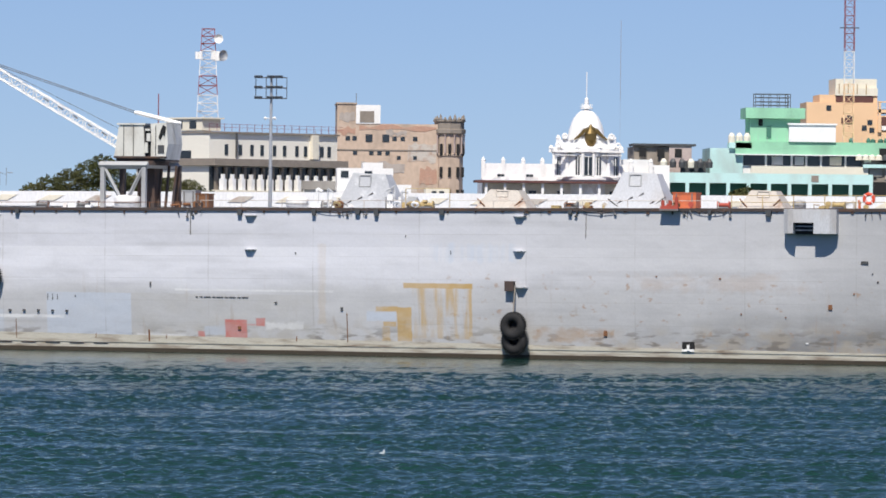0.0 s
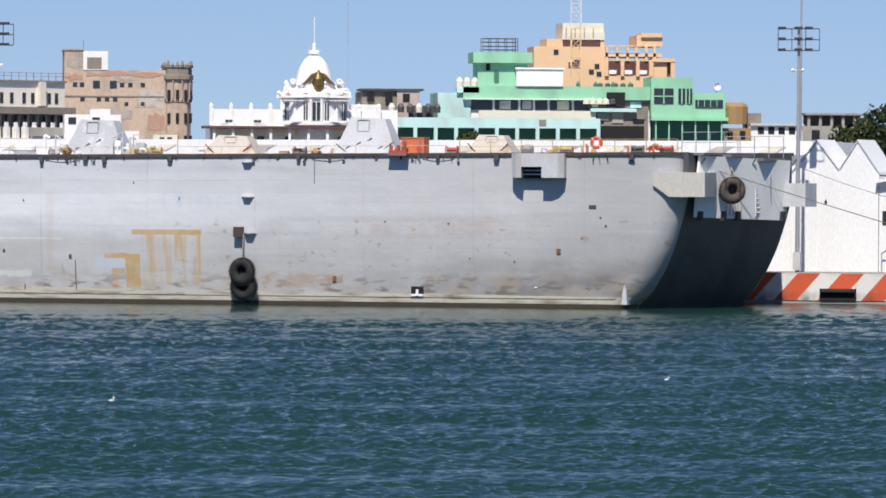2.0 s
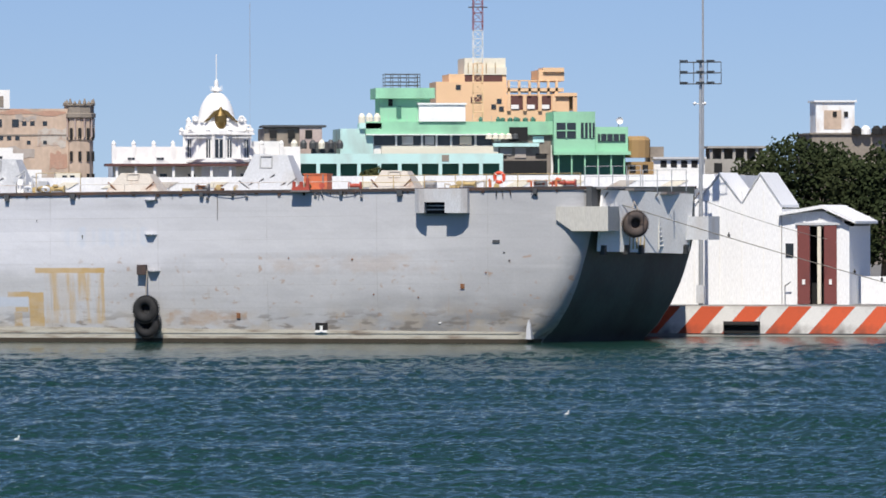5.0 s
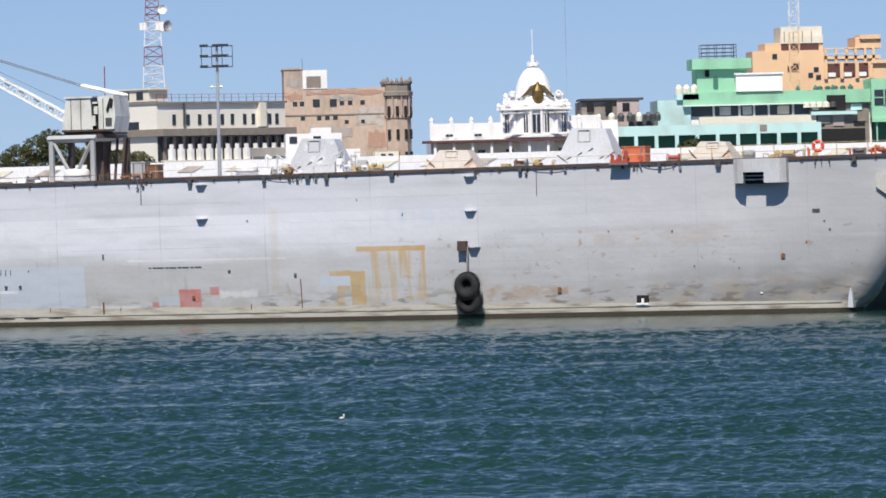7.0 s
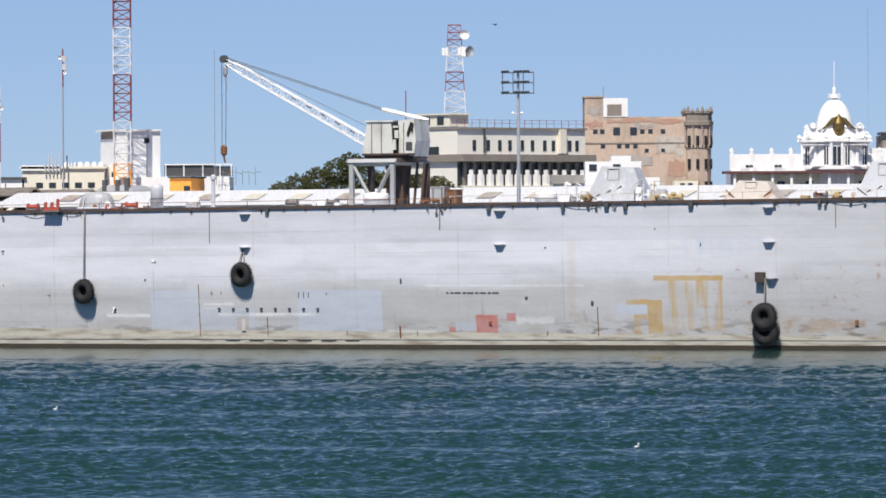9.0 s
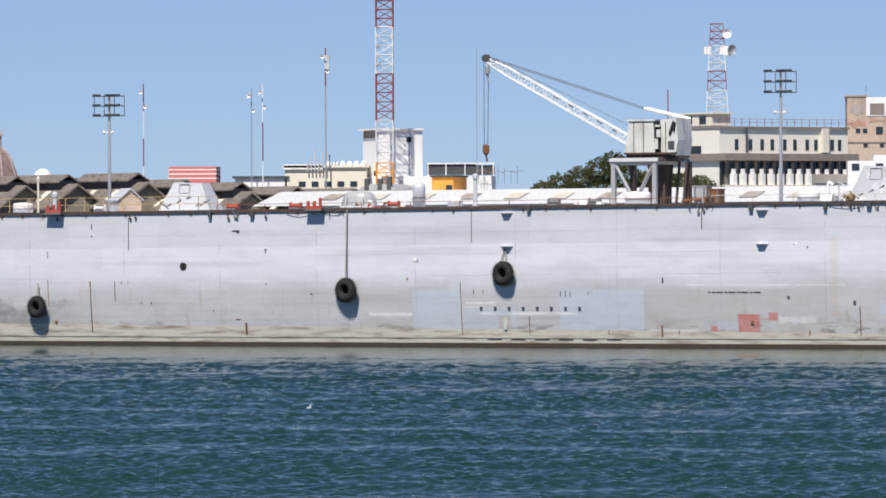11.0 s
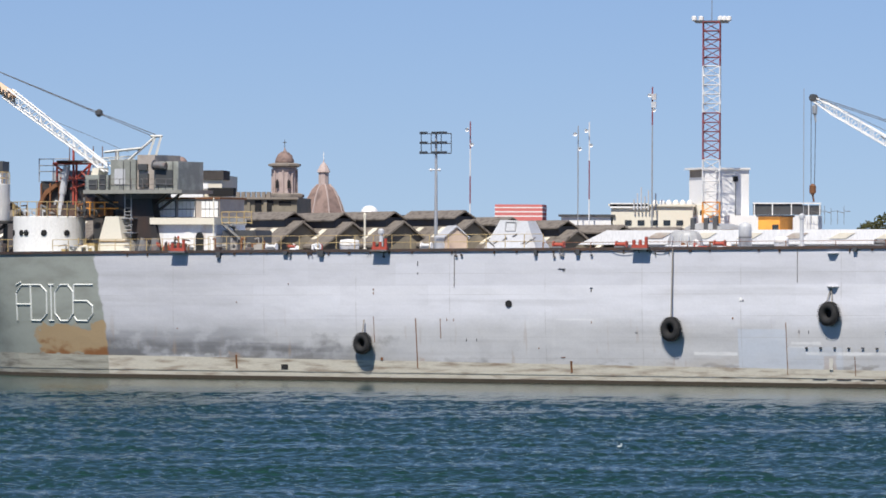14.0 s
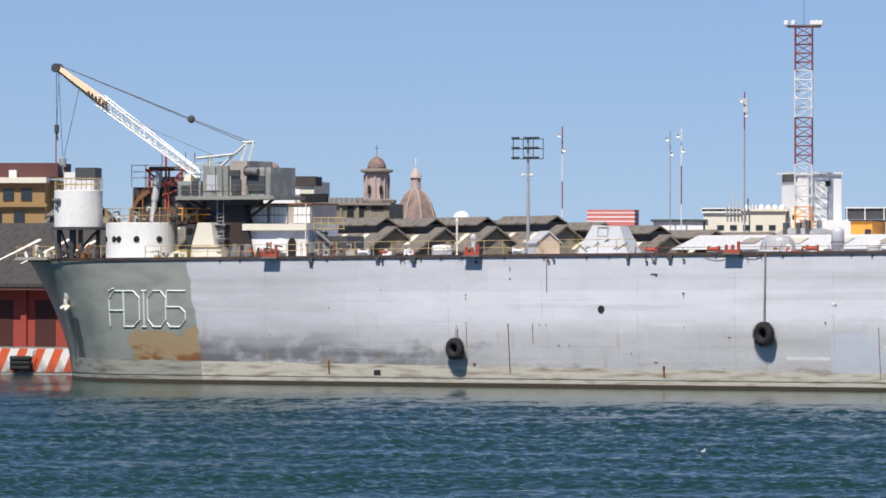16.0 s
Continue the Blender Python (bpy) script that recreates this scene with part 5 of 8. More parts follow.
hook_block(cr, (tip.x + 0.1, 2.2, tip.z - 0.9), 0.2, "galv")


# ---- bow: tank, deckhouses, crane ----
ZB = deck_z(-146)
th = thing("water_tank", "white round steel tank on dark legs at the bow", "tank", on_dock(-152.1, 4.0, ZB))
bm = B()
lathe(bm, [(2.05, 2.65), (2.05, 5.7), (1.9, 5.75)], n=40)
part("tank_shell", bm, "white", th, "white painted tank shell")
for x, y in ((-1.3, -1.0), (0.9, -1.1), (-1.2, 1.2), (1.2, 1.2), (0.2, -1.4)):
    bm = B()
    beam(bm, (x, y, 0), (x, y, 2.65), 0.2, 8)
    part("leg", bm, "grey_dark", th)
bm = B()
for a, b in (((-2.2, -1.0, 2.5), (-1.3, -1.0, 0.2)), ((-1.1, -1.1, 2.4), (-0.1, -1.1, 0.3)), ((1.2, 1.2, 2.4), (0.4, -1.3, 0.2))):
    beam(bm, a, b, 0.12)
part("brace", bm, "grey_dark", th)
bm = B()
beam(bm, (-1.3, -1.95, 4.9), (-0.5, -2.2, 4.9), 0.16, 6)
beam(bm, (-1.1, -2.0, 4.7), (-0.8, -2.1, 4.3), 0.09, 6)
part("light_bracket", bm, "steel", th)
bm = B()
lathe(bm, [(2.3, 2.4), (2.3, 2.62)], n=32)
part("tank_floor", bm, "grey_dark", th)
for i in range(14):
    a = 2 * math.pi * i / 14
    bm = B()
    beam(bm, (2.0 * math.cos(a), 2.0 * math.sin(a), 5.7), (2.0 * math.cos(a), 2.0 * math.sin(a), 6.75), 0.035, 5)
    part("rail_post", bm, "yellow", th)
for z in (6.25, 6.75):
    bm = B()
    for i in range(24):
        a, b = 2 * math.pi * i / 24, 2 * math.pi * (i + 1) / 24
        beam(bm, (2 * math.cos(a), 2 * math.sin(a), z), (2 * math.cos(b), 2 * math.sin(b), z), 0.025)
    part("rail", bm, "yellow", th)

th = thing("bow_deckhouse", "white curved deckhouse with round portholes", "deckhouse", on_dock(-146.4, 4.9, ZB))
bm = B()
lathe(bm, [(3.1, 0), (3.1, 2.95), (2.95, 3.0)], n=48, squash=0.9)
part("wall", bm, "white", th, "white curved wall with rust streaks")
for x in (-2.35, -1.15, -0.6, 1.05, 2.6):
    bm = B()
    y = -0.9 * math.sqrt(max(0.1, 3.1 ** 2 - x * x))
    lathe(bm, [(0.26, -0.05), (0.26, 0.06), (0.2, 0.08)], n=14)
    bmesh.ops.rotate(bm, verts=bm.verts, matrix=Euler((radians(90), 0, math.asin(max(-1, min(1, x / 3.1))))).to_matrix())
    bmesh.ops.translate(bm, verts=bm.verts, vec=(x, y, 1.6))
    part("porthole", bm, "black", th)
for i in range(12):
    a = math.pi + math.pi * i / 11
    bm = B()
    beam(bm, (3.15 * math.cos(a), 2.85 * math.sin(a), 3.0), (3.15 * math.cos(a), 2.85 * math.sin(a), 4.2), 0.035, 5)
    part("rail_post", bm, "yellow", th)
for z in (3.6, 4.2):
    bm = B()
    for i in range(20):
        a, b = math.pi + math.pi * i / 20, math.pi + math.pi * (i + 1) / 20
        beam(bm, (3.15 * math.cos(a), 2.85 * math.sin(a), z), (3.15 * math.cos(b), 2.85 * math.sin(b), z), 0.03)
    part("rail", bm, "yellow", th)

th = thing("bridge_house", "dark grey upper deckhouse with a red mast frame", "deckhouse", on_dock(-145.0, 6.0, ZB + 2.9))
bm = B()
box(bm, -2.9, 3.2, 0, 6, 0, 3.1)
part("wall", bm, "soot", th)
bm = B()
box(bm, 0.3, 4.6, -0.6, 5, 0.4, 2.9)
part("side_house", bm, "soot", th)
bm = B()
prism(bm, [(-3.0, 0.0), (-2.9, 1.2), (-2.2, 2.3), (-1.2, 2.9), (-0.2, 3.1), (-0.2, 2.9), (-1.1, 2.6), (-2.0, 2.0), (-2.6, 1.1), (-2.7, 0)], -0.5, -0.2)
part("arched_frame", bm, "rust", th, "rusty arched frame")
bm = B()
beam(bm, (0.1, -0.8, 4.3), (-0.3, -0.8, 2.0), 0.3, 10)
beam(bm, (-0.3, -0.8, 2.0), (-0.6, -0.8, 0.2), 0.22, 10)
part("loading_arm", bm, "grey_light", th, "pale grey jointed pipe")
for a, b in (((-0.9, -0.7, 4.6), (-0.9, -0.7, 3.0)), ((0.7, -0.7, 5.9), (0.7, -0.7, 0.3)), ((1.0, -0.7, 4.7), (1.0, -0.7, 0.3)), ((0.7, -0.7, 3.2), (-1.2, -0.7, 4.5)), ((0.9, -0.7, 3.2), (2.4, -0.7, 4.5)), ((2.4, -0.7, 4.6), (1.9, -0.7, 3.0)), ((-1.3, -0.7, 4.55), (2.6, -0.7, 4.55)), ((1.4, -0.7, 3.9), (2.3, -0.7, 3.1)), ((-0.6, -0.7, 3.3), (1.8, -0.7, 3.3)), ((0.4, -0.7, 2.4), (2.2, -0.7, 2.9))):
    bm = B()
    beam(bm, a, b, 0.1)
    part("mast_strut", bm, "red", th)
bm = B()
lathe(bm, [(2.0, 4.66), (2.0, 4.8)], 0.7, 0.4, 20)
part("mast_platform", bm, "gunwale", th)
for x in (-0.1, 2.2, 3.1, 4.4):
    bm = B()
    beam(bm, (x, 0, 3.0), (x, 0, 6.0 - 0.25 * (x > 4)), 0.04, 5)
    part("aerial", bm, "rust", th)
for x in (-2.9, -1.5, 0.0, 4.5):
    bm = B()
    beam(bm, (x, -0.3, 3.0), (x, -0.3, 5.0), 0.05, 5)
    part("rail_post", bm, "galv", th)
for z in (3.9, 4.4, 4.95):
    bm = B()
    beam(bm, (-2.9, -0.3, z), (0.0, -0.3, z), 0.04)
    part("rail", bm, "galv", th)
bm = B()
box(bm, -2.7, 0.2, 1.5, 3.5, 3.1, 4.0)
part("roof_box", bm, "grey", th)
for x in (4.0, 4.4, 5.4):
    bm = B()
    beam(bm, (x - 0.2, -3.2, 0.15), (x - 0.2, -3.2, 1.25), 0.06)
    part("gate_post", bm, "orange", th)
bm = B()
for z in (0.75, 1.25):
    beam(bm, (3.4, -3.2, z), (6.5, -3.2, z), 0.05)
part("gate_rail", bm, "orange", th, "orange pipe gate")

for x in (-2.6, -1.7, -0.8, 1.4, 2.3, 3.1):
    bm = B()
    beam(bm, (x, -0.45, 0.1), (x, -0.45, 2.9), 0.09)
    part("frame_rib", bm, "rust", th)
bm = B()
box(bm, -1.4, 1.6, -0.9, -0.1, 0.0, 1.1)
box(bm, 1.9, 3.0, -1.1, -0.1, 0.0, 1.7)
part("winch_gear", bm, "gunwale", th, "dark rusted winch gear")
th = thing("side_deckhouse", "dark grey deckhouse with an open doorway", "deckhouse", on_dock(-140.6, 5.0, ZB))
bm = B()
box(bm, -1.6, 2.0, 0, 4, 0, 2.85)
part("wall", bm, "soot", th)
bm = B()
prism(bm, [(-0.75, 0.1), (-0.15, 0.1), (-0.15, 1.6), (-0.3, 1.85), (-0.6, 1.85), (-0.75, 1.6)], -0.05, 0.02)
part("doorway", bm, "black", th)
bm = B()
box(bm, -1.5, -0.4, -1.8, -1.2, 0, 0.75)
part("yellow_box", bm, "yellow", th, "yellow painted steel box")
for x in (-1.7, -1.0, 0.4):
    bm = B()
    beam(bm, (x, -2.2, 0), (x, -2.2, 1.2), 0.05)
    part("rail_post", bm, "yellow", th)

th = thing("conical_tower", "cream tapered tower housing beside the crane", "deckhouse", on_dock(-138.0, 1.4, deck_z(-138)))
bm = B()
prism(bm, [(-1.6, 0), (1.4, 0), (1.3, 0.85), (0.7, 1.0), (0.35, 2.9), (-0.9, 2.9), (-1.5, 1.0)], 0, 2.4)
part("shell", bm, "cream", th)
bm = B()
box(bm, -1.5, 1.5, -0.1, 0.0, 0.82, 0.9)
part("edge", bm, "ochre", th)
for k in range(6):
    bm = B()
    beam(bm, (0.95 + 0.09 * k, -0.1, 0.5 + 0.42 * k), (1.55 + 0.05 * k, -0.1, 0.5 + 0.42 * k), 0.05)
    part("rung", bm, "steel", th)

SC = -136.6
cr = thing("bow_crane", "grey lattice-boom crane on a dark pedestal at the bow", "crane", on_dock(SC, 1.0, deck_z(SC)))
H0 = 15.05 - deck_z(SC)
bm = B()
prism(bm, [(-1.3, H0), (1.3, H0), (1.7, 2.6), (2.2, 0.2), (2.2, 0), (-0.2, 0), (-0.6, 2.6)], 1.6, 5.0)
part("pedestal", bm, "gate_green", cr, "dark grey riveted pedestal")
bm = B()
box(bm, -4.4, 5.0, 0.3, 5.6, H0 - 0.05, H0 + 0.25)
part("turntable", bm, "crane_grey", cr, "pale grey turntable deck")
bm = B()
lathe(bm, [(1.9, H0 - 0.45), (1.9, H0 - 0.05)], 0.2, 3, 24)
part("slew_ring", bm, "grey_dark", cr)
bm = B()
box(bm, -2.0, 0.4, 0.7, 5.2, H0 + 0.25, H0 + 2.75)
part("machinery_house", bm, "crane_peel", cr, "grey-green machinery house with peeling paint")
bm = B()
box(bm, 0.45, 2.1, 0.9, 5.2, H0 + 0.25, H0 + 3.15)
part("winch_house", bm, "crane_taupe", cr, "faded taupe winch house")
bm = B()
box(bm, 2.1, 4.4, 0.8, 5.0, H0 + 0.25, H0 + 2.6)
part("engine_house", bm, "crane_peel", cr, "grey engine housing with peeling paint")
for x0, x1, z0, z1 in ((0.7, 1.6, 0.5, 1.6), (2.3, 3.9, 0.6, 1.9), (0.6, 1.5, 1.9, 2.4), (-1.6, -0.6, 0.7, 2.0)):
    bm = B()
    box(bm, x0, x1, 0.66, 0.72 if x0 < 0 else 0.86, H0 + z0, H0 + z1)
    part("side_panel", bm, "grey_light" if x0 < 0 else "grey_dark", cr)
bm = B()
beam(bm, (2.3, 0.5, H0 + 2.3), (3.4, 0.5, H0 + 2.2), 0.3, 12)
beam(bm, (2.2, 0.5, H0 + 2.3), (2.3, 0.5, H0 + 2.3), 0.42, 12)
part("exhaust", bm, "steel", cr)
bm = B()
box(bm, -4.3, -2.1, 0.5, 3.0, H0 + 0.25, H0 + 1.5)
part("boom_foot_house", bm, "olive", cr)
bm = B()
prism(bm, [(-4.4, H0 + 0.3), (-3.5, H0 + 0.3), (-3.3, H0 + 2.1), (-3.9, H0 + 2.1)], 1.0, 2.6)
part("foot_shield", bm, "cream", cr, "cream boom-foot shield")
foot = Vector((-2.8, 1.6, 17.05 - deck_z(SC)))
tip = Vector((-16.75, 1.6, 26.2 - deck_z(SC)))
bm = B()
girder(bm, foot, foot + (tip - foot) * 0.7, 0.55, 0.85, 18, 0.065)
part("boom", bm, "white", cr, "white lattice boom")
bm = B()
beam(bm, foot + (tip - foot) * 0.66, tip, 0.5, 4, 0.28)
part("boom_head", bm, material("peach_boom_paint", (0.62, 0.42, 0.28, 1), (0.4, 0.25, 0.15, 1), 0.6), cr, "peach plated boom head")
bm = B()
for k in range(6):
    c = foot + (tip - foot) * (0.63 + 0.025 * k)
    beam(bm, c + Vector((0, -0.55, -0.2)), c + Vector((0, -0.55, 0.25)), 0.1)
part("boom_joint", bm, "grey_dark", cr)
bm = B()
beam(bm, tip + Vector((0, -0.4, 0)), tip + Vector((0, 0.4, 0)), 0.38, 14)
part("head_sheave", bm, "grey_dark", cr)
gt = Vector((1.8, 1.6, 19.75 - deck_z(SC)))
for a, b in (((-0.6, 1.2, H0 + 2.7), gt), ((2.05, 1.2, H0 + 3.1), gt + Vector((0.5, 0, 0))), ((1.3, 1.2, H0 + 3.0), gt + Vector((-0.1, 0, -0.1))), (gt + Vector((-0.5, 0, 0)), gt + Vector((0.6, 0, 0))), ((-2.9, 1.2, H0 + 3.4), (0.6, 1.2, H0 + 3.7)), ((-1.6, 1.2, H0 + 2.7), (-1.6, 1.2, H0 + 3.5))):
    bm = B()
    beam(bm, a, b, 0.11)
    part("gantry_strut", bm, "crane_pale", cr)
for k in range(9):
    x = -4.2 + k * 1.1
    bm = B()
    beam(bm, (x, 0.32, H0 + 0.25), (x, 0.32, H0 + 1.15), 0.03, 4)
    part("rail_post", bm, "steel", cr)
for z in (0.7, 1.15):
    bm = B()
    beam(bm, (-4.2, 0.32, H0 + z), (4.6, 0.32, H0 + z), 0.022, 4)
    part("rail", bm, "steel", cr)
for x, z in ((-0.75, 0.25), (-0.1, 0.25), (2.5, 0.25), (3.2, 0.25), (3.9, 0.25)):
    bm = B()
    box(bm, x - 0.03, x + 0.03, 0.64 if x < 0.4 else 0.75, 0.8, H0 + z, H0 + 2.6)
    part("panel_seam", bm, "grey_dark", cr)
bm = B()
for k in range(12):
    z = 0.3 + k * 0.3
    beam(bm, (-0.9, 1.2, z), (-0.3, 1.2, z), 0.03, 4)
for x in (-0.9, -0.3):
    beam(bm, (x, 1.2, 0), (x, 1.2, H0), 0.045, 4)
part("pedestal_ladder", bm, "galv", cr)
for z in (1.5, 2.7):
    bm = B()
    box(bm, -1.3, 0.1, 0.8, 1.6, z, z + 0.08)
    part("ladder_landing", bm, "galv", cr)
for a, b in (((-3.9, 1.4, H0), (-1.0, 2.0, H0 - 1.6)), ((4.4, 1.4, H0), (1.6, 2.0, H0 - 1.6)), ((3.2, 1.4, H0), (1.7, 2.0, H0 - 0.9))):
    bm = B()
    beam(bm, a, b, 0.12)
    part("turntable_brace", bm, "gate_green", cr)
for x, z, w, h in ((-3.9, 0.3, 0.8, 0.8), (-2.9, 0.3, 0.6, 1.2)):
    bm = B()
    box(bm, x, x + w, 0.36, 0.5, H0 + z, H0 + z + h)
    part("control_box", bm, "grey_dark", cr)
mid = Vector((-3.65, 1.6, 21.7 - deck_z(SC)))
for dz in (-0.1, 0.12):
    cable(cr, [gt + Vector((0, 0, dz)), mid + Vector((0, 0, dz * 0.5)), tip + Vector((0.3, 0, 0.2))], 0.035)
bm = B()
lathe(bm, [(0.1, -0.3), (0.32, -0.1), (0.3, 0.2), (0.1, 0.35)], 0, 0, 12)
bmesh.ops.translate(bm, verts=bm.verts, vec=mid)
part("bridle", bm, "grey_dark", cr)
cable(cr, [foot + Vector((2.0, 0, 1.4)), foot + (tip - foot) * 0.45 + Vector((1.2, 0, -0.1)), tip + Vector((0.6, 0, -0.5))], 0.02)
hk = Vector((tip.x - 0.05, 1.6, 21.0 - deck_z(SC)))
cable(cr, [tip + Vector((-0.1, 0, 0)), hk], 0.03)
cable(cr, [tip + Vector((0.2, 0, 0)), hk], 0.02)
hook_block(cr, hk, 0.2, "grey_dark")
hk = Vector((tip.x + 0.55, 1.6, 18.2 - deck_z(SC)))
cable(cr, [tip + Vector((0.1, 0, 0)), hk], 0.025)
cable(cr, [foot + (tip - foot) * 0.84, hk], 0.025)
hook_block(cr, hk, 0.3, "galv")

th = thing("aft_deckhouse", "white two-storey deckhouse with an arched doorway", "deckhouse", on_dock(-132.3, 3.0, deck_z(-132)))
bm = B()
box(bm, -2.8, 3.0, 0, 5, 0, 2.2)
part("wall", bm, "white_rust", th, "white rust-streaked lower wall")
bm = B()
prism(bm, [(1.1, 0.05), (1.85, 0.05), (1.85, 1.25), (1.65, 1.55), (1.3, 1.55), (1.1, 1.25)], -0.05, 0.03)
part("doorway", bm, "black", th)
bm = B()
prism(bm, [(0.0, 0.05), (0.75, 0.05), (0.75, 1.35), (0.55, 1.6), (0.2, 1.6), (0.0, 1.35)], -0.08, 0.0)
part("door", bm, "white", th, "white steel door")
bm = B()
box(bm, -3.0, 3.1, -0.5, 5, 2.2, 2.75)
part("balcony", bm, "cream", th, "rust-stained cream balcony band")
bm = B()
box(bm, -2.9, 2.9, 0.8, 5, 2.75, 4.3)
part("upper_wall", bm, "crane_taupe", th)
for x in (-2.2, -0.3, 1.9):
    bm = B()
    box(bm, x - 0.7, x + 0.95, 0.74, 0.8, 2.78, 4.18)
    frame_board = part("window", bm, "grey_dark", th, "white-paned window in a dark frame")
    for i in range(4):
        for k in range(2):
            bm = B()
            box(bm, x - 0.65 + i * 0.4, x - 0.3 + i * 0.4, 0.66, 0.74, 2.82 + k * 0.69, 3.44 + k * 0.69)
            part("sash", bm, "white", frame_board)
bm = B()
box(bm, -3.2, 3.0, 0.68, 5.2, 4.3, 4.45)
part("roof", bm, "rust", th)
bm = B()
beam(bm, (3.0, -0.4, 0), (3.0, -0.4, 4.4), 0.06)
part("downpipe", bm, "cream", th)
th = thing("gangway", "dark steel stair with yellow railings beside the deckhouse", "stair", on_dock(-128.8, 3.0, deck_z(-129)))
for k in range(6):
    bm = B()
    box(bm, 0.3 + 0.42 * k, 0.7 + 0.42 * k, 0, 1.2, 1.95 - 0.36 * k, 2.05 - 0.36 * k)
    part("tread", bm, "grey_dark", th)
for y in (0, 1.2):
    bm = B()
    beam(bm, (0.1, y, 2.2), (3.2, y, -0.1), 0.13)
    part("stringer", bm, "grey_dark", th)
for k in range(5):
    bm = B()
    beam(bm, (0.1 + 0.7 * k, -0.1, 2.2), (0.1 + 0.7 * k, -0.1, 3.2), 0.045)
    part("rail_post", bm, "yellow", th)
for z in (2.3, 2.75, 3.2):
    bm = B()
    beam(bm, (0.1, -0.1, z), (3.0, -0.1, z), 0.04)
    part("rail", bm, "yellow", th)
bm = B()
box(bm, 0.0, 3.1, 0.2, 3, 0, 1.7)
part("machinery", bm, "grey_dark", th, "dark deck machinery under the stair")
th = thing("deck_machinery", "jumble of dark winches and pumps on the deck", "machinery", on_dock(-135.3, 1.2, deck_z(-135)))
rng = random.Random(8)
for k in range(9):
    bm = B()
    x, z = rng.uniform(-0.9, 1.9), rng.uniform(0.2, 0.8)
    beam(bm, (x, rng.uniform(0, 0.6), 0.0), (x + rng.uniform(-0.3, 0.3), 0.4, z * 1.4), rng.uniform(0.15, 0.35), 8)
    part("pump", bm, rng.choice(("grey_dark", "steel", "red", "grey_dark")), th)
for s, y, z, w, h, n, mats, seed, label in ((-141.8, 3.4, ZB + 3.0, 4.5, 1.6, 14, DARKS, 51, "dark winches and pipes on the upper bow deck"), (-147.5, 4.6, ZB + 3.0, 3.6, 1.4, 10, ("grey", "steel", "gunwale", "grey_light"), 52, "grey winches and pipes on the deckhouse roof"),
                                            (-138.5, 2.6, ZB, 3.4, 2.2, 12, ("gunwale", "grey_dark", "steel"), 53, "dark pumps and pipes at the foot of the crane"), (-133.4, 2.0, ZB + 0.0, 2.4, 1.4, 10, ("gunwale", "rust", "red"), 54, "dark and red winch gear beside the deckhouse"),
                                            (-150.0, 2.0, ZB, 2.2, 1.6, 9, ("gunwale", "steel", "rust"), 55, "dark rusted gear under the tank"), (-155.0, 4.0, ZB, 3.4, 0.9, 9, ("yellow", "concrete", "steel"), 56, "yellow and grey mooring gear near the stem")):
    clutter(s, y, z, w, h, n, mats, seed, label)
th = thing("derrick_arm", "grey horizontal lattice arm above the machinery house", "crane arm", on_dock(-139.4, 3.0, ZB + 7.6))
bm = B()
girder(bm, (-2.6, 0, 0), (2.2, 0, 0.25), 0.3, 0.3, 9, 0.035)
part("arm", bm, "crane_pale", th)
for x in (-1.4, 1.6):
    bm = B()
    beam(bm, (x, 0, 0), (x, 0, -1.2), 0.05, 5)
    part("arm_post", bm, "crane_pale", th)
railing(-148.0, -158.0, 3.6, ZB - 0.05, 1.1, 1.6)
th = thing("bow_gear", "yellow and cream mooring gear at the stem", "machinery", on_dock(-155.6, 4.2, ZB - 0.1))
for k in range(7):
    bm = B()
    x = -2.0 + k * 0.7
    beam(bm, (x, rng.uniform(0, 1), 0), (x + rng.uniform(-0.4, 0.4), 0.5, rng.uniform(0.5, 1.3)), rng.uniform(0.08, 0.2), 6)
    part("stay", bm, rng.choice(("yellow", "cream", "white")), th)
bm = B()
prism(bm, [(-2.6, -0.05), (0.8, -0.05), (0.8, 0.2), (-2.2, 0.2)], -0.8, 5)
part("stem_platform", bm, "concrete", th)


# ---- quay ----
wall = B()
box(wall, -420, 400, 26.0, 27.2, -3, 2.06)
quay = structure("quay_wall", wall, "concrete", "concrete quay wall with orange and white hazard stripes", DOCK)
cap = B()
box(cap, -420, 400, 26.03, 27.6, 2.06, 2.16)
structure("quay_cap", cap, "concrete", "worn concrete quay coping", DOCK)
# slanted stripes, broad at the stern end and narrow at the bow end
for a, b, w0, w1, run in ((-6.05, 60.0, 1.8, 1.65, 1.9), (-182.0, -160.0, 0.95, 0.9, 1.0)):
    pair = []
    for w, mt in ((w0, "stripe_red"), (w1, "stripe_white")):
        bm = B()
        prism(bm, [(0, 0.0), (w, 0.0), (w + run, 2.1), (run, 2.1)], 25.94, 26.02)
        pair.append((part("stripe", bm, mt, quay), w))
    x, first = a, True
    while x < b:
        for like, w in pair:
            if first:
                like.matrix_basis = Matrix.Translation((x, 0, 0.02))
            else:
                shared("stripe", like, quay, Matrix.Translation((x, 0, 0.02)))
            x += w
        first = False
for x in (7.95, 21.5, 35.0):
    bm = B()
    box(bm, x, x + 2.9, 25.86, 25.935, 0.05, 0.95)
    part("fender_recess", bm, "black", quay)
    bm = B()
    beam(bm, (x + 0.1, 25.7, 0.75), (x + 2.8, 25.7, 0.75), 0.17, 8)
    part("fender_bar", bm, "rubber", quay)
th = thing("quay_fender", "black cylindrical rubber fenders hung on the striped quay", "fender", on_dock(-171.3, 25.4, 0.3))
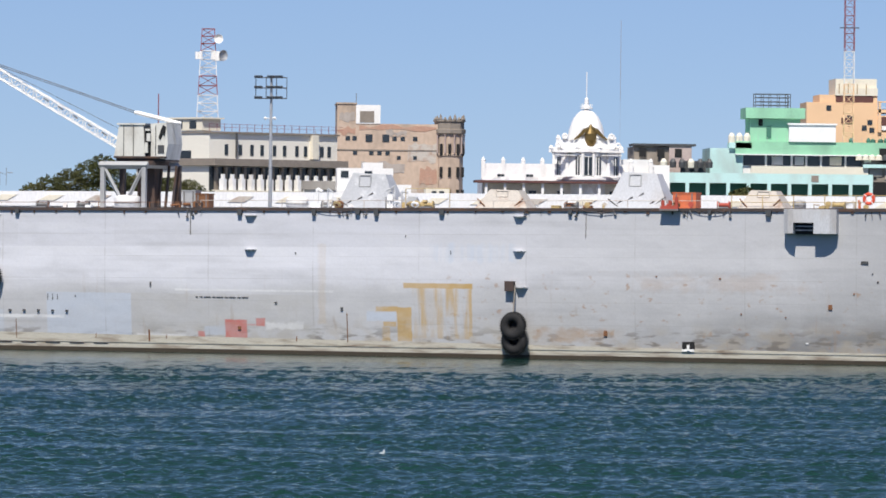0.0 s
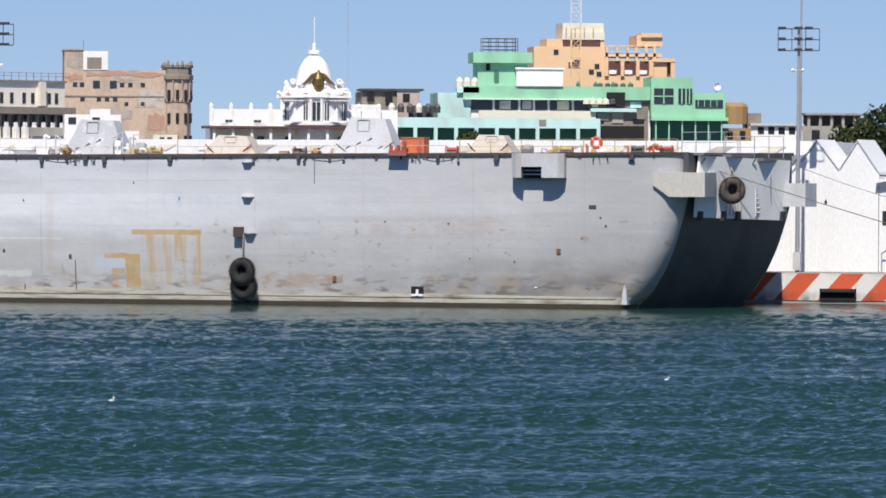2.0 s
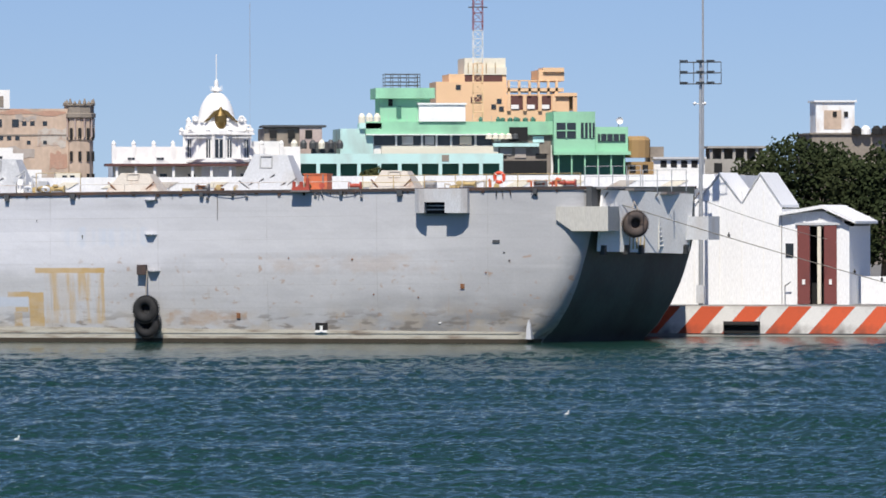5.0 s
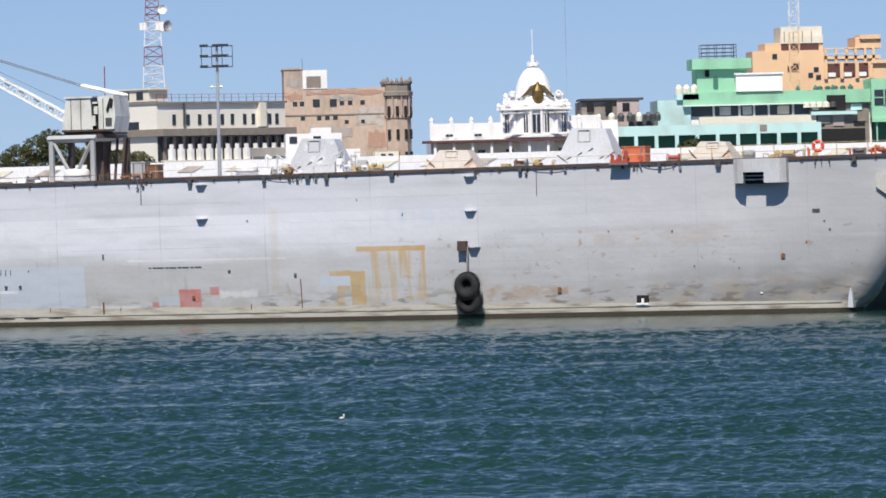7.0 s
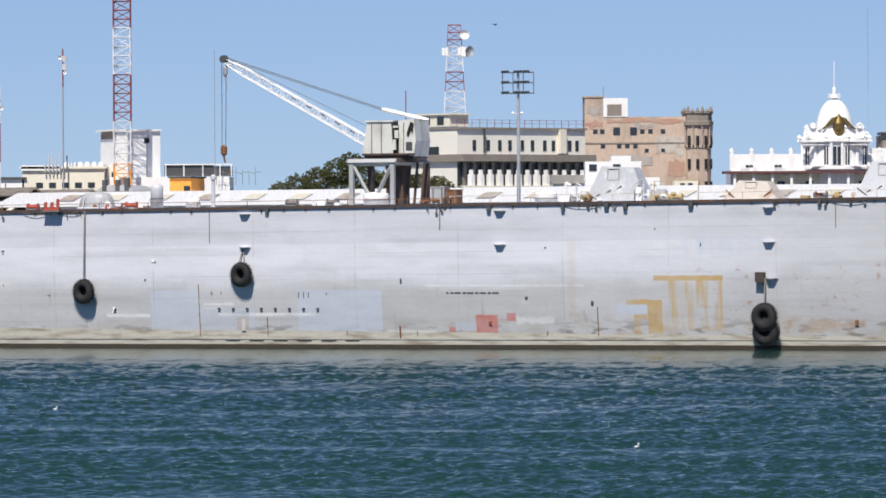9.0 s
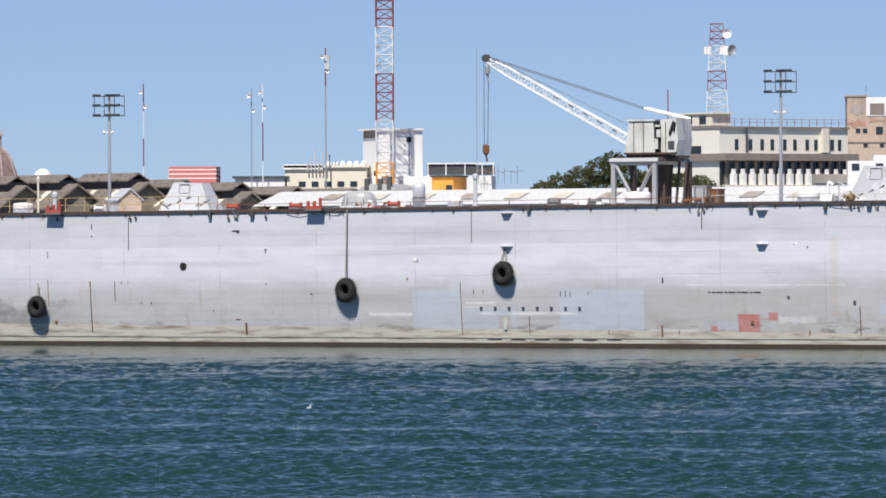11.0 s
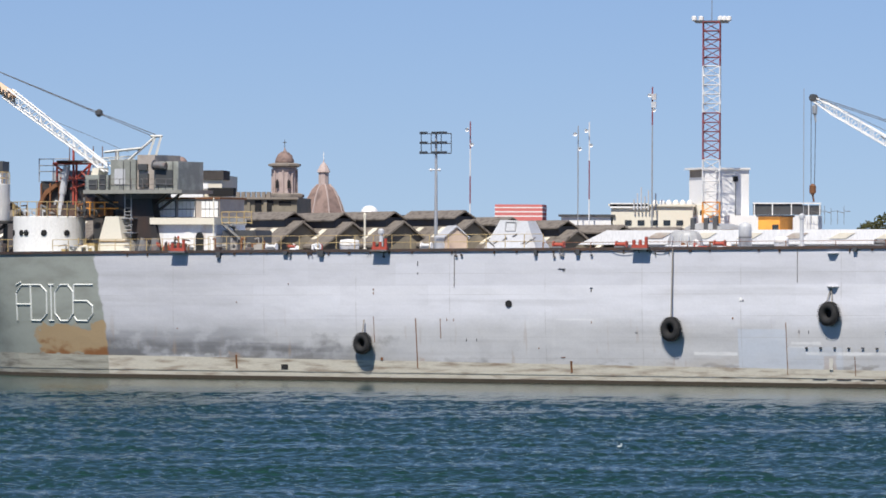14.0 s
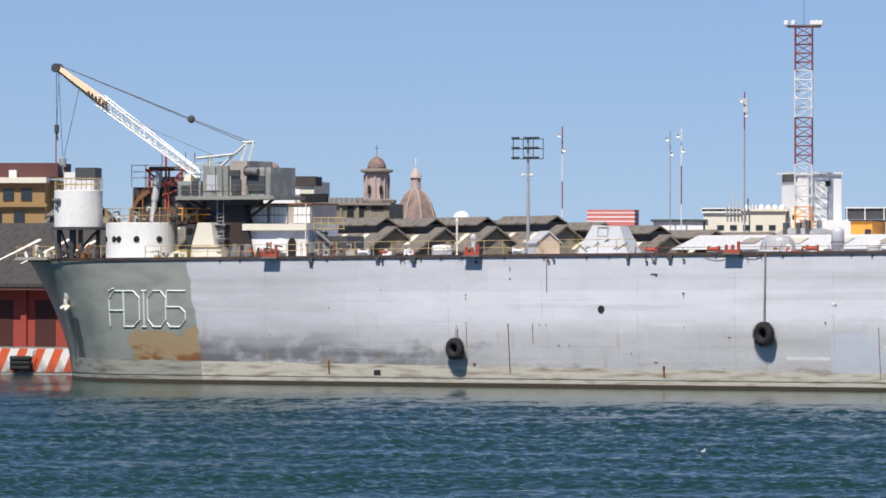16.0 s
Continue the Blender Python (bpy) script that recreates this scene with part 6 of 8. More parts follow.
for k in (0, 1, 2):
    bm = B()
    beam(bm, (-1.0, 0, 0.1 + k * 0.42), (1.05, 0, 0.1 + k * 0.42), 0.24, 10)
    part("roller", bm, "rubber", th)
bm = B()
beam(bm, (0.9, 0, 0), (1.5, 0, 1.7), 0.06)
part("chain", bm, "grey_dark", th)


def flood_mast(name, s, y, z0, z1, w, label, boxes=True):
    th = thing(name, label, "floodlight", on_dock(s, y, z0), "floodlight masts")
    h = z1 - z0
    bm = B()
    beam(bm, (0, 0, 0), (0, 0, h * 0.62), 0.2, 10, 0.15)
    beam(bm, (0, 0, h * 0.62), (0, 0, h), 0.14, 10, 0.1)
    part("pole", bm, "galv", th)
    bm = B()
    box(bm, -0.3, 0.3, -0.35, 0.3, 0.2, 1.6)
    part("switch_box", bm, "grey_light", th)
    zt, zl = h, h - 1.7
    bm = B()
    for z in (zl, (zt + zl) / 2, zt):
        beam(bm, (-w / 2, 0, z), (w / 2, 0, z), 0.045)
    for x in (-w / 2, -w / 6, w / 6, w / 2):
        beam(bm, (x, 0, zl), (x, 0, zt), 0.035)
    part("lamp_frame", bm, "grey_dark", th)
    for z in (zl, (zt + zl) / 2, zt):
        for x in (-w * 0.4, 0, w * 0.25):
            bm = B()
            box(bm, x - 0.28, x + 0.28, -0.35, 0.1, z - 0.05, z + 0.17)
            lamp = part("floodlight", bm, "grey_dark", th)
            bm = B()
            box(bm, x - 0.24, x + 0.24, -0.37, -0.352, z - 0.02, z + 0.12)
            part("lens", bm, "glass", lamp)
    bm = B()
    for x in (-0.45, 0.35):
        lathe(bm, [(0.02, h * 0.83 - 0.15), (0.16, h * 0.83), (0.02, h * 0.83 + 0.15)], x, -0.1, 10)
    beam(bm, (-0.45, 0, h * 0.83), (0.35, 0, h * 0.83), 0.04)
    part("camera_dome", bm, "white", th)
    return th


flood_mast("floodlight_mast", 5.3, 30, 2.1, 21.2, 3.3, "grey floodlight mast with three rows of lamps on the quay")
flood_mast("floodlight_mast", -61.3, 30, 2.1, 21.7, 2.7, "grey floodlight mast behind the dock")
flood_mast("floodlight_mast", -122.7, 30, 2.1, 20.5, 2.9, "grey floodlight mast behind the dock")

# white zigzag shed and its long roof
th = thing("quay_shed", "white corrugated shed with a zigzag gable on the quay", "shed", on_dock(0, 36, 2.1))
bm = B()
prism(bm, [(-12, 0), (10.55, 0), (10.55, 7.8), (8.84, 10.2), (7.36, 7.9), (5.55, 10.2), (3.5, 7.7), (-12, 7.7)], 0, 0.3)
part("front_wall", bm, "sheet_white", th)
for pts in ([(10.6, 7.7), (8.84, 10.28)], [(8.84, 10.28), (7.36, 7.95)], [(7.36, 7.95), (5.55, 10.28)], [(5.55, 10.28), (3.4, 7.6)]):
    bm = B()
    (x0, z0), (x1, z1) = pts
    prism(bm, [(x0, z0), (x1, z1), (x1, z1 + 0.22), (x0, z0 + 0.22)], -0.04, 7)
    part("roof_slope", bm, "sheet_white", th)
    bm = B()
    prism(bm, [(x0, z0 + 0.08), (x1, z1 + 0.08), (x1, z1 + 0.2), (x0, z0 + 0.2)], -0.1, -0.05)
    part("gable_trim", bm, "grey_light", th)
for x in (1.0, 3.5, 5.55, 7.36, 9.1, 10.5):
    bm = B()
    box(bm, x - 0.05, x + 0.05, -0.06, 0, 0, 7.7 if x < 4 or x > 10 else 9)
    part("wall_joint", bm, "white", th)
rng = random.Random(11)
bm = B()
x = -11.5
while x < 10.4:
    top = 7.6 if x < 3.5 or 7.1 < x < 7.7 else 7.7
    box(bm, x, x + 0.05, -0.025, 0.0, 0.02, top)
    x += 0.42
part("corrugation", bm, "sheet_white", th)
bm = B()
box(bm, 10.3, 10.55, 0.3, 7, 0, 7.6)
part("end_wall", bm, "sheet_white", th)
th = thing("long_warehouse", "long white warehouse behind the dock", "warehouse", on_dock(0, 42, 2.1))
bm = B()
box(bm, -110, 4.0, 0, 20, 0, 9.3)
part("wall", bm, "sheet_white", th)
bm = B()
prism(bm, [(-114.6, 8.9), (4.2, 9.3), (4.0, 10.4), (-60, 10.35), (-111.8, 10.15)], -0.6, 20)
part("roof", bm, "sheet_white", th)
for k in range(26):
    x = -108 + k * 4.3
    bm = B()
    prism(bm, [(x, 9.45), (x + 1.5, 9.45), (x + 2.4, 9.95), (x + 1.0, 9.95)], -0.66, -0.6)
    part("roof_patch", bm, "cream" if k % 3 else "hood_beige", th)
th = thing("gate_house", "small white gate house with tall red sliding doors", "building", on_dock(0, 36, 2.1))
bm = B()
prism(bm, [(10.6, 0), (12.8, 0), (12.8, 6.2), (14.05, 6.2), (14.05, 0), (16.0, 0), (16.0, 6.2), (13.9, 7.4), (10.6, 7.2)], 0, 0.3)
part("front_wall", bm, "sheet_white", th)
bm = B()
box(bm, 15.8, 16.0, 0.3, 9, 0, 6.2)
box(bm, 10.6, 16, 9, 9.2, 0, 7)
part("side_wall", bm, "sheet_white", th)
bm = B()
prism(bm, [(10.4, 7.3), (13.9, 7.9), (16.6, 6.6), (16.6, 6.4), (13.9, 7.62), (10.4, 7.05)], -0.6, 9.4)
part("roof", bm, "sheet_white", th)
for x0, x1 in ((11.85, 12.85), (14.0, 15.0)):
    bm = B()
    box(bm, x0, x1, -0.16, -0.06, 0.05, 6.3)
    d = part("sliding_door", bm, "door_red", th, "red painted sliding door leaf")
    bm = B()
    box(bm, (x0 + x1) / 2 - 0.1, (x0 + x1) / 2 + 0.12, -0.22, -0.16, 1.6, 2.0)
    part("handle", bm, "white", d)
bm = B()
box(bm, 11.7, 15.3, -0.2, -0.02, 6.3, 6.5)
part("door_track", bm, "grey_light", th)
# added black sheet, standing in for the unlit inside behind the doors
bm = B()
box(bm, 11.0, 15.8, 3.0, 3.2, 0, 6.6)
part("inside_shade_sheet", bm, "black", th)
bm = B()
box(bm, 13.45, 13.75, -0.12, -0.02, 0.05, 6.25)
part("door_edge", bm, "cream", th)
for x in (11.3, 12.4, 13.6, 14.6, 15.5):
    bm = B()
    box(bm, x - 0.07, x + 0.07, -0.08, 0, 6.5, 7.1)
    part("batten", bm, "white", th)
for x, z in ((11.2, 4.3),):
    bm = B()
    box(bm, x - 0.32, x + 0.32, -0.06, 0.02, z - 0.55, z + 0.55)
    w = part("window", bm, "glass", th)
bm = B()
box(bm, 16.2, 60, 40, 40.3, 2.1, 4.3)
structure("boundary_wall", bm, "sheet_white", "white boundary wall on the quay", DOCK)
bm = B()
beam(bm, (10.9, 35.6, 2.1), (10.9, 35.6, 3.6), 0.06)
beam(bm, (10.9, 35.6, 3.6), (11.4, 35.4, 3.9), 0.06)
th = thing("tap_stand", "pale standpipe beside the shed", "standpipe", Matrix.Identity(4))
part("pipe", bm, "galv", th)
th.matrix_basis = DOCK


def rope(name, label, a, b, sag, r=0.035):
    th = thing(name, label, "rope", DOCK, "mooring ropes")
    a, b = Vector(a), Vector(b)
    bm = B()
    pts = [a + (b - a) * (i / 24) - Vector((0, 0, sag * 4 * (i / 24) * (1 - i / 24))) for i in range(25)]
    for p, q in zip(pts, pts[1:]):
        beam(bm, p, q, r, 6)
    part("strand", bm, "rope", th)
    return pts


pts = rope("mooring_rope", "taut mooring rope from the stern corner to the quay", (3.6, 2.0, 10.5), (24.5, 26.6, 2.9), 0.15)
rope("mooring_rope", "thin mooring rope from the stern platform", (9.4, 10.4, 10.4), (14.5, 34.5, 7.3), 0.2, 0.02)
for k in (9, 18, 20, 22):
    th = thing("perched_bird", "small dark bird perched on the mooring rope", "bird", DOCK @ Matrix.Translation(pts[k]), "perched birds")
    bm = B()
    lathe(bm, [(0.02, 0.02), (0.1, 0.1), (0.11, 0.2), (0.05, 0.3)], n=8)
    part("body", bm, "plumage", th)
    bm = B()
    lathe(bm, [(0.02, 0.28), (0.06, 0.33), (0.02, 0.4)], n=8)
    part("head", bm, "plumage", th)


# ---- trees ----
def leaf_material(name, a, b):
    mt = material(name, a, b, 0.95, scale=0.3, amount=0.8, bump=0)
    mt.node_tree.nodes["Principled BSDF"].inputs["Specular IOR Level"].default_value = 0.1
    return mt


# crowns behind the sheds: their shadow side is put into the leaf colour
M["leaf_shade"] = leaf_material("shaded_dark_foliage", (0.026, 0.036, 0.015, 1), (0.05, 0.058, 0.026, 1))
M["leaf_olive"] = leaf_material("olive_foliage", (0.055, 0.062, 0.024, 1), (0.11, 0.10, 0.045, 1))


def tree(label, m, lobes, n, leaf, mat, seed, trunk=6.0):
    th = thing("tree", label, "tree", m, "trees")
    rng = random.Random(seed)
    bm = B()
    beam(bm, (0, 0, 0), (0.2, 0, trunk), 0.45, 9, 0.25)
    part("trunk", bm, "bark", th)
    for x, y, z, r in lobes:
        bm = B()
        beam(bm, (0.2, 0, trunk * 0.7), (x, y, z), 0.2, 6, 0.05)
        part("limb", bm, "bark", th)
    verts, faces = [], []
    total = sum(l[3] ** 2 for l in lobes)
    for x, y, z, r in lobes:
        for _ in range(int(n * r * r / total)):
            d = Vector((rng.gauss(0, 1), rng.gauss(0, 1), rng.gauss(0, 1))).normalized()
            rr = r * (0.45 + 0.62 * rng.random() ** 0.5) * (1 + 0.22 * noise.noise(d * 2.3 + Vector((x, y, z))))
            c = Vector((x, y, z)) + Vector((d.x * rr, d.y * rr * 0.9, d.z * rr * 0.85))
            if c.z < 0.5:
                continue
            u = Vector((rng.gauss(0, 1), rng.gauss(0, 1), rng.gauss(0, 1))).normalized()
            v = u.orthogonal().normalized()
            s = leaf * rng.uniform(0.6, 1.35)
            i = len(verts)
            verts += [c - u * s, c + v * s * 0.55, c + u * s, c - v * s * 0.55]
            faces.append((i, i + 1, i + 2, i + 3))
    me = bpy.data.meshes.new("crown")
    me.from_pydata(verts, [], faces)
    me.materials.append(M[mat])
    ob = new("crown", me)
    ob.parent = th
    tagged(ob, "", "", "", "stuff")
    return th


tree("big dark green tree behind the white sheds", on_dock(2.5, 90, 2.1), [(-4.5, 0, 9.5, 3.2), (-1.5, 0, 11.3, 3.3), (1.5, 1, 10.2, 3.6), (-6.8, 0, 7.0, 2.8), (-3, -2, 6.5, 3.6), (3.5, 0, 6.0, 3.8), (0.5, -2, 5, 3.8)], 17000, 0.23, "leaf_shade", 4)
tree("big dark green tree behind the white sheds", on_dock(9.5, 88, 2.1), [(-2.5, 0, 9.6, 3.0), (1.0, 0, 10.6, 3.2), (4.4, 0, 9.6, 3.6), (0, -1, 6.2, 3.8), (4.6, 0, 5.6, 3.8), (-3.5, 0, 5, 3.2)], 15000, 0.23, "leaf_shade", 5)
tree("big dark green tree behind the white wall", on_dock(17.5, 86, 2.1), [(-2.5, 0, 9.0, 3.2), (1.5, 0, 9.4, 3.4), (4.4, 0, 8.0, 3.6), (0, -1, 5.2, 3.8), (4.6, 0, 4.6, 3.8)], 13000, 0.23, "leaf_shade", 6)
CM = Matrix.Translation
tree("olive green tree behind the crane frame", CM((-11.2, 560, 2.1)), [(-4.4, 0, 10.6, 1.1), (-2.6, 0, 11.1, 1.4), (-0.6, 0, 11.7, 1.5), (1.3, 0, 12.5, 1.6), (2.8, 0, 13.2, 1.4), (4.0, 0, 11.8, 1.7), (1.8, 0, 10.6, 1.7), (-1.4, 0, 10.1, 1.6), (5.2, 0, 10.6, 1.6)], 9000, 0.15, "leaf_olive", 7, 8)
tree("olive green tree behind the crane frame", CM((-0.2, 560, 2.1)), [(-3.2, 0, 11.2, 1.5), (-1.4, 0, 11.0, 1.5), (0.2, 0, 10.7, 1.6), (1.8, 0, 10.0, 1.3), (-4.8, 0, 11.3, 1.4)], 5500, 0.15, "leaf_olive", 8, 8)


# ---- the city behind ----
def place(x, depth, turn=0.0):
    return Matrix.Translation((x, depth, 2.1)) @ pose(0, 0, 0, 0, 0, turn)


def block(th, name, x0, x1, z0, z1, mat, y0=0.0, d=12.0, label="", ledge=0.0, ledge_mat=None):
    """A wall block; heights over the water."""
    bm = B()
    box(bm, x0, x1, y0, y0 + d, z0 - 2.1, z1 - 2.1)
    ob = part(name, bm, mat, th, label)
    if ledge:
        bm = B()
        box(bm, x0 - ledge, x1 + ledge, y0 - ledge, y0 + d + ledge, z1 - 2.1, z1 - 2.1 + 0.25)
        part("cornice", bm, ledge_mat or mat, th)
    return ob


def openings(th, xs, z0, z1, w, y=0.0, mat="glass", name="window", frame=None):
    first = None
    for x in xs:
        if first is None:
            bm = B()
            box(bm, -w / 2, w / 2, -0.06, 0.05, 0, z1 - z0)
            first = part(name, bm, mat, th)
            first.matrix_basis = CM((x, y, z0 - 2.1))
        else:
            shared(name, first, th, CM((x, y, z0 - 2.1)))
    if frame:
        for x in xs:
            bm = B()
            box(bm, x - w / 2 - 0.15, x + w / 2 + 0.15, y - 0.16, y + 0.02, z0 - 2.1 - 0.15, z0 - 2.1)
            part("sill", bm, frame, th)


def bands(th, spec, build, name):
    for z0, z1, m in spec:
        bm = B()
        build(bm, z0, z1)
        part(name, bm, m, th)


def lattice_mast(label, x, depth, spec, w_of, r=0.06, step=1.0, category="mast"):
    th = thing("lattice_mast", label, category, Matrix.Translation((x, depth, 2.1)), "radio masts")
    lo = spec[-1][0]

    def build(bm, z0, z1):
        n = max(1, round((z1 - z0) / step))
        girder(bm, (0, 0, z0 - 2.1), (0, 0, z1 - 2.1), w_of(z0), w_of(z1), n, r, Vector((0, 1, 0)))
    bands(th, spec, build, "mast_section")
    return th


# red and white masts
RW = ("mast_red", "mast_white")
mb = lattice_mast("tall red and white lattice radio mast", -36.25, 650, [(32.3, 37.4, RW[0]), (26.9, 32.3, RW[1]), (21.5, 26.9, RW[0]), (16.6, 21.5, RW[1]), (2.1, 16.6, "orange")], lambda z: 1.95, 0.08, 1.1)
bm = B()
box(bm, -1.9, 1.9, -0.9, 0.9, 35.2, 35.45)
part("mast_platform", bm, "grey_dark", mb)
for x in (-2.0, -1.2, 1.0, 1.5, 2.0):
    bm = B()
    lathe(bm, [(0.05, 35.3), (0.3, 35.5), (0.3, 35.9), (0.05, 36.0)], x, -0.6, 10)
    part("antenna_drum", bm, "white", mb)
bm = B()
beam(bm, (0, 0, 35.3), (0, 0, 38.6), 0.06)
part("aerial", bm, "steel", mb)
ma = lattice_mast("red and white tapered lattice mast with dishes", 2.0, 610, [(28.6, 31.0, RW[0]), (25.9, 28.6, RW[1]), (23.8, 25.9, RW[0]), (21.2, 23.8, RW[1]), (2.1, 21.2, RW[0])], lambda z: 1.35 + max(0, (31 - z)) * 0.1, 0.06, 0.9)


def dish(th, x, y, z, r, mat="white", turn=0):
    bm = B()
    lathe(bm, [(0.1, 0), (r * 0.6, -0.08), (r, -0.32), (r, -0.4), (r * 0.5, -0.2)], n=18)
    bmesh.ops.rotate(bm, verts=bm.verts, matrix=Euler((radians(-90), 0, radians(turn))).to_matrix())
    bmesh.ops.translate(bm, verts=bm.verts, vec=(x, y, z - 2.1))
    return part("dish", bm, mat, th)


dish(ma, 1.1, -0.9, 29.9, 0.5)
dish(ma, 1.4, -0.9, 28.1, 0.6, "galv", 40)
bm = B()
lathe(bm, [(0.6, 25.45), (0.6, 26.45)], 1.2, -0.5, 14)
part("drum_antenna", bm, "white", ma)
for x in (-1.2, -0.8, 0.5):
    bm = B()
    lathe(bm, [(0.2, 25.6), (0.2, 26.4)], x, -0.7, 8)
    part("panel_antenna", bm, "white", ma)
mr = lattice_mast("slim red and white lattice mast on a roof", 94.75, 806, [(36.0, 47.5, RW[0]), (31.3, 36.0, RW[1]), (22.9, 31.3, "peach")], lambda z: 1.35, 0.06, 1.3)
bm = B()
box(bm, -1.4, 1.4, -0.1, 0.1, 37.2, 37.35)
part("crossbar", bm, "grey_dark", mr)
for label, x, depth, lo, hi, segs, r in (("thin red and white guyed mast", -64.25, 650, 10, 25.9, 5, 0.11), ("thin grey mast with a small dish", -51.7, 650, 8, 25.4, 1, 0.10), ("thin red and white mast", -50.4, 650, 8, 25.8, 4, 0.11), ("red and white mast with antenna panels", -43.1, 650, 8, 29.9, 5, 0.13),
                                        ("thin pale grey radio mast", -25.6, 650, 8, 29.7, 1, 0.06), ("thin red painted radio mast", -3.55, 655, 8, 25.0, 1, 0.1), ("thin white roof-top aerial pole", 14.4, 640, 8, 20.6, 1, 0.06), ("thin red and grey mast", -122.0, 640, 8, 25.6, 3, 0.1), ("tall pale mast behind the floodlight", 82.3, 520, 2.1, 48, 1, 0.13), ("far thin pale mast lost in haze", 99.7, 1300, 40.5, 59, 1, 0.09)):
    th = thing("radio_mast", label, "mast", place(x, depth), "radio masts")
    for i in range(segs):
        z0, z1 = lo + (hi - lo) * i / segs, lo + (hi - lo) * (i + 1) / segs
        bm = B()
        beam(bm, (0, 0, (z0 - 2.1) if i or lo > 20 else 0), (0, 0, z1 - 2.1), r * 0.75, 6)
        part("mast_section", bm, ("galv", "galv", "galv", "galv", "mast_red")[i] if "panels" in label else "galv" if segs == 1 and "red" not in label else RW[i % 2] if segs > 1 else "mast_red", th)
    if lo > 20:
        bm = B()
        beam(bm, (0, 0, 0), (0, 0, lo - 2.1), r * 0.3, 6)
        part("mast_foot", bm, "galv", th)
    if segs > 3 or "dish" in label:
        for k in range(2):
            dish(th, (-0.3, 0.25)[k], -0.3, hi - 1.0 - k * 1.7, 0.22)
    if "panels" in label:
        bm = B()
        for z in (27.5, 28.4):
            box(bm, -0.1, 0.45, -0.3, 0.3, z - 2.1, z - 1.4)
        part("antenna_panel", bm, "grey_light", th)

# white stair tower building with low wings
th = thing("white_tower_block", "white square stair tower above a low white building", "building", place(-37.3, 656, 22))
bm = B()
box(bm, 0, 5.4, 0, 5.8, 0, 18.4)
part("wall", bm, "white", th, "plain white rendered wall")
bm = B()
box(bm, -0.5, 5.5, -0.3, 6.1, 18.4, 18.6)
part("roof", bm, "white", th)
bm = B()
box(bm, -0.07, 0, 0.4, 5.4, 17.5, 18.4)
part("dark_panel", bm, "plaster_grey", th)
bm = B()
box(bm, 3.4, 4.0, -0.1, 0, 17.0, 17.6)
part("sign_board", bm, "black", th, "black square sign board")
bm = B()
beam(bm, (3.7, -0.1, 17.0), (3.7, -0.1, 4), 0.04)
part("conduit", bm, "grey_dark", th)
bm = B()
box(bm, -1.4, 0.6, -0.8, 3.4, 9.0, 14.2)
part("lift_housing", bm, "cream", th, "cream rendered lift housing")
bm = B()
box(bm, -0.9, -0.5, -0.86, -0.8, 13.0, 13.6)
part("window", bm, "glass", th)
th = thing("low_office", "long low cream building with roof plant", "building", place(0, 652))
block(th, "wall", -48.0, -38.5, 2.1, 16.1, "cream", ledge=0.3)
block(th, "wall", -53.8, -47.8, 2.1, 14.9, "white", ledge=0.3, ledge_mat="grey_dark")
block(th, "wall", -39, -24.0, 2.1, 15.1, "white", y0=1)
block(th, "roof_screen", -31.6, -26.0, 15.2, 16.5, "grey_dark", y0=1.5, d=3)
block(th, "roof_screen", -26.0, -23.8, 15.2, 16.3, "grey_dark", y0=1.5, d=3)
for x in (-31.5, -29.4, -27.2, -25.2, -23.9):
    block(th, "screen_post", x, x + 0.12, 15.1, 16.45, "white", y0=1.3, d=0.2)
block(th, "screen_rail", -31.6, -23.7, 16.45, 16.6, "white", y0=1.3, d=0.2)
block(th, "upper_wall", -42.4, -38.8, 14.9, 16.6, "grey_light", y0=3, d=5)
block(th, "parapet", -48.1, -43.6, 15.9, 16.5, "white", y0=-0.3, d=0.4)
openings(th, [-46 + 1.5 * k for k in range(5)], 13.9, 14.5, 0.8)
for k in range(7):
    bm = B()
    x = -45.3 + k * 0.42
    beam(bm, (x, -0.5, 13.6), (x, -0.5, 14.8 + (k * 37 % 5) * 0.35), 0.09, 6)
    part("aerial", bm, "grey_light", th)
for k in range(6):
    bm = B()
    lathe(bm, [(0.3, 14.0), (0.3, 14.6), (0.1, 14.8)], -43.0 + k * 0.8, 2, 10)
    part("roof_tank", bm, "white", th)
for k in range(7):
    bm = B()
    x = -25.5 + k * 0.75
    beam(bm, (x, 0, 12), (x, 0, 14.1 - 0.25 * (k % 3)), 0.04)
    beam(bm, (x, 0, 13.5), (x + 0.75, 0, 13.5 - 0.2 * (k % 2)), 0.03)
    part("scaffold_pole", bm, "steel", th)
th = thing("site_hut", "orange site hut above the warehouse roof", "hut", on_dock(-104.4, 60, 2.1))
bm = B()
box(bm, -1.2, 0.9, 0, 3, 0, 11.5)
part("wall", bm, "orange", th)
bm = B()
box(bm, -1.3, 1.0, -0.2, 3.2, 11.5, 11.65)
part("roof", bm, "roof", th)
bm = B()
box(bm, 0.2, 0.8, -0.05, 0, 9.9, 10.8)
part("window", bm, "glass", th)
th = thing("curved_roof_shed", "grey-green shed with a curved sheet roof", "shed", on_dock(-111.0, 60, 2.1))
bm = B()
prism(bm, [(-2.1, 0), (2.1, 0)] + [(2.1 * math.cos(math.pi * k / 10), 10.0 + 0.95 * math.sin(math.pi * k / 10)) for k in range(11)], 0, 5)
part("shell", bm, "grey", th)
for x in (-1.0, 0.3, 1.2):
    bm = B()
    box(bm, x - 0.2, x + 0.2, -0.1, 0.3, 10.2, 11.4 + 0.2 * (x > 1))
    part("roof_vent", bm, "grey_dark", th)
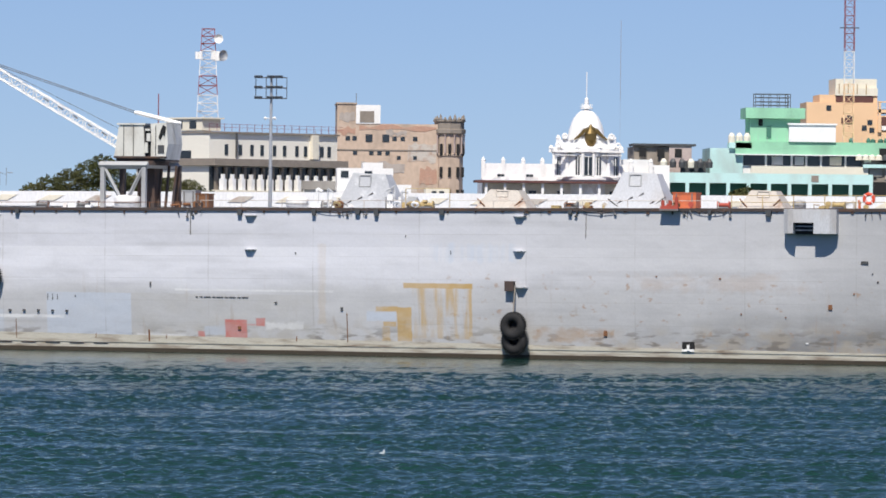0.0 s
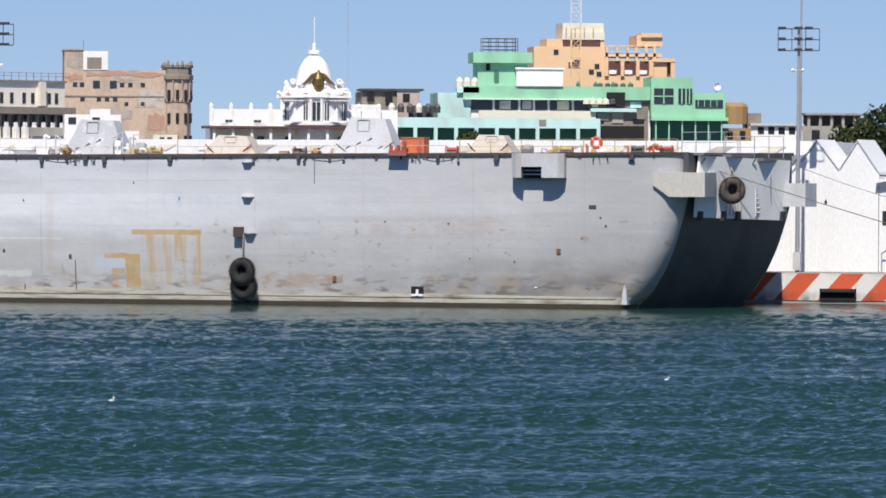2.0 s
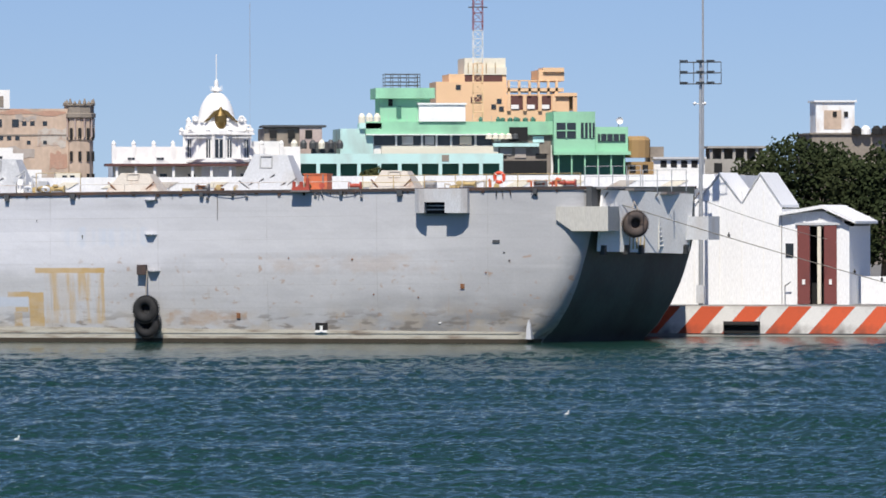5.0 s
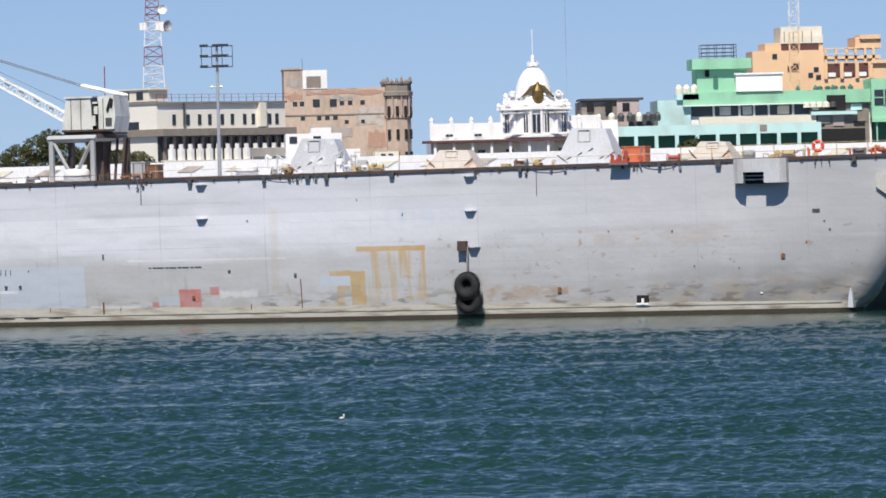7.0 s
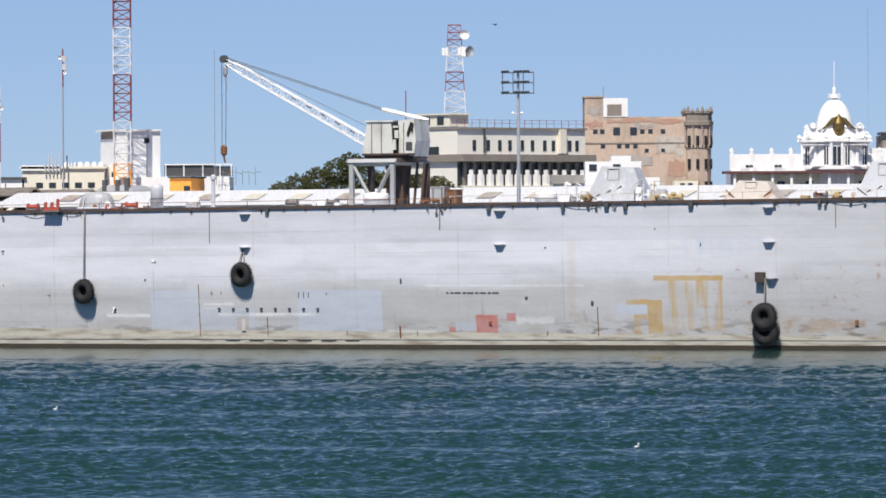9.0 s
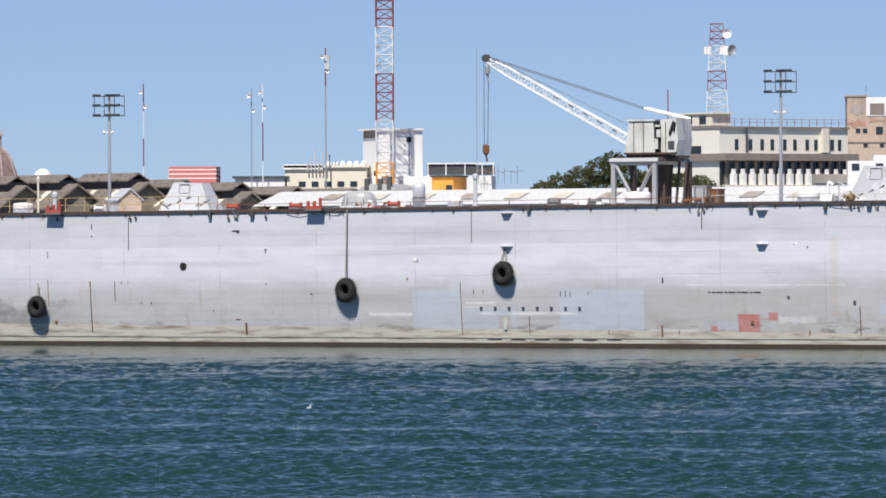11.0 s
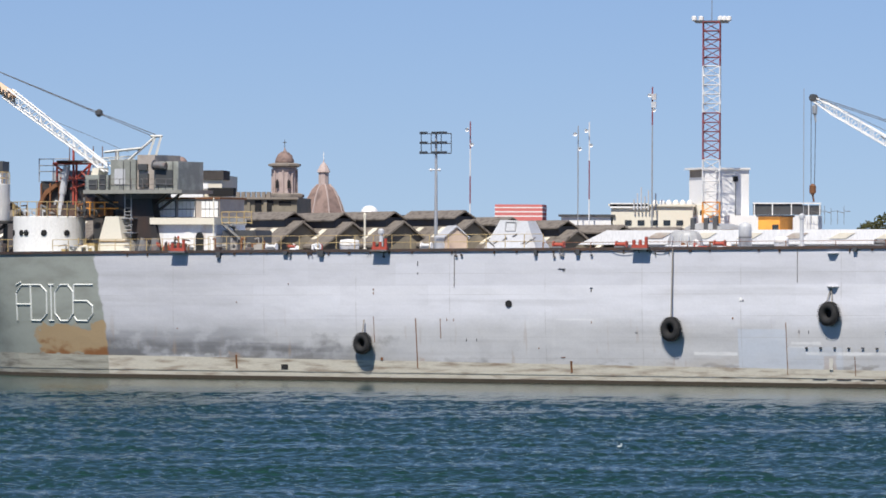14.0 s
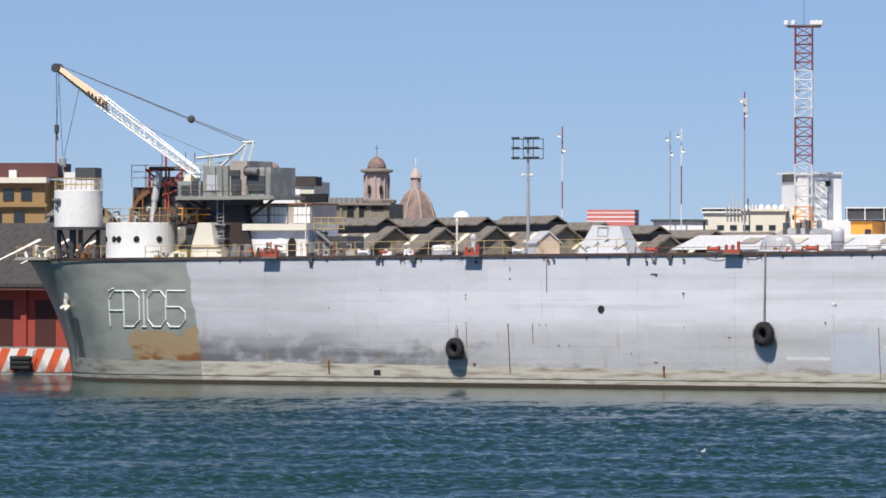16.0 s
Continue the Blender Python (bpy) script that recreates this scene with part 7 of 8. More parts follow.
th = thing("striped_roof_box", "red and white striped block behind the dock", "building", place(-58.6, 650))
zs = 0.0
for k, (h, mt) in enumerate(((12.75, "coral"), (0.14, "white"), (0.36, "coral"), (0.14, "white"), (0.36, "coral"), (0.12, "white"), (0.3, "coral"))):
    bm = B()
    box(bm, -2.75 - 0.04 * (k % 2), 2.75 + 0.04 * (k % 2), 0, 6, zs, zs + h)
    part("stripe_course", bm, mt, th)
    zs += h

# long cream building seen end-on, with a colonnade
th = thing("cream_arcade_building", "long cream building with a colonnade under a deep cornice", "building", Matrix.Translation((2.19, 600, 2.1)) @ pose(0, 0, 0, 0, 0, 40.0))
bm = B()
box(bm, 0, 27.9, 0, 9, 0, 17.45)
part("wall", bm, "cream_light", th)
bm = B()
box(bm, -0.2, 28.1, -0.2, 9.3, 17.45, 17.65)
part("roof_edge", bm, "plaster_grey", th)
bm = B()
box(bm, -0.6, 28.4, -1.1, 9.3, 14.0, 14.75)
part("cornice", bm, "plaster_grey", th, "deep grey cornice")
# flat dark sheet for the gallery's windows and the shade around them
bm = B()
box(bm, 0.0, 27.9, -0.12, 0, 9.5, 13.9)
part("gallery_shade_sheet", bm, "glass", th)
# columns coloured grey for the cornice's shade, pedestals white for the sun
for k in range(14):
    bm = B()
    x = 0.9 + k * 2.02
    box(bm, x - 0.05, x + 0.5, -0.34, -0.1, 9.5, 13.9)
    part("column", bm, "plaster_grey", th)
    bm = B()
    box(bm, x - 0.1, x + 0.62, -1.3, -0.8, 11.3, 12.6)
    box(bm, x + 0.05, x + 0.45, -1.2, -0.9, 12.6, 13.1)
    part("pedestal", bm, "white", th)
bm = B()
box(bm, -0.6, 28.4, -1.5, -0.1, 8, 11.4)
part("balustrade", bm, "cream", th)
for x in (3.3, 6.3, 8.8, 11, 13.7, 15.9, 18.6, 20.5, 24.1, 25.7):
    bm = B()
    box(bm, x, x + 0.7, -0.04, 0.03, 15.15, 16.3)
    part("window", bm, "glass", th)
bm = B()
box(bm, 21.8, 23.1, -0.4, 0, 14.9, 17.5)
part("pilaster", bm, "cream", th)
bm = B()
beam(bm, (5.5, -0.2, 14.9), (5.5, -0.2, 17.5), 0.12)
part("downpipe", bm, "grey_dark", th)
bm = B()
box(bm, -0.08, 0.03, 2.2, 3.8, 14.6, 15.6)
part("window", bm, "glass", th)
for k in range(18):
    bm = B()
    x = k * 1.62
    beam(bm, (x, 0, 17.6), (x, 0, 18.5), 0.03)
    beam(bm, (x, 0, 18.45), (x + 1.62, 0, 18.45), 0.018)
    beam(bm, (x, 0, 18.1), (x + 1.62, 0, 18.1), 0.018)
    part("roof_rail", bm, "mast_red", th)
bm = B()
box(bm, 0.5, 4.5, 1.2, 5.2, 17.75, 19.0)
part("penthouse", bm, "cream", th)
bm = B()
box(bm, 0.2, 4.8, 0.9, 5.5, 19.0, 19.15)
part("penthouse_roof", bm, "cream", th)
for y in (1.9, 3.6):
    bm = B()
    box(bm, 0.43, 0.5, y, y + 0.8, 17.95, 18.8)
    part("window", bm, "glass", th)
for ob in th.children:
    ob.data.transform(Matrix.Diagonal((0.653, 1.35, 1, 1)))
th = thing("white_annexe", "stepped white rendered annexe with a plant trough", "building", place(0, 590))
block(th, "wall", 12.2, 16.8, 2.1, 13.6, "white", d=6)
block(th, "wall", 15.6, 21.5, 2.1, 15.9, "white", y0=1, d=6)
block(th, "wall", 18.3, 20.4, 15.9, 16.5, "white", y0=1, d=4)
block(th, "wall", 21.5, 23.4, 2.1, 14.2, "white", y0=1, d=6)
block(th, "trough", 11.9, 15.4, 13.6, 14.5, "concrete", y0=-0.5, d=3)
openings(th, [16.4, 18.9], 14.9, 15.6, 0.8, 1.0)
block(th, "wall", 23.2, 28.6, 2.1, 13.0, "white", y0=3, d=6)
block(th, "roof", 25.0, 27.6, 13.0, 13.9, "cream", y0=3, d=4)
openings(th, [25.9, 26.7], 12.9, 13.6, 0.5, 2.98)

# brown bare building with a rounded corner tower
th = thing("brown_apartment_block", "weathered bare brown apartment block with an ornate corner tower", "building", place(0, 900))
block(th, "wall", 23.7, 39.9, 2.1, 26.6, "brick_brown", label="bare brown masonry wall")
block(th, "stair_head", 23.7, 26.7, 26.6, 29.7, "brick_brown", ledge=0.15)
block(th, "roof_room", 26.7, 30.6, 26.6, 29.6, "white", y0=-0.1, d=5)
block(th, "roof_stain", 27.3, 29.6, 26.8, 28.6, "plaster_grey", y0=-0.15, d=0.2)
block(th, "wall_band", 23.65, 39.9, 22.3, 22.5, "plaster_grey", y0=-0.1, d=0.3)
openings(th, [25.4, 26.5, 28.7, 31.4, 32.9, 34.2, 36.2], 23.9, 24.6, 0.7)
openings(th, [28.8, 31.5], 23.7, 24.9, 1.1, -0.02)
openings(th, [26.6, 29.2, 30.5, 31.8], 21.6, 22.2, 0.7)
openings(th, [33.6, 36.2], 20.9, 21.5, 0.6)
bm = B()
lathe(bm, [(2.25, 0), (2.25, 19.4), (2.4, 19.5), (2.4, 19.8), (2.25, 19.9), (2.25, 23.0), (2.55, 23.2), (2.55, 23.6), (2.2, 23.7), (2.2, 24.2)], 41.7, 1.2, 8)
part("corner_tower", bm, "brick_brown", th, "grey-brown rounded corner tower")
bm = B()
lathe(bm, [(2.3, 22.9), (2.65, 23.1), (2.65, 23.7), (2.4, 23.8), (2.4, 24.9), (2.6, 25.0), (2.6, 25.2), (2.2, 25.3)], 41.7, 1.2, 8)
part("tower_crown", bm, "plaster_grey", th, "dark weathered stone crown")
for k in range(9):
    a = math.pi + math.pi * (k + 0.5) / 9
    bm = B()
    lathe(bm, [(0.22, 25.1), (0.3, 25.35), (0.12, 25.6 + 0.2 * (k % 3)), (0.03, 25.75 + 0.2 * (k % 3))], 41.7 + 2.3 * math.cos(a), 1.2 + 2.3 * math.sin(a), 6)
    part("crest_finial", bm, "plaster_grey", th)
for k in range(6):
    a = math.pi + math.pi * k / 5
    bm = B()
    lathe(bm, [(0.14, 19.9), (0.12, 22.6), (0.2, 22.9)], 41.7 + 2.4 * math.cos(a), 1.2 + 2.4 * math.sin(a), 7)
    part("tower_column", bm, "pink", th)


def ragged_patch(x0, x1, z0, z1, mat, seed):
    """Fallen render: an uneven skin of another coat."""
    g = random.Random(seed)
    n = 7
    low = [(x0 + (x1 - x0) * k / n, z0 + g.uniform(-0.3, 0.3)) for k in range(n + 1)]
    high = [(x1 - (x1 - x0) * k / n + g.uniform(-0.15, 0.15), z1 + g.uniform(-0.35, 0.35)) for k in range(n + 1)]
    bm = B()
    prism(bm, [(x, z - 2.1) for x, z in low + high], -0.035 - 0.004 * (seed % 5), 0.05)
    part("wall_patch", bm, mat, th)


for spec in ((36.9, 39.8, 17.0, 19.6, "brick_red", 1), (23.8, 26.6, 24.9, 25.9, "brick_red", 2), (27.2, 39.6, 25.7, 26.3, "brick_red", 3), (27.5, 34.5, 18.6, 20.4, "crane_taupe", 4), (35.0, 39.5, 20.5, 23.5, "hood_beige", 5), (24.0, 26.5, 27.0, 28.3, "crane_taupe", 6), (30.5, 33.0, 15.8, 17.8, "crane_taupe", 7), (33.5, 36.5, 15.0, 16.4, "hood_beige", 8), (31.5, 34.8, 24.8, 25.5, "crane_taupe", 9)):
    ragged_patch(*spec)
for z0, z1 in ((21.6, 23.9), (18.2, 20.2), (14.6, 16.6), (11, 13)):
    for k in range(5):
        a = math.pi + math.pi * (k + 0.5) / 5
        x, y = 41.7 + 2.28 * math.cos(a), 1.2 + 2.28 * math.sin(a)
        bm = B()
        box(bm, x - 0.24, x + 0.24, y - 0.1, y + 0.1, z0 - 2.1, z1 - 2.5)
        part("window", bm, "black", th)
bm = B()
beam(bm, (26.7, 0, 27.6), (26.7, 0, 29.3), 0.07)
part("aerial", bm, "steel", th)

# white domed building with a gilt eagle
th = thing("domed_palace", "ornate white palace with a tall dome and a bronze eagle", "building", place(49.8, 700))
block(th, "wing", -13.1, -3.0, 2.1, 16.0, "white", y0=2)
block(th, "parapet", -13.1, -3.6, 16.0, 18.0, "white", y0=2.4, d=0.5)
block(th, "parapet", 4.0, 10.4, 16.0, 18.0, "white", y0=3, d=0.5)
block(th, "wing", 3.0, 10.4, 2.1, 16.0, "white", y0=2.5)
for x in (-13.0, -10.5, -8.0, -5.6, -3.4, 5.5, 8.0):
    bm = B()
    box(bm, x - 0.25, x + 0.25, 2.2, 2.8, 13.9, 16.1)
    lathe(bm, [(0.25, 16.1), (0.3, 16.3), (0.05, 16.7)], x, 2.5, 8)
    part("pier", bm, "white", th)
for x in (-10.8, -7.2):
    bm = B()
    prism(bm, [(x + 1.1 * math.cos(math.pi * k / 8), 14.1 + 0.75 * math.sin(math.pi * k / 8)) for k in range(9)], 2.25, 2.42)
    part("arched_panel", bm, "white", th)
    bm = B()
    for dx in (-0.45, 0.02):
        box(bm, x + dx, x + dx + 0.42, 2.18, 2.26, 14.25, 14.55)
    part("attic_window", bm, "glass", th)
block(th, "eave", -14.2, 5.0, 15.55, 15.85, "maroon", y0=-1.6, d=4.5, label="dark red tiled eave")
block(th, "gallery_wall", -13.0, 4.4, 12.5, 15.5, "cream", y0=0.9, d=0.3)
openings(th, [-11.6, -9.2, -6.9, -3.4, -1.2, 1.4, 3.2], 12.6, 14.6, 0.9, 0.88)
for k in range(8):
    bm = B()
    x = -12.8 + k * 2.35
    box(bm, x - 0.16, x + 0.16, -1.2, -0.8, 8, 13.45)
    part("gallery_post", bm, "white", th)
block(th, "gallery_rail", -13.4, 4.8, 12.3, 13.0, "white", y0=-1.35, d=0.15)
bm = B()
lathe(bm, [(4.2, 0), (4.2, 13.9), (4.6, 13.95), (4.6, 14.25), (4.15, 14.4), (4.15, 17.3), (4.5, 17.4), (4.5, 17.9), (3.9, 18.1), (3.6, 19.0)], 0, 4.5, 24)
part("drum", bm, "white", th, "white ornate drum")
bm = B()
lathe(bm, [(2.35 * math.cos(a), 18.6 + 4.2 * math.sin(a)) for a in (math.pi / 2 * k / 12 for k in range(12))] + [(0.45, 22.9), (0.5, 23.2), (0.25, 23.4)], 0, 4.5, 32)
part("dome", bm, "white", th, "smooth white dome", True)
bm = B()
lathe(bm, [(0.75, 22.85), (0.75, 23.0)], 0, 4.5, 16)
for k in range(8):
    a = math.pi / 4 * k
    beam(bm, (0.7 * math.cos(a), 4.5 + 0.7 * math.sin(a), 23), (0.7 * math.cos(a), 4.5 + 0.7 * math.sin(a), 23.5), 0.04)
lathe(bm, [(0.3, 23.0), (0.25, 24.1), (0.08, 24.3)], 0, 4.5, 10)
part("lantern", bm, "white", th)
bm = B()
beam(bm, (0, 4.5, 24), (0, 4.5, 27.5), 0.06, 6)
part("flagpole", bm, "white", th)
for k in range(6):
    a = math.pi + math.pi * k / 5
    for R, z, h in ((4.4, 17.8, 0.5), (3.5, 19.0, 0.6)):
        bm = B()
        lathe(bm, [(0.32, z - 0.4), (0.26, z), (0.34, z + h * 0.3), (0.16, z + h * 0.8), (0.04, z + h)], R * math.cos(a), 4.5 + R * math.sin(a), 8)
        part("finial", bm, "white", th)
# scrolled gable before the dome, with volutes at both sides
bm = B()
prism(bm, [(-3.4, 17.8), (3.4, 17.8), (3.4, 18.7), (2.9, 19.3), (2.3, 19.0), (1.9, 19.2), (1.5, 20.0), (0.8, 20.5), (0, 20.6), (-0.8, 20.5), (-1.5, 20.0), (-1.9, 19.2), (-2.3, 19.0), (-2.9, 19.3), (-3.4, 18.7)], 1.2, 1.7)
part("scrolled_gable", bm, "white", th)
for sg in (-1, 1):
    for x, z, r in ((2.9, 19.35, 0.42), (3.75, 18.25, 0.4), (2.1, 19.1, 0.25), (4.1, 17.75, 0.28)):
        bm = B()
        torus(bm, r * 0.62, r * 0.36, 16, 8)
        bmesh.ops.translate(bm, verts=bm.verts, vec=(sg * x, 1.0, z))
        part("volute", bm, "white", th)
bm = B()
for x0, x1, y0, z0, z1 in ((-4.45, 4.45, 0.2, 17.35, 17.6), (-4.3, 4.3, 0.3, 14.3, 14.5), (-4.2, 4.2, 0.35, 16.95, 17.05)):
    box(bm, x0, x1, y0, y0 + 0.6, z0, z1)
part("cornice_band", bm, "white", th)
for a, w in ((-1.0, 0.5), (-0.32, 0.5), (0.0, 0.95), (0.32, 0.5), (1.0, 0.5)):
    x, y = 4.2 * math.sin(a), 4.5 - 4.2 * math.cos(a)
    bm = B()
    box(bm, x - w / 2, x + w / 2, y - 0.12, y + 0.1, 14.5, 16.8)
    part("window", bm, "glass", th)
    bm = B()
    beam(bm, (x, y - 0.15, 14.5), (x, y - 0.15, 16.8), 0.06)
    part("mullion", bm, "white", th)
for a in (-1.3, -0.66, -0.16, 0.16, 0.66, 1.3):
    x, y = 4.25 * math.sin(a), 4.5 - 4.25 * math.cos(a)
    bm = B()
    lathe(bm, [(0.22, 14.4), (0.2, 17.2), (0.3, 17.35)], x, y, 8)
    part("pilaster", bm, "white", th)
bm = B()
lathe(bm, [(0.1, 18.0), (0.5, 18.2), (0.76, 18.9), (0.74, 19.7), (0.35, 20.3), (0.2, 20.7), (0.05, 20.9)], 0.3, 0.95, 12)
eg = part("eagle", bm, "bronze", th, "bronze eagle emblem")
for sgn in (-1, 1):
    bm = B()
    prism(bm, [(0.3 + sgn * x, z) for x, z in ((0.2, 20.55), (0.9, 20.3), (1.5, 19.6), (2.1, 19.0), (2.05, 18.88), (1.4, 19.2), (0.95, 19.6), (0.6, 19.9))], 0.8, 1.0)
    part("wing_relief", bm, "bronze", th)

# pink and grey houses behind
th = thing("pink_house", "small pink and grey flat-roofed house among roofs", "house", place(0, 800))
block(th, "wall", 63.4, 68.6, 2.1, 21.9, "plaster_grey")
block(th, "wall", 68.4, 71.6, 2.1, 22.1, "pink", y0=-0.4)
block(th, "roof", 63.2, 72.2, 22.0, 22.3, "grey_dark", y0=-0.6, d=8)
openings(th, [64.6, 67.2, 69.7], 20.4, 21.6, 1.0, -0.42, "black")
block(th, "shed", 70.0, 73.6, 2.1, 19.9, "grey_dark", y0=-1, d=5)
block(th, "shed", 61.8, 66, 2.1, 20.0, "white", y0=-1, d=5)
for k in range(6):
    bm = B()
    lathe(bm, [(0.45, 16.8), (0.5, 17.6), (0.2, 18.1)], 67.5 + k * 1.3, -2, 10)
    part("roof_tank", bm, "grey_dark" if k % 3 else "cream", th)

# green and peach hotel
th = thing("green_building", "sprawling mint green building with terraces and ribbon windows", "building", place(0, 800))
block(th, "wall", 74.3, 79.0, 2.1, 21.8, "cyan", y0=0.5, label="pale green block")
block(th, "wall", 78.0, 105, 2.1, 20.9, "white", y0=1.0)
block(th, "terrace_band", 77.9, 104.9, 20.9, 22.8, "green", y0=0)
block(th, "tower", 80.0, 87.2, 22.8, 26.1, "green", y0=0.5, d=7)
block(th, "tower_cap", 79.3, 87.8, 26.1, 27.6, "green", y0=-0.4, d=8)
openings(th, [82.7, 86.0], 23.3, 25.0, 0.7, 0.44, "green_dark")
openings(th, [81.5], 25.0, 26.0, 0.6, 0.44, "black")
for x in (80.8, 81.9, 83.0, 84.2, 85.4, 85.8):
    for y in (1, 4):
        bm = B()
        beam(bm, (x, y, 25.5), (x, y, 27.6), 0.06)
        part("cage_post", bm, "grey_dark", th)
for z in (25.9, 26.4, 27.0, 27.5):
    for y in (1, 4):
        bm = B()
        beam(bm, (80.8, y, z), (85.8, y, z), 0.05)
        part("cage_rail", bm, "grey_dark", th)
block(th, "white_block", 85.5, 92.2, 22.8, 25.2, "white", y0=-0.3, d=5, ledge=0.2)
block(th, "ribbon_recess", 78.8, 96.0, 19.4, 20.85, "glass", y0=0.9, d=0.2)
for x in (78.8, 82.2, 85.9, 88.0, 90.1, 93.6, 96.0):
    block(th, "ribbon_post", x, x + 0.3, 19.3, 20.9, "white", y0=0.7, d=0.3)
for x0, x1 in ((83.2, 84.8), (86.5, 87.8), (91.5, 93.2)):
    block(th, "window_shade", x0, x1, 19.5, 20.7, "cream" if x0 > 90 else "grey_light", y0=0.82, d=0.1)
block(th, "balcony_band", 80.2, 97.0, 18.1, 19.3, "cream", y0=0.2, d=1.0)
block(th, "ledge", 77.9, 97.0, 20.85, 21.0, "white", y0=-0.3, d=1.4)
block(th, "dark_bay", 96.0, 104.6, 15.0, 20.9, "plaster_grey", y0=0.6)
block(th, "awning", 96.2, 102.8, 19.2, 19.7, "cyan", y0=-0.3, d=1.2)
block(th, "dark_void", 97.0, 104.0, 15.2, 17.2, "black", y0=0.4, d=0.3)
block(th, "dark_void", 98.5, 101.2, 20.0, 22.0, "black", y0=-0.05, d=0.3)
openings(th, [97.4, 103.2], 17.6, 19.0, 1.6, 0.55, "black")
for k in range(5):
    bm = B()
    lathe(bm, [(0.5, 18.2), (0.45, 18.8), (0.15, 19.0)], 95.6 + k * 0.95, 0.0, 12)
    part("roof_drum", bm, "cream" if k < 4 else "grey_dark", th)
for k in range(3):
    bm = B()
    lathe(bm, [(0.5, 20.4), (0.5, 21.4), (0.2, 21.9)], 77.4 + k * 1.1, 0.5, 12)
    part("roof_tank", bm, "cream", th, "cream water tank")
block(th, "tank_stand", 77.0, 80.2, 21.8, 22.6, "cyan", y0=0, d=3)
block(th, "wing", 104.8, 110.8, 18.3, 24.2, "green", y0=-1.2, d=9)
block(th, "wing", 110.8, 115.6, 18.3, 22.0, "green", y0=-0.8, d=9)
# lower wall in dark green: the overhang's shade is put into its colour
block(th, "wing_base", 105.2, 115.4, 2.1, 18.3, "green_dark", y0=0.6, d=9)
block(th, "floor_edge", 104.8, 115.9, 18.0, 18.5, "green", y0=-1.6, d=9)
for x, w in ((106.6, 2.8), (109.2, 1.0), (110.3, 0.8)):
    block(th, "large_window", x - w / 2, x + w / 2, 20.4, 22.6, "glass", y0=-1.3, d=0.12)
    block(th, "window_bar", x - 0.08, x + 0.08, 20.4, 22.6, "green", y0=-1.42, d=0.1)
block(th, "ribbon_recess", 111.2, 115.2, 19.9, 21.0, "glass", y0=-0.95, d=0.2)
block(th, "window_bar", 105.2, 108.0, 21.4, 21.55, "green", y0=-1.42, d=0.1)
for k in range(6):
    block(th, "post", 105.4 + k * 1.9, 105.6 + k * 1.9, 15, 18.0, "green", y0=-1.2, d=0.2)
for k in range(4):
    bm = B()
    x = 111.6 + k * 0.9
    beam(bm, (x, -1.05, 17.9), (x, -1.05, 18.9), 0.06)
    part("window_bar", bm, "green", th)
for k in range(14):
    bm = B()
    x = 78.4 + k * 1.35
    beam(bm, (x, -0.25, 20.75), (x, -0.25, 21.35 + 0.15 * (k % 3)), 0.03, 4)
    part("terrace_post", bm, "galv", th)
for x0, x1, z0, z1, mt in ((97.2, 99.0, 18.0, 19.0, "concrete"), (99.4, 101.0, 17.6, 19.1, "crane_taupe"), (101.6, 104.2, 18.2, 19.6, "plaster_grey"), (102.0, 103.6, 19.8, 20.7, "cyan"), (96.4, 97.4, 19.9, 20.8, "cream")):
    block(th, "bay_panel", x0, x1, z0, z1, mt, y0=0.45, d=0.1)
for x in (92.0, 94.5, 97.0, 99.5, 102.0):
    bm = B()
    lathe(bm, [(0.28, 20.7), (0.34, 21.0), (0.1, 21.4)], x, 0.6, 9)
    part("plant_pot", bm, "green_dark", th)
dish(th, 114.4, -0.5, 22.9, 0.5)
bm = B()
beam(bm, (114.3, -0.3, 19.8), (114.3, -0.3, 20.8), 0.07)
part("dish_post", bm, "galv", th)
th = thing("peach_hotel", "stepped peach-orange hotel with open loggias", "building", place(0, 830))
k8 = 830 / 800


def ph(x0, x1, z0, z1, mat="peach", y0=0.0, d=9.0, name="wall"):
    block(th, name, x0 * k8, x1 * k8, 9.06 + (z0 - 9.06) * k8, 9.06 + (z1 - 9.06) * k8, mat, y0, d)


ph(88.0, 107.2, 2.1, 26.7)
ph(88.0, 98.2, 26.7, 28.5)
ph(89.9, 98.2, 28.5, 29.6, y0=0.4)
ph(92.2, 98.1, 29.6, 31.9, "cream", 0.6)
ph(92.1, 98.2, 29.5, 30.6, "cream", 0.2, 1)
for x in (92.6, 93.9, 95.2, 96.5):
    ph(x, x + 0.12, 29.7, 31.2, "ochre", 0.15, 0.1, "rib")
ph(92.2, 97.6, 28.2, 29.5, "maroon", 0.3, 0.2, "shaded_recess")
ph(98.2, 106.4, 27.1, 27.6, y0=-0.3)
ph(98.2, 103.4, 28.55, 28.72, y0=-0.3, d=0.4)
ph(98.2, 103.4, 27.55, 27.62, "white", -0.3, 0.08, "railing")
ph(98.2, 103.4, 27.85, 27.9, "white", -0.3, 0.08, "railing")
for x in (98.3, 99.8, 101.3, 102.6, 104.0, 105.2):
    ph(x, x + 0.35, 26.5, 28.6, y0=-0.3, d=0.5, name="column")
ph(102.8, 106.5, 28.6, 30.2, y0=0)
ph(103.4, 106.4, 29.9, 30.5, y0=-0.4, d=6)
# flush maroon sheet paints the shade inside the open loggia
ph(98.3, 104.6, 24.5, 26.5, "maroon", -0.05, 0.2, "loggia_shade")
for x in (98.2, 100.5, 102.7, 104.7):
    ph(x, x + 0.5, 24.3, 26.6, y0=-0.4, d=0.5, name="column")
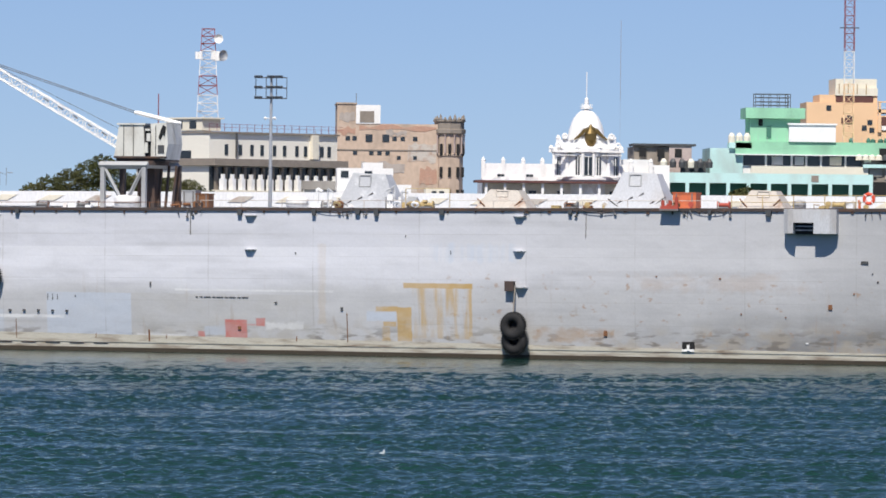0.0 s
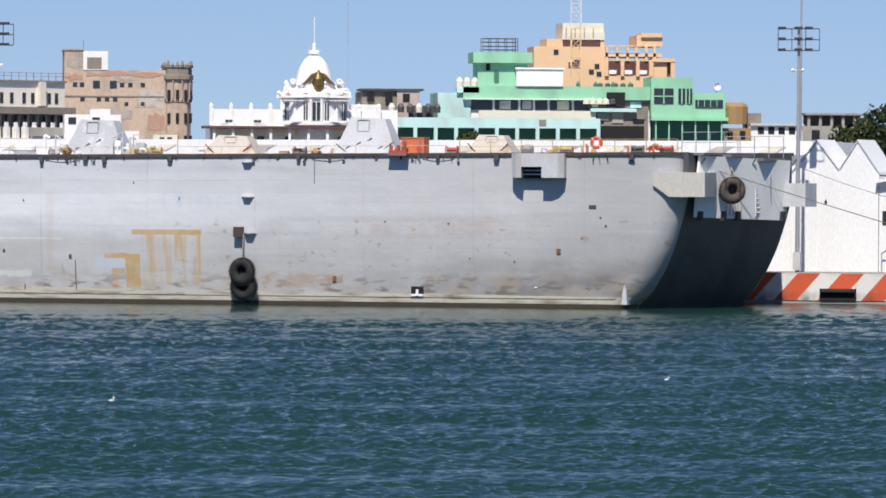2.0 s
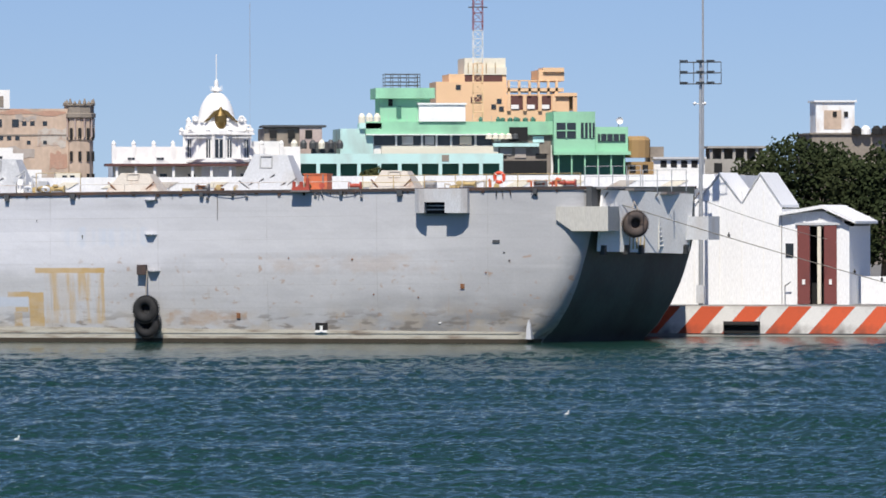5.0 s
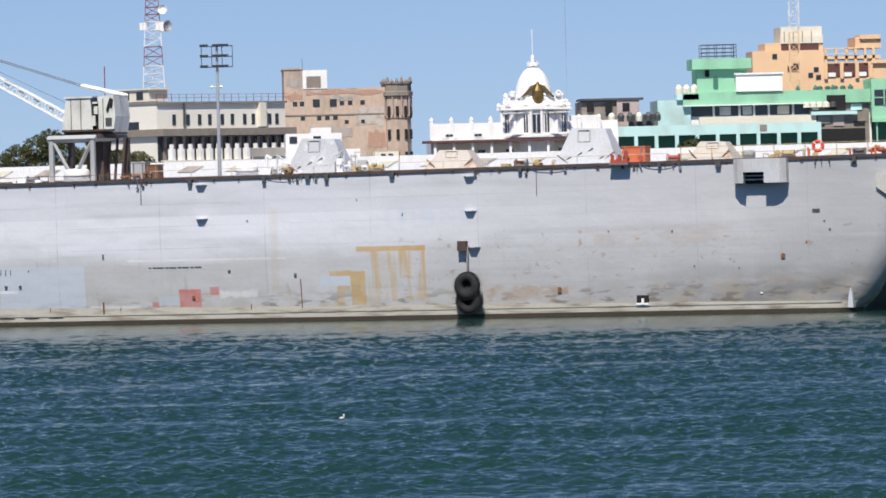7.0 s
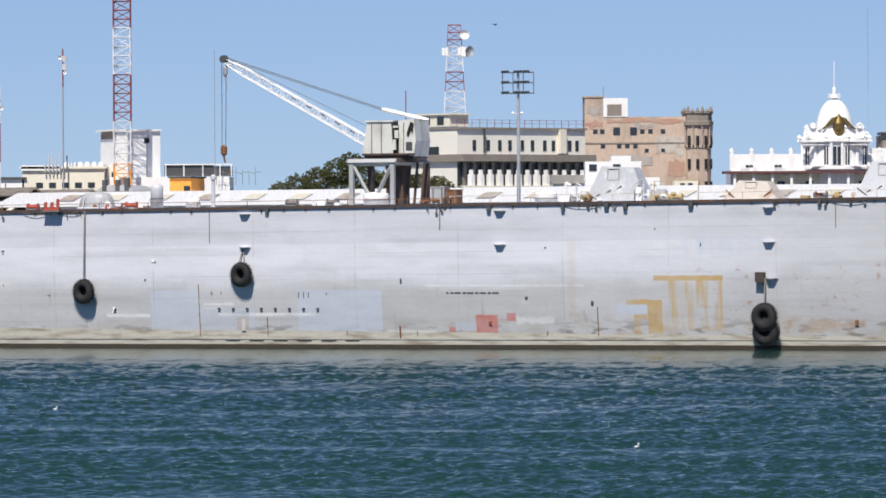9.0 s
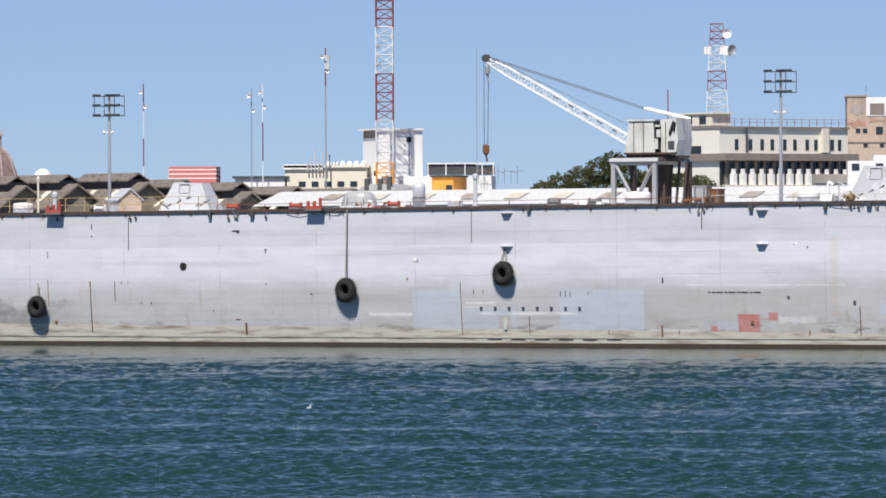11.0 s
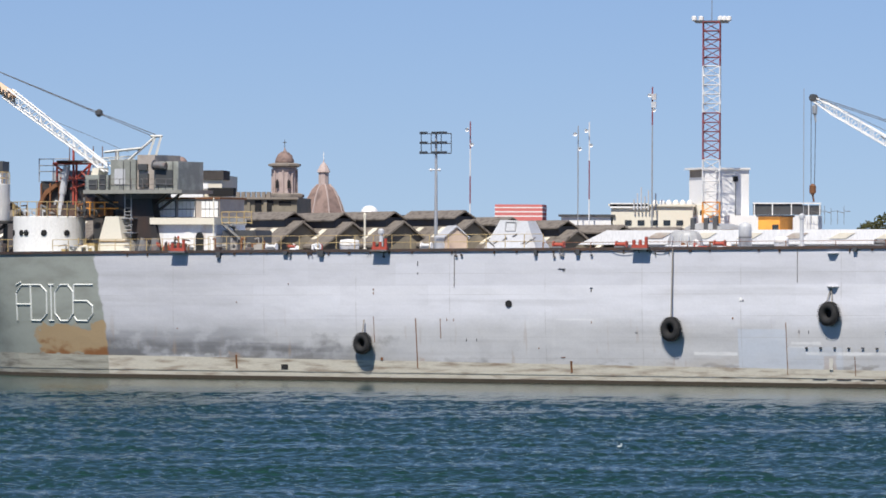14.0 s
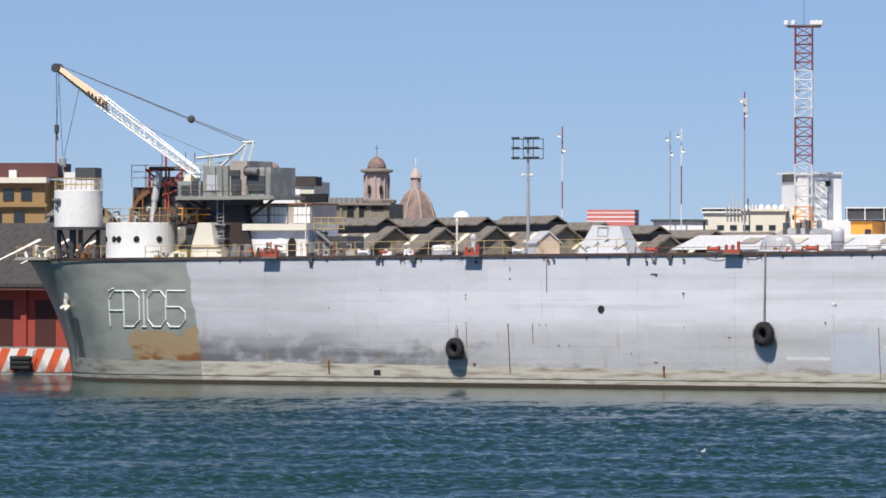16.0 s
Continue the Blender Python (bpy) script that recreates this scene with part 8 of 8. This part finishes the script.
for x in (98.8, 101.1, 103.2):
    ph(x, x + 1.1, 24.6, 25.2, "white", -0.2, 0.1, "railing_panel")
ph(104.9, 108.2, 24.4, 26.8, "ochre", 0.8, 6)
ph(107.7, 108.3, 23.4, 26.8, y0=-0.4, d=0.5, name="column")
ph(105.0, 108.3, 26.4, 26.9, y0=-0.5)
for x, z in ((91.2, 27.7), (94.2, 26.3), (97.1, 25.7), (97.4, 24.6), (96.3, 24.9)):
    ph(x - 0.35, x + 0.35, z - 0.35, z + 0.35, "glass", -0.08, 0.1, "window")
ph(93.0, 94.6, 25.5, 26.3, "maroon", -0.1, 0.2, "shaded_recess")
for k in range(5):
    bm = B()
    lathe(bm, [(0.4, 21.2), (0.4, 21.6), (0.1, 21.8)], (97.5 + k * 1.1) * k8, -0.6, 10)
    part("roof_pot", bm, "green_dark", th)

th = thing("turquoise_arcade", "long pale turquoise building with open arcade", "building", place(0, 780))
block(th, "wall", 65.4, 95.2, 16.6, 18.0, "cyan")
block(th, "arcade_back", 65.4, 95.2, 2.1, 16.6, "green_dark", y0=2.0)
for k in range(11):
    block(th, "pillar", 66.2 + k * 2.85, 66.7 + k * 2.85, 2.1, 16.6, "cyan", y0=0.0, d=0.6)
block(th, "stain_panel", 86.6, 87.6, 16.9, 17.8, "plaster_grey", y0=-0.05, d=0.1)
tree("small green tree in front of the turquoise arcade", place(76.0, 776), [(0, 0, 12.2, 1.6), (1.2, 0, 12.8, 1.4)], 700, 0.25, "leaf_olive", 21, 9)

th = thing("ochre_tank_house", "ochre house with a rounded water tank", "house", place(0, 800))
bm = B()
lathe(bm, [(1.9, 15.5), (1.95, 18.0), (1.7, 18.4), (1.2, 18.6)], 117.2, 1.5, 12)
part("water_tank", bm, "ochre", th)
block(th, "wall", 115.6, 119.4, 2.1, 17.0, "ochre", d=5)
openings(th, [116.4, 118.2], 15.4, 16.6, 0.8, 0, "black")
block(th, "wall", 119.2, 121.2, 2.1, 19.2, "plaster_grey", y0=2, d=5)
block(th, "wall", 119.4, 127.0, 2.1, 17.6, "white", y0=1, d=5)
block(th, "roof", 119.4, 127.2, 17.4, 17.7, "grey_light", y0=0.5, d=6)
openings(th, [121, 122.5, 124, 125.5], 16.2, 17.2, 0.9, 1.0, "black")
th = thing("unfinished_house", "unfinished grey concrete house with open floors", "house", place(0, 820))
block(th, "wall", 128.5, 140.5, 2.1, 17.6, "concrete")
block(th, "slab", 130.4, 139.8, 19.2, 19.5, "concrete", y0=-0.4, d=8)
for k in range(6):
    block(th, "column", 130.8 + k * 1.7, 131.2 + k * 1.7, 17.6, 19.3, "concrete", y0=0, d=0.5)
block(th, "back_wall", 131, 139.5, 17.6, 19.2, "plaster_grey", y0=5, d=0.4)
openings(th, [132, 136], 15.6, 17.0, 1.2, 0, "black")
th = thing("grey_flat_block", "long grey-brown flat-roofed block with roof tanks", "building", place(0, 820))
block(th, "wall", 146.0, 180, 2.1, 21.2, "plaster_grey", ledge=0.3)
block(th, "stair_tower", 146.8, 152.6, 21.2, 26.0, "white_rust", y0=1, d=5, ledge=0.3)
block(th, "tower_stain", 148.0, 150.6, 22.0, 24.8, "brick_brown", y0=0.95, d=0.1)
openings(th, [149.6, 151.3], 23.8, 24.6, 0.6, 0.92, "black")
block(th, "upper_wall", 158.2, 180, 21.0, 22.6, "concrete", y0=0.5, d=8)
block(th, "upper_box", 158.2, 161.6, 22.6, 24.3, "concrete", y0=1, d=4)
for x in (152.6, 154.0, 155.6, 157.0):
    bm = B()
    lathe(bm, [(0.75, 19.1), (0.75, 19.9), (0.3, 20.4)], x, -0.5, 12)
    part("roof_tank", bm, "white" if x == 154.0 else "black", th)
openings(th, [157.5, 164, 169], 18.2, 19.8, 2.4)
block(th, "ledge", 146, 180, 16.8, 17.2, "cream", y0=-0.5, d=1)

# church: bell tower and tiled dome
th = thing("church", "old pink stone church with a bell tower and tiled dome", "church", place(0, 900))
k9 = -119.35


def ring_tower(name, prof, mat, x, n=8, smooth=False, label=""):
    bm = B()
    lathe(bm, [(r, z - 2.1) for r, z in prof], x, 2.5, n)
    bmesh.ops.rotate(bm, verts=bm.verts, cent=(x, 2.5, 0), matrix=Euler((0, 0, math.pi / n)).to_matrix())
    return part(name, bm, mat, th, label, smooth)


ring_tower("tower_base", [(3.0, 2.1), (3.0, 20.0), (3.3, 20.2), (3.3, 20.6), (2.6, 20.8)], "plaster_grey", k9, 8)
ring_tower("belfry", [(2.0, 20.8), (2.0, 24.4), (2.2, 24.5), (2.2, 24.7), (2.0, 24.8), (2.0, 25.2)], "pink", k9, 8, label="pink stone belfry")
ring_tower("belfry_cornice", [(2.1, 24.95), (2.75, 25.2), (2.75, 25.5), (1.8, 25.7)], "plaster_grey", k9, 8)
ring_tower("cupola", [(1.55 * math.cos(a), 25.6 + 2.0 * math.sin(a)) for a in (math.pi / 2 * k / 8 for k in range(8))] + [(0.15, 27.8), (0.05, 28.2)], "tile_dome", k9, 16, True)
bm = B()
beam(bm, (k9, 2.5, 25.8), (k9, 2.5, 27.4), 0.06)
beam(bm, (k9 - 0.3, 2.5, 26.9), (k9 + 0.3, 2.5, 26.9), 0.05)
part("cross", bm, "grey_dark", th)
for k in range(8):
    a = math.pi / 4 * k
    bm = B()
    lathe(bm, [(0.17, 18.7), (0.15, 22.4)], k9 + 2.0 * math.cos(a), 2.5 + 2.0 * math.sin(a), 8)
    part("column", bm, "pink", th)
for x in (-0.95, 0.95):
    bm = B()
    prism(bm, [(k9 + x - 0.24, 19.5), (k9 + x + 0.24, 19.5), (k9 + x + 0.24, 20.6), (k9 + x, 20.95), (k9 + x - 0.24, 20.6)], 0.35, 0.66)
    part("bell_opening", bm, "black", th)
kd = -113.0
ring_tower("dome_base", [(3.8, 2.1), (3.8, 17.6)], "plaster_grey", kd, 8)
ring_tower("dome", [(3.5, 17.4), (3.15, 18.6), (2.6, 20.0), (1.8, 21.4), (1.0, 22.2)], "tile_dome", kd, 8, label="mottled octagonal tiled dome")
ring_tower("lantern", [(0.85, 22.1), (0.85, 24.1), (1.1, 24.2), (1.0, 24.5), (0.6, 25.3), (0.15, 25.8), (0.05, 26.2)], "pink", kd, 8)
bm = B()
beam(bm, (kd, 2.5, 24), (kd, 2.5, 25.3), 0.06)
part("spike", bm, "white", th)
for k in range(8):
    a = math.pi / 4 * k + math.pi / 8
    bm = B()
    pr = [(3.55, 17.4), (3.2, 18.6), (2.65, 20.0), (1.85, 21.4), (1.0, 22.25)]
    for (r0, z0), (r1, z1) in zip(pr, pr[1:]):
        beam(bm, (kd + r0 * math.cos(a), 2.5 + r0 * math.sin(a), z0 - 2.1), (kd + r1 * math.cos(a), 2.5 + r1 * math.sin(a), z1 - 2.1), 0.12)
    part("dome_rib", bm, "pink", th)
ring_tower("cupola", [(1.1 * math.cos(a), 25.4 + 1.3 * math.sin(a)) for a in (math.pi / 2 * k / 8 for k in range(8))], "tile_dome", -136.3, 16, True)
ring_tower("tower_base", [(1.5, 2.1), (1.5, 25.4)], "pink", -136.3)

# old flat-roofed houses at the bow end
th = thing("grey_town_house", "weathered olive-brown town house with battlements and dark windows", "house", place(0, 600))
block(th, "wall", -87.8, -78.0, 2.1, 16.4, "olive_stone")
block(th, "wall", -80.6, -77.9, 2.1, 15.5, "olive_stone", y0=-0.8)
for k in range(7):
    block(th, "battlement", -84.6 + k * 0.55, -84.2 + k * 0.55, 16.4, 17.0, "plaster_grey", y0=0, d=0.5)
openings(th, [-86.9, -84.7, -82.2, -80.9], 15.0, 16.1, 0.7, -0.05, "black")
openings(th, [-84.6, -79.3], 14.8, 16.0, 1.3, -0.85 + 0.8, "black")
block(th, "band", -87.8, -78.0, 14.3, 14.5, "pink", y0=-0.2, d=0.4)
for x, z, w, h in ((-86.0, 12.3, 0.9, 1.3), (-83.5, 12.3, 0.9, 1.3), (-81.2, 12.3, 0.9, 1.3), (-79.0, 12.0, 0.8, 1.3)):
    block(th, "window", x - w / 2, x + w / 2, z, z + h, "black", y0=-0.86 if x > -80.6 else -0.06, d=0.1)
for x in (-87.6, -85.7, -83.4, -81.6):
    block(th, "pilaster", x, x + 0.35, 9.0, 16.4, "olive_stone", y0=-0.18, d=0.3)
block(th, "cornice", -88.0, -77.8, 16.2, 16.45, "plaster_grey", y0=-0.4, d=0.6)
th = thing("roof_house", "small cream roof room with a dark flat roof", "house", place(0, 606))
block(th, "wall", -90.2, -87.0, 2.1, 18.9, "cream")
block(th, "wall", -90.2, -88.5, 17.4, 18.0, "white", y0=-0.1, d=2)
block(th, "roof", -90.4, -86.8, 18.4, 19.4, "roof", y0=-0.3, d=5)
block(th, "tank", -88.4, -85.6, 16.6, 17.5, "black", y0=-1, d=2)
block(th, "wall", -93, -89, 2.1, 17.2, "white", y0=-0.5, d=4)
th = thing("yellow_office", "ochre office block with a maroon roof behind the red warehouse", "building", place(0, 600))
block(th, "wall", -135, -115.6, 2.1, 19.0, "ochre")
block(th, "floor_band", -135, -115.3, 16.0, 16.4, "ochre", y0=-0.5, d=1)
block(th, "floor_band", -135, -115.3, 18.6, 19.2, "cream", y0=-0.7, d=2)
openings(th, [-123.2, -121.4, -119.6, -117.6], 16.7, 18.0, 1.2, -0.05)
openings(th, [-120.9, -118.4], 13.6, 15.5, 1.2, -0.05)
block(th, "roof", -135, -114.4, 19.2, 20.8, "maroon", y0=1, d=8)
block(th, "roof_box", -119.6, -118.8, 19.2, 20.0, "white", y0=0.3, d=1)
block(th, "roof_room", -113.9, -110.6, 2.1, 19.8, "white", y0=2, d=4)
block(th, "roof_room", -112.6, -110.4, 19.2, 20.3, "grey_dark", y0=1.8, d=4)
th = thing("white_dome_roof", "low white roof with a small white radome", "building", on_dock(-145, 62, 2.1))
bm = B()
box(bm, -4.6, 4.0, 0, 8, 0, 11.4)
part("wall", bm, "white", th)
bm = B()
box(bm, -1.0, 4.6, -0.4, 8, 11.4, 11.7)
part("roof", bm, "grey_dark", th)
bm = B()
lathe(bm, [(0.85, 11.3)] + [(0.85 * math.cos(a), 11.75 + 0.85 * math.sin(a)) for a in (math.pi / 2 * k / 8 for k in range(8))], -0.4, -1.0, 20)
part("radome", bm, "white", th, "", True)

# old sheds with raised ridge vents
def old_shed(s, y, z, turn, length=14.0, w=5.2, h=1.9):
    th = thing("old_shed", "old gabled shed with a raised ridge vent and sooty sheet roof", "shed", on_dock(s, y, 2.1) @ pose(0, 0, 0, 0, 0, turn), "old sheds")
    e = z - 2.1 - h
    bm = B()
    prism(bm, [(-w / 2, 0), (w / 2, 0), (w / 2, e), (0, e + h), (-w / 2, e)], 0, length)
    part("wall", bm, "olive_stone", th)
    for sg in (-1, 1):
        bm = B()
        prism(bm, [(0, e + h + 0.05), (sg * (w / 2 + 0.4), e - 0.25), (sg * (w / 2 + 0.4), e - 0.05), (0, e + h + 0.25)], -0.5, length + 0.3)
        part("roof_slope", bm, "shed_roof", th)
        bm = B()
        prism(bm, [(0, e + h + 0.95), (sg * 1.1, e + h + 0.3), (sg * 1.1, e + h + 0.42), (0, e + h + 1.1)], 1.5, length - 1)
        part("vent_roof", bm, "shed_roof", th)
    bm = B()
    box(bm, -0.8, 0.8, 1.8, length - 1.3, e + h - 0.3, e + h + 0.55)
    part("ridge_vent", bm, "grey_dark", th)
    for k in range(2):
        bm = B()
        y0 = 3 + k * 5
        prism(bm, [(-w * 0.2, e + h * 0.62 + 0.27), (-w * 0.42, e + h * 0.17 + 0.25), (-w * 0.42, e + h * 0.17 + 0.3), (-w * 0.2, e + h * 0.62 + 0.32)], y0, y0 + 1.1)
        part("skylight", bm, "cream", th)
    return th


for s, z in ((-148.5, 12.9), (-143.4, 12.8), (-138.2, 12.9), (-131.2, 13.0), (-126.5, 12.4), (-121.0, 12.1), (-115.5, 11.7), (-110.0, 11.5), (-105.0, 11.3), (-100.5, 11.1)):
    old_shed(s + 4, 46, z, 52)
# red warehouse by the bow
th = thing("red_warehouse", "red walled warehouse with a grey tiled roof and skylights", "warehouse", on_dock(-196, 38, 2.1))
bm = B()
box(bm, -40, 22.4, 0, 20, 0, 5.2)
part("wall", bm, "red_wall", th)
for k in range(6):
    bm = B()
    box(bm, -6 + k * 4.6, -5.4 + k * 4.6, -0.3, 0, 0, 5.2)
    part("buttress", bm, "red_wall", th)
    # flat dark sheet for a doorway bay, its shade put into the colour
    bm = B()
    box(bm, -4.6 + k * 4.6, -2.4 + k * 4.6, -0.05, 0.02, 0, 4.3)
    part("bay_shade", bm, "dark_red", th)
bm = B()
box(bm, -40, 22.8, -1.9, 0, 5.2, 5.6)
part("eave", bm, "maroon", th)
bm = B()
a = [bm.verts.new(v) for v in ((-40, -2.0, 5.5), (23.0, -2.0, 5.5), (23.0, 12, 11.2), (-40, 12, 11.2))]
b = [bm.verts.new(v.co + Vector((0, 0, 0.3))) for v in a]
bm.faces.new(b)
bm.faces.new(a[::-1])
for i in range(4):
    j = (i + 1) % 4
    bm.faces.new((a[i], a[j], b[j], b[i]))
part("roof", bm, "roof", th)
for x in (12.0, 15.2, 18.4):
    bm = B()
    a = [bm.verts.new(v) for v in ((x, 2.5, 7.55), (x + 0.3, 2.5, 7.45), (x + 2.1, 8.0, 9.77), (x + 1.8, 8.0, 9.87))]
    b = [bm.verts.new(v.co + Vector((0, 0, 0.12))) for v in a]
    bm.faces.new(b)
    for i in range(4):
        j = (i + 1) % 4
        bm.faces.new((a[i], a[j], b[j], b[i]))
    part("skylight", bm, "cream", th)
old_shed(-178.0, 52, 14.0, 60, 12)
old_shed(-170.0, 56, 13.6, 60, 12)


# ---- birds ----
def flying_bird(name, label, span, mat):
    th = thing(name, label, "bird", Matrix.Identity(4))
    bm = B()
    n = span
    lathe(bm, [(0.005 * n, -0.26 * n), (0.05 * n, -0.14 * n), (0.065 * n, 0.0), (0.045 * n, 0.12 * n), (0.012 * n, 0.2 * n)], n=10)
    bmesh.ops.rotate(bm, verts=bm.verts, matrix=Euler((0, radians(90), 0)).to_matrix())
    part("body", bm, mat, th, "", True)
    bm = B()
    prism(bm, [(-0.2 * n, -0.01), (-0.36 * n, -0.015), (-0.36 * n, 0.015), (-0.2 * n, 0.01)], -0.05 * n, 0.05 * n)
    part("tail", bm, mat, th)
    wings = []
    for sg in (-1, 1):
        bm = B()
        o = [(0.09, 0), (0.12, 0.22), (0.05, 0.5), (-0.02, 0.46), (-0.06, 0.22), (-0.09, 0)]
        a = [bm.verts.new((x * n, sg * y * n, 0.012 * n)) for x, y in o]
        b = [bm.verts.new((x * n, sg * y * n, -0.012 * n)) for x, y in o]
        bm.faces.new(a)
        bm.faces.new(b[::-1])
        for i in range(len(o)):
            j = (i + 1) % len(o)
            bm.faces.new((a[i], a[j], b[j], b[i]))
        wings.append((sg, part("wing", bm, mat, th)))
    return th, wings


gull, gull_wings = flying_bird("gull", "white and grey gull flying low over the water", 1.05, "gull")
raptor, raptor_wings = flying_bird("soaring_bird", "dark long-winged bird soaring over the city", 1.7, "plumage")
crow, crow_wings = flying_bird("dark_bird", "small dark bird flying past the mast", 0.62, "plumage")
resting = []
for x, y in ((8.2, 235.0), (-18.2, 288.0), (35.2, 261.0)):
    th = thing("floating_gull", "white gull resting on the water", "bird", CM((x, y, -0.2)), "floating gulls")
    bm = B()
    lathe(bm, [(0.02, -0.13), (0.05, -0.06), (0.055, 0.03), (0.02, 0.11)], n=10)
    bmesh.ops.rotate(bm, verts=bm.verts, matrix=Euler((0, radians(90), 0)).to_matrix())
    bmesh.ops.translate(bm, verts=bm.verts, vec=(0, 0, 0.06))
    part("body", bm, "gull", th, "", True)
    bm = B()
    lathe(bm, [(0.02, 0.06), (0.03, 0.14), (0.038, 0.19), (0.012, 0.23)], 0.1, 0, 8)
    part("head", bm, "gull", th, "", True)
    resting.append((th, x, y))


# ---- what moves ----
def flap(wings, rate, low, high):
    for sg, wing in wings:
        rows = []
        n = int(16 * rate * 4)
        for i in range(n + 1):
            t = 16 * i / n
            a = low + (high - low) * (0.5 + 0.5 * math.sin(2 * math.pi * rate * t))
            rows.append((t, pose(0, 0, 0, sg * a, 0, 0)))
        walk(wing, rows)


def motions():
    walk(water, [(0, pose(0, 0, 0)), (8, pose(-2.4, -4.8, 0)), (16, pose(-4.8, -9.6, 0))])
    walk(gull, [(0, pose(-150, 360, 3, 0, 0, 8)), (9.0, pose(-22, 384, 3.4, 0, -10, 8)), (9.6, pose(-13.26, 385, 5.2, 20, -12, 8)), (9.8, pose(-10.39, 385, 6.0, 25, -10, 8)),
                (10.0, pose(-7.25, 385, 6.64, 30, -8, 8)), (10.2, pose(-4.59, 385, 6.98, 25, -5, 8)), (12.3, pose(27, 392, 9, 0, 0, 8)), (16, pose(82, 400, 12, 0, 0, 8))])
    walk(raptor, [(0, pose(88.6, 700, 31.8, 25, -10, 10)), (0.4, pose(93.4, 700, 31.9, 25, -10, 10)), (0.8, pose(98.0, 700, 31.95, 30, -25, 30)), (1.2, pose(100.9, 700, 32.6, 15, -20, 60)), (1.6, pose(103.6, 700, 32.9, 15, -15, 90)),
                  (2.3, pose(104.4, 700, 33.4, 20, -10, 135)), (3.0, pose(102.3, 700, 32.2, 30, 40, 165)), (3.2, pose(102.0, 700, 31.7, 40, 50, 175)), (5.3, pose(84, 700, 62, 10, 0, 180)), (16, pose(-60, 700, 110, 0, 0, 180))])
    walk(crow, [(0, pose(-140, 350, 60)), (8.0, pose(-13.0, 350, 27.0)), (8.8, pose(0.5, 350, 22.03)), (9.0, pose(3.7, 350, 21.68)), (9.2, pose(6.96, 350, 21.44)), (9.6, pose(13.3, 350, 21.65)), (10.2, pose(23, 350, 23)), (16, pose(115, 350, 45))])
    flap(gull_wings, 2.6, -25, 50)
    flap(raptor_wings, 0.5, 12, 28)
    flap(crow_wings, 3.1, -20, 30)
    for th, x, y in resting:
        d = -3.0 if x < 0 else 0.2 if x < 20 else -1.6
        walk(th, [(0, pose(x, y, -0.2, 0, 0, 20)), (8, pose(x + d * 0.4, y, -0.2, 0, 0, 40)), (16, pose(x + d, y, -0.2, 0, 0, 30))])


motions()
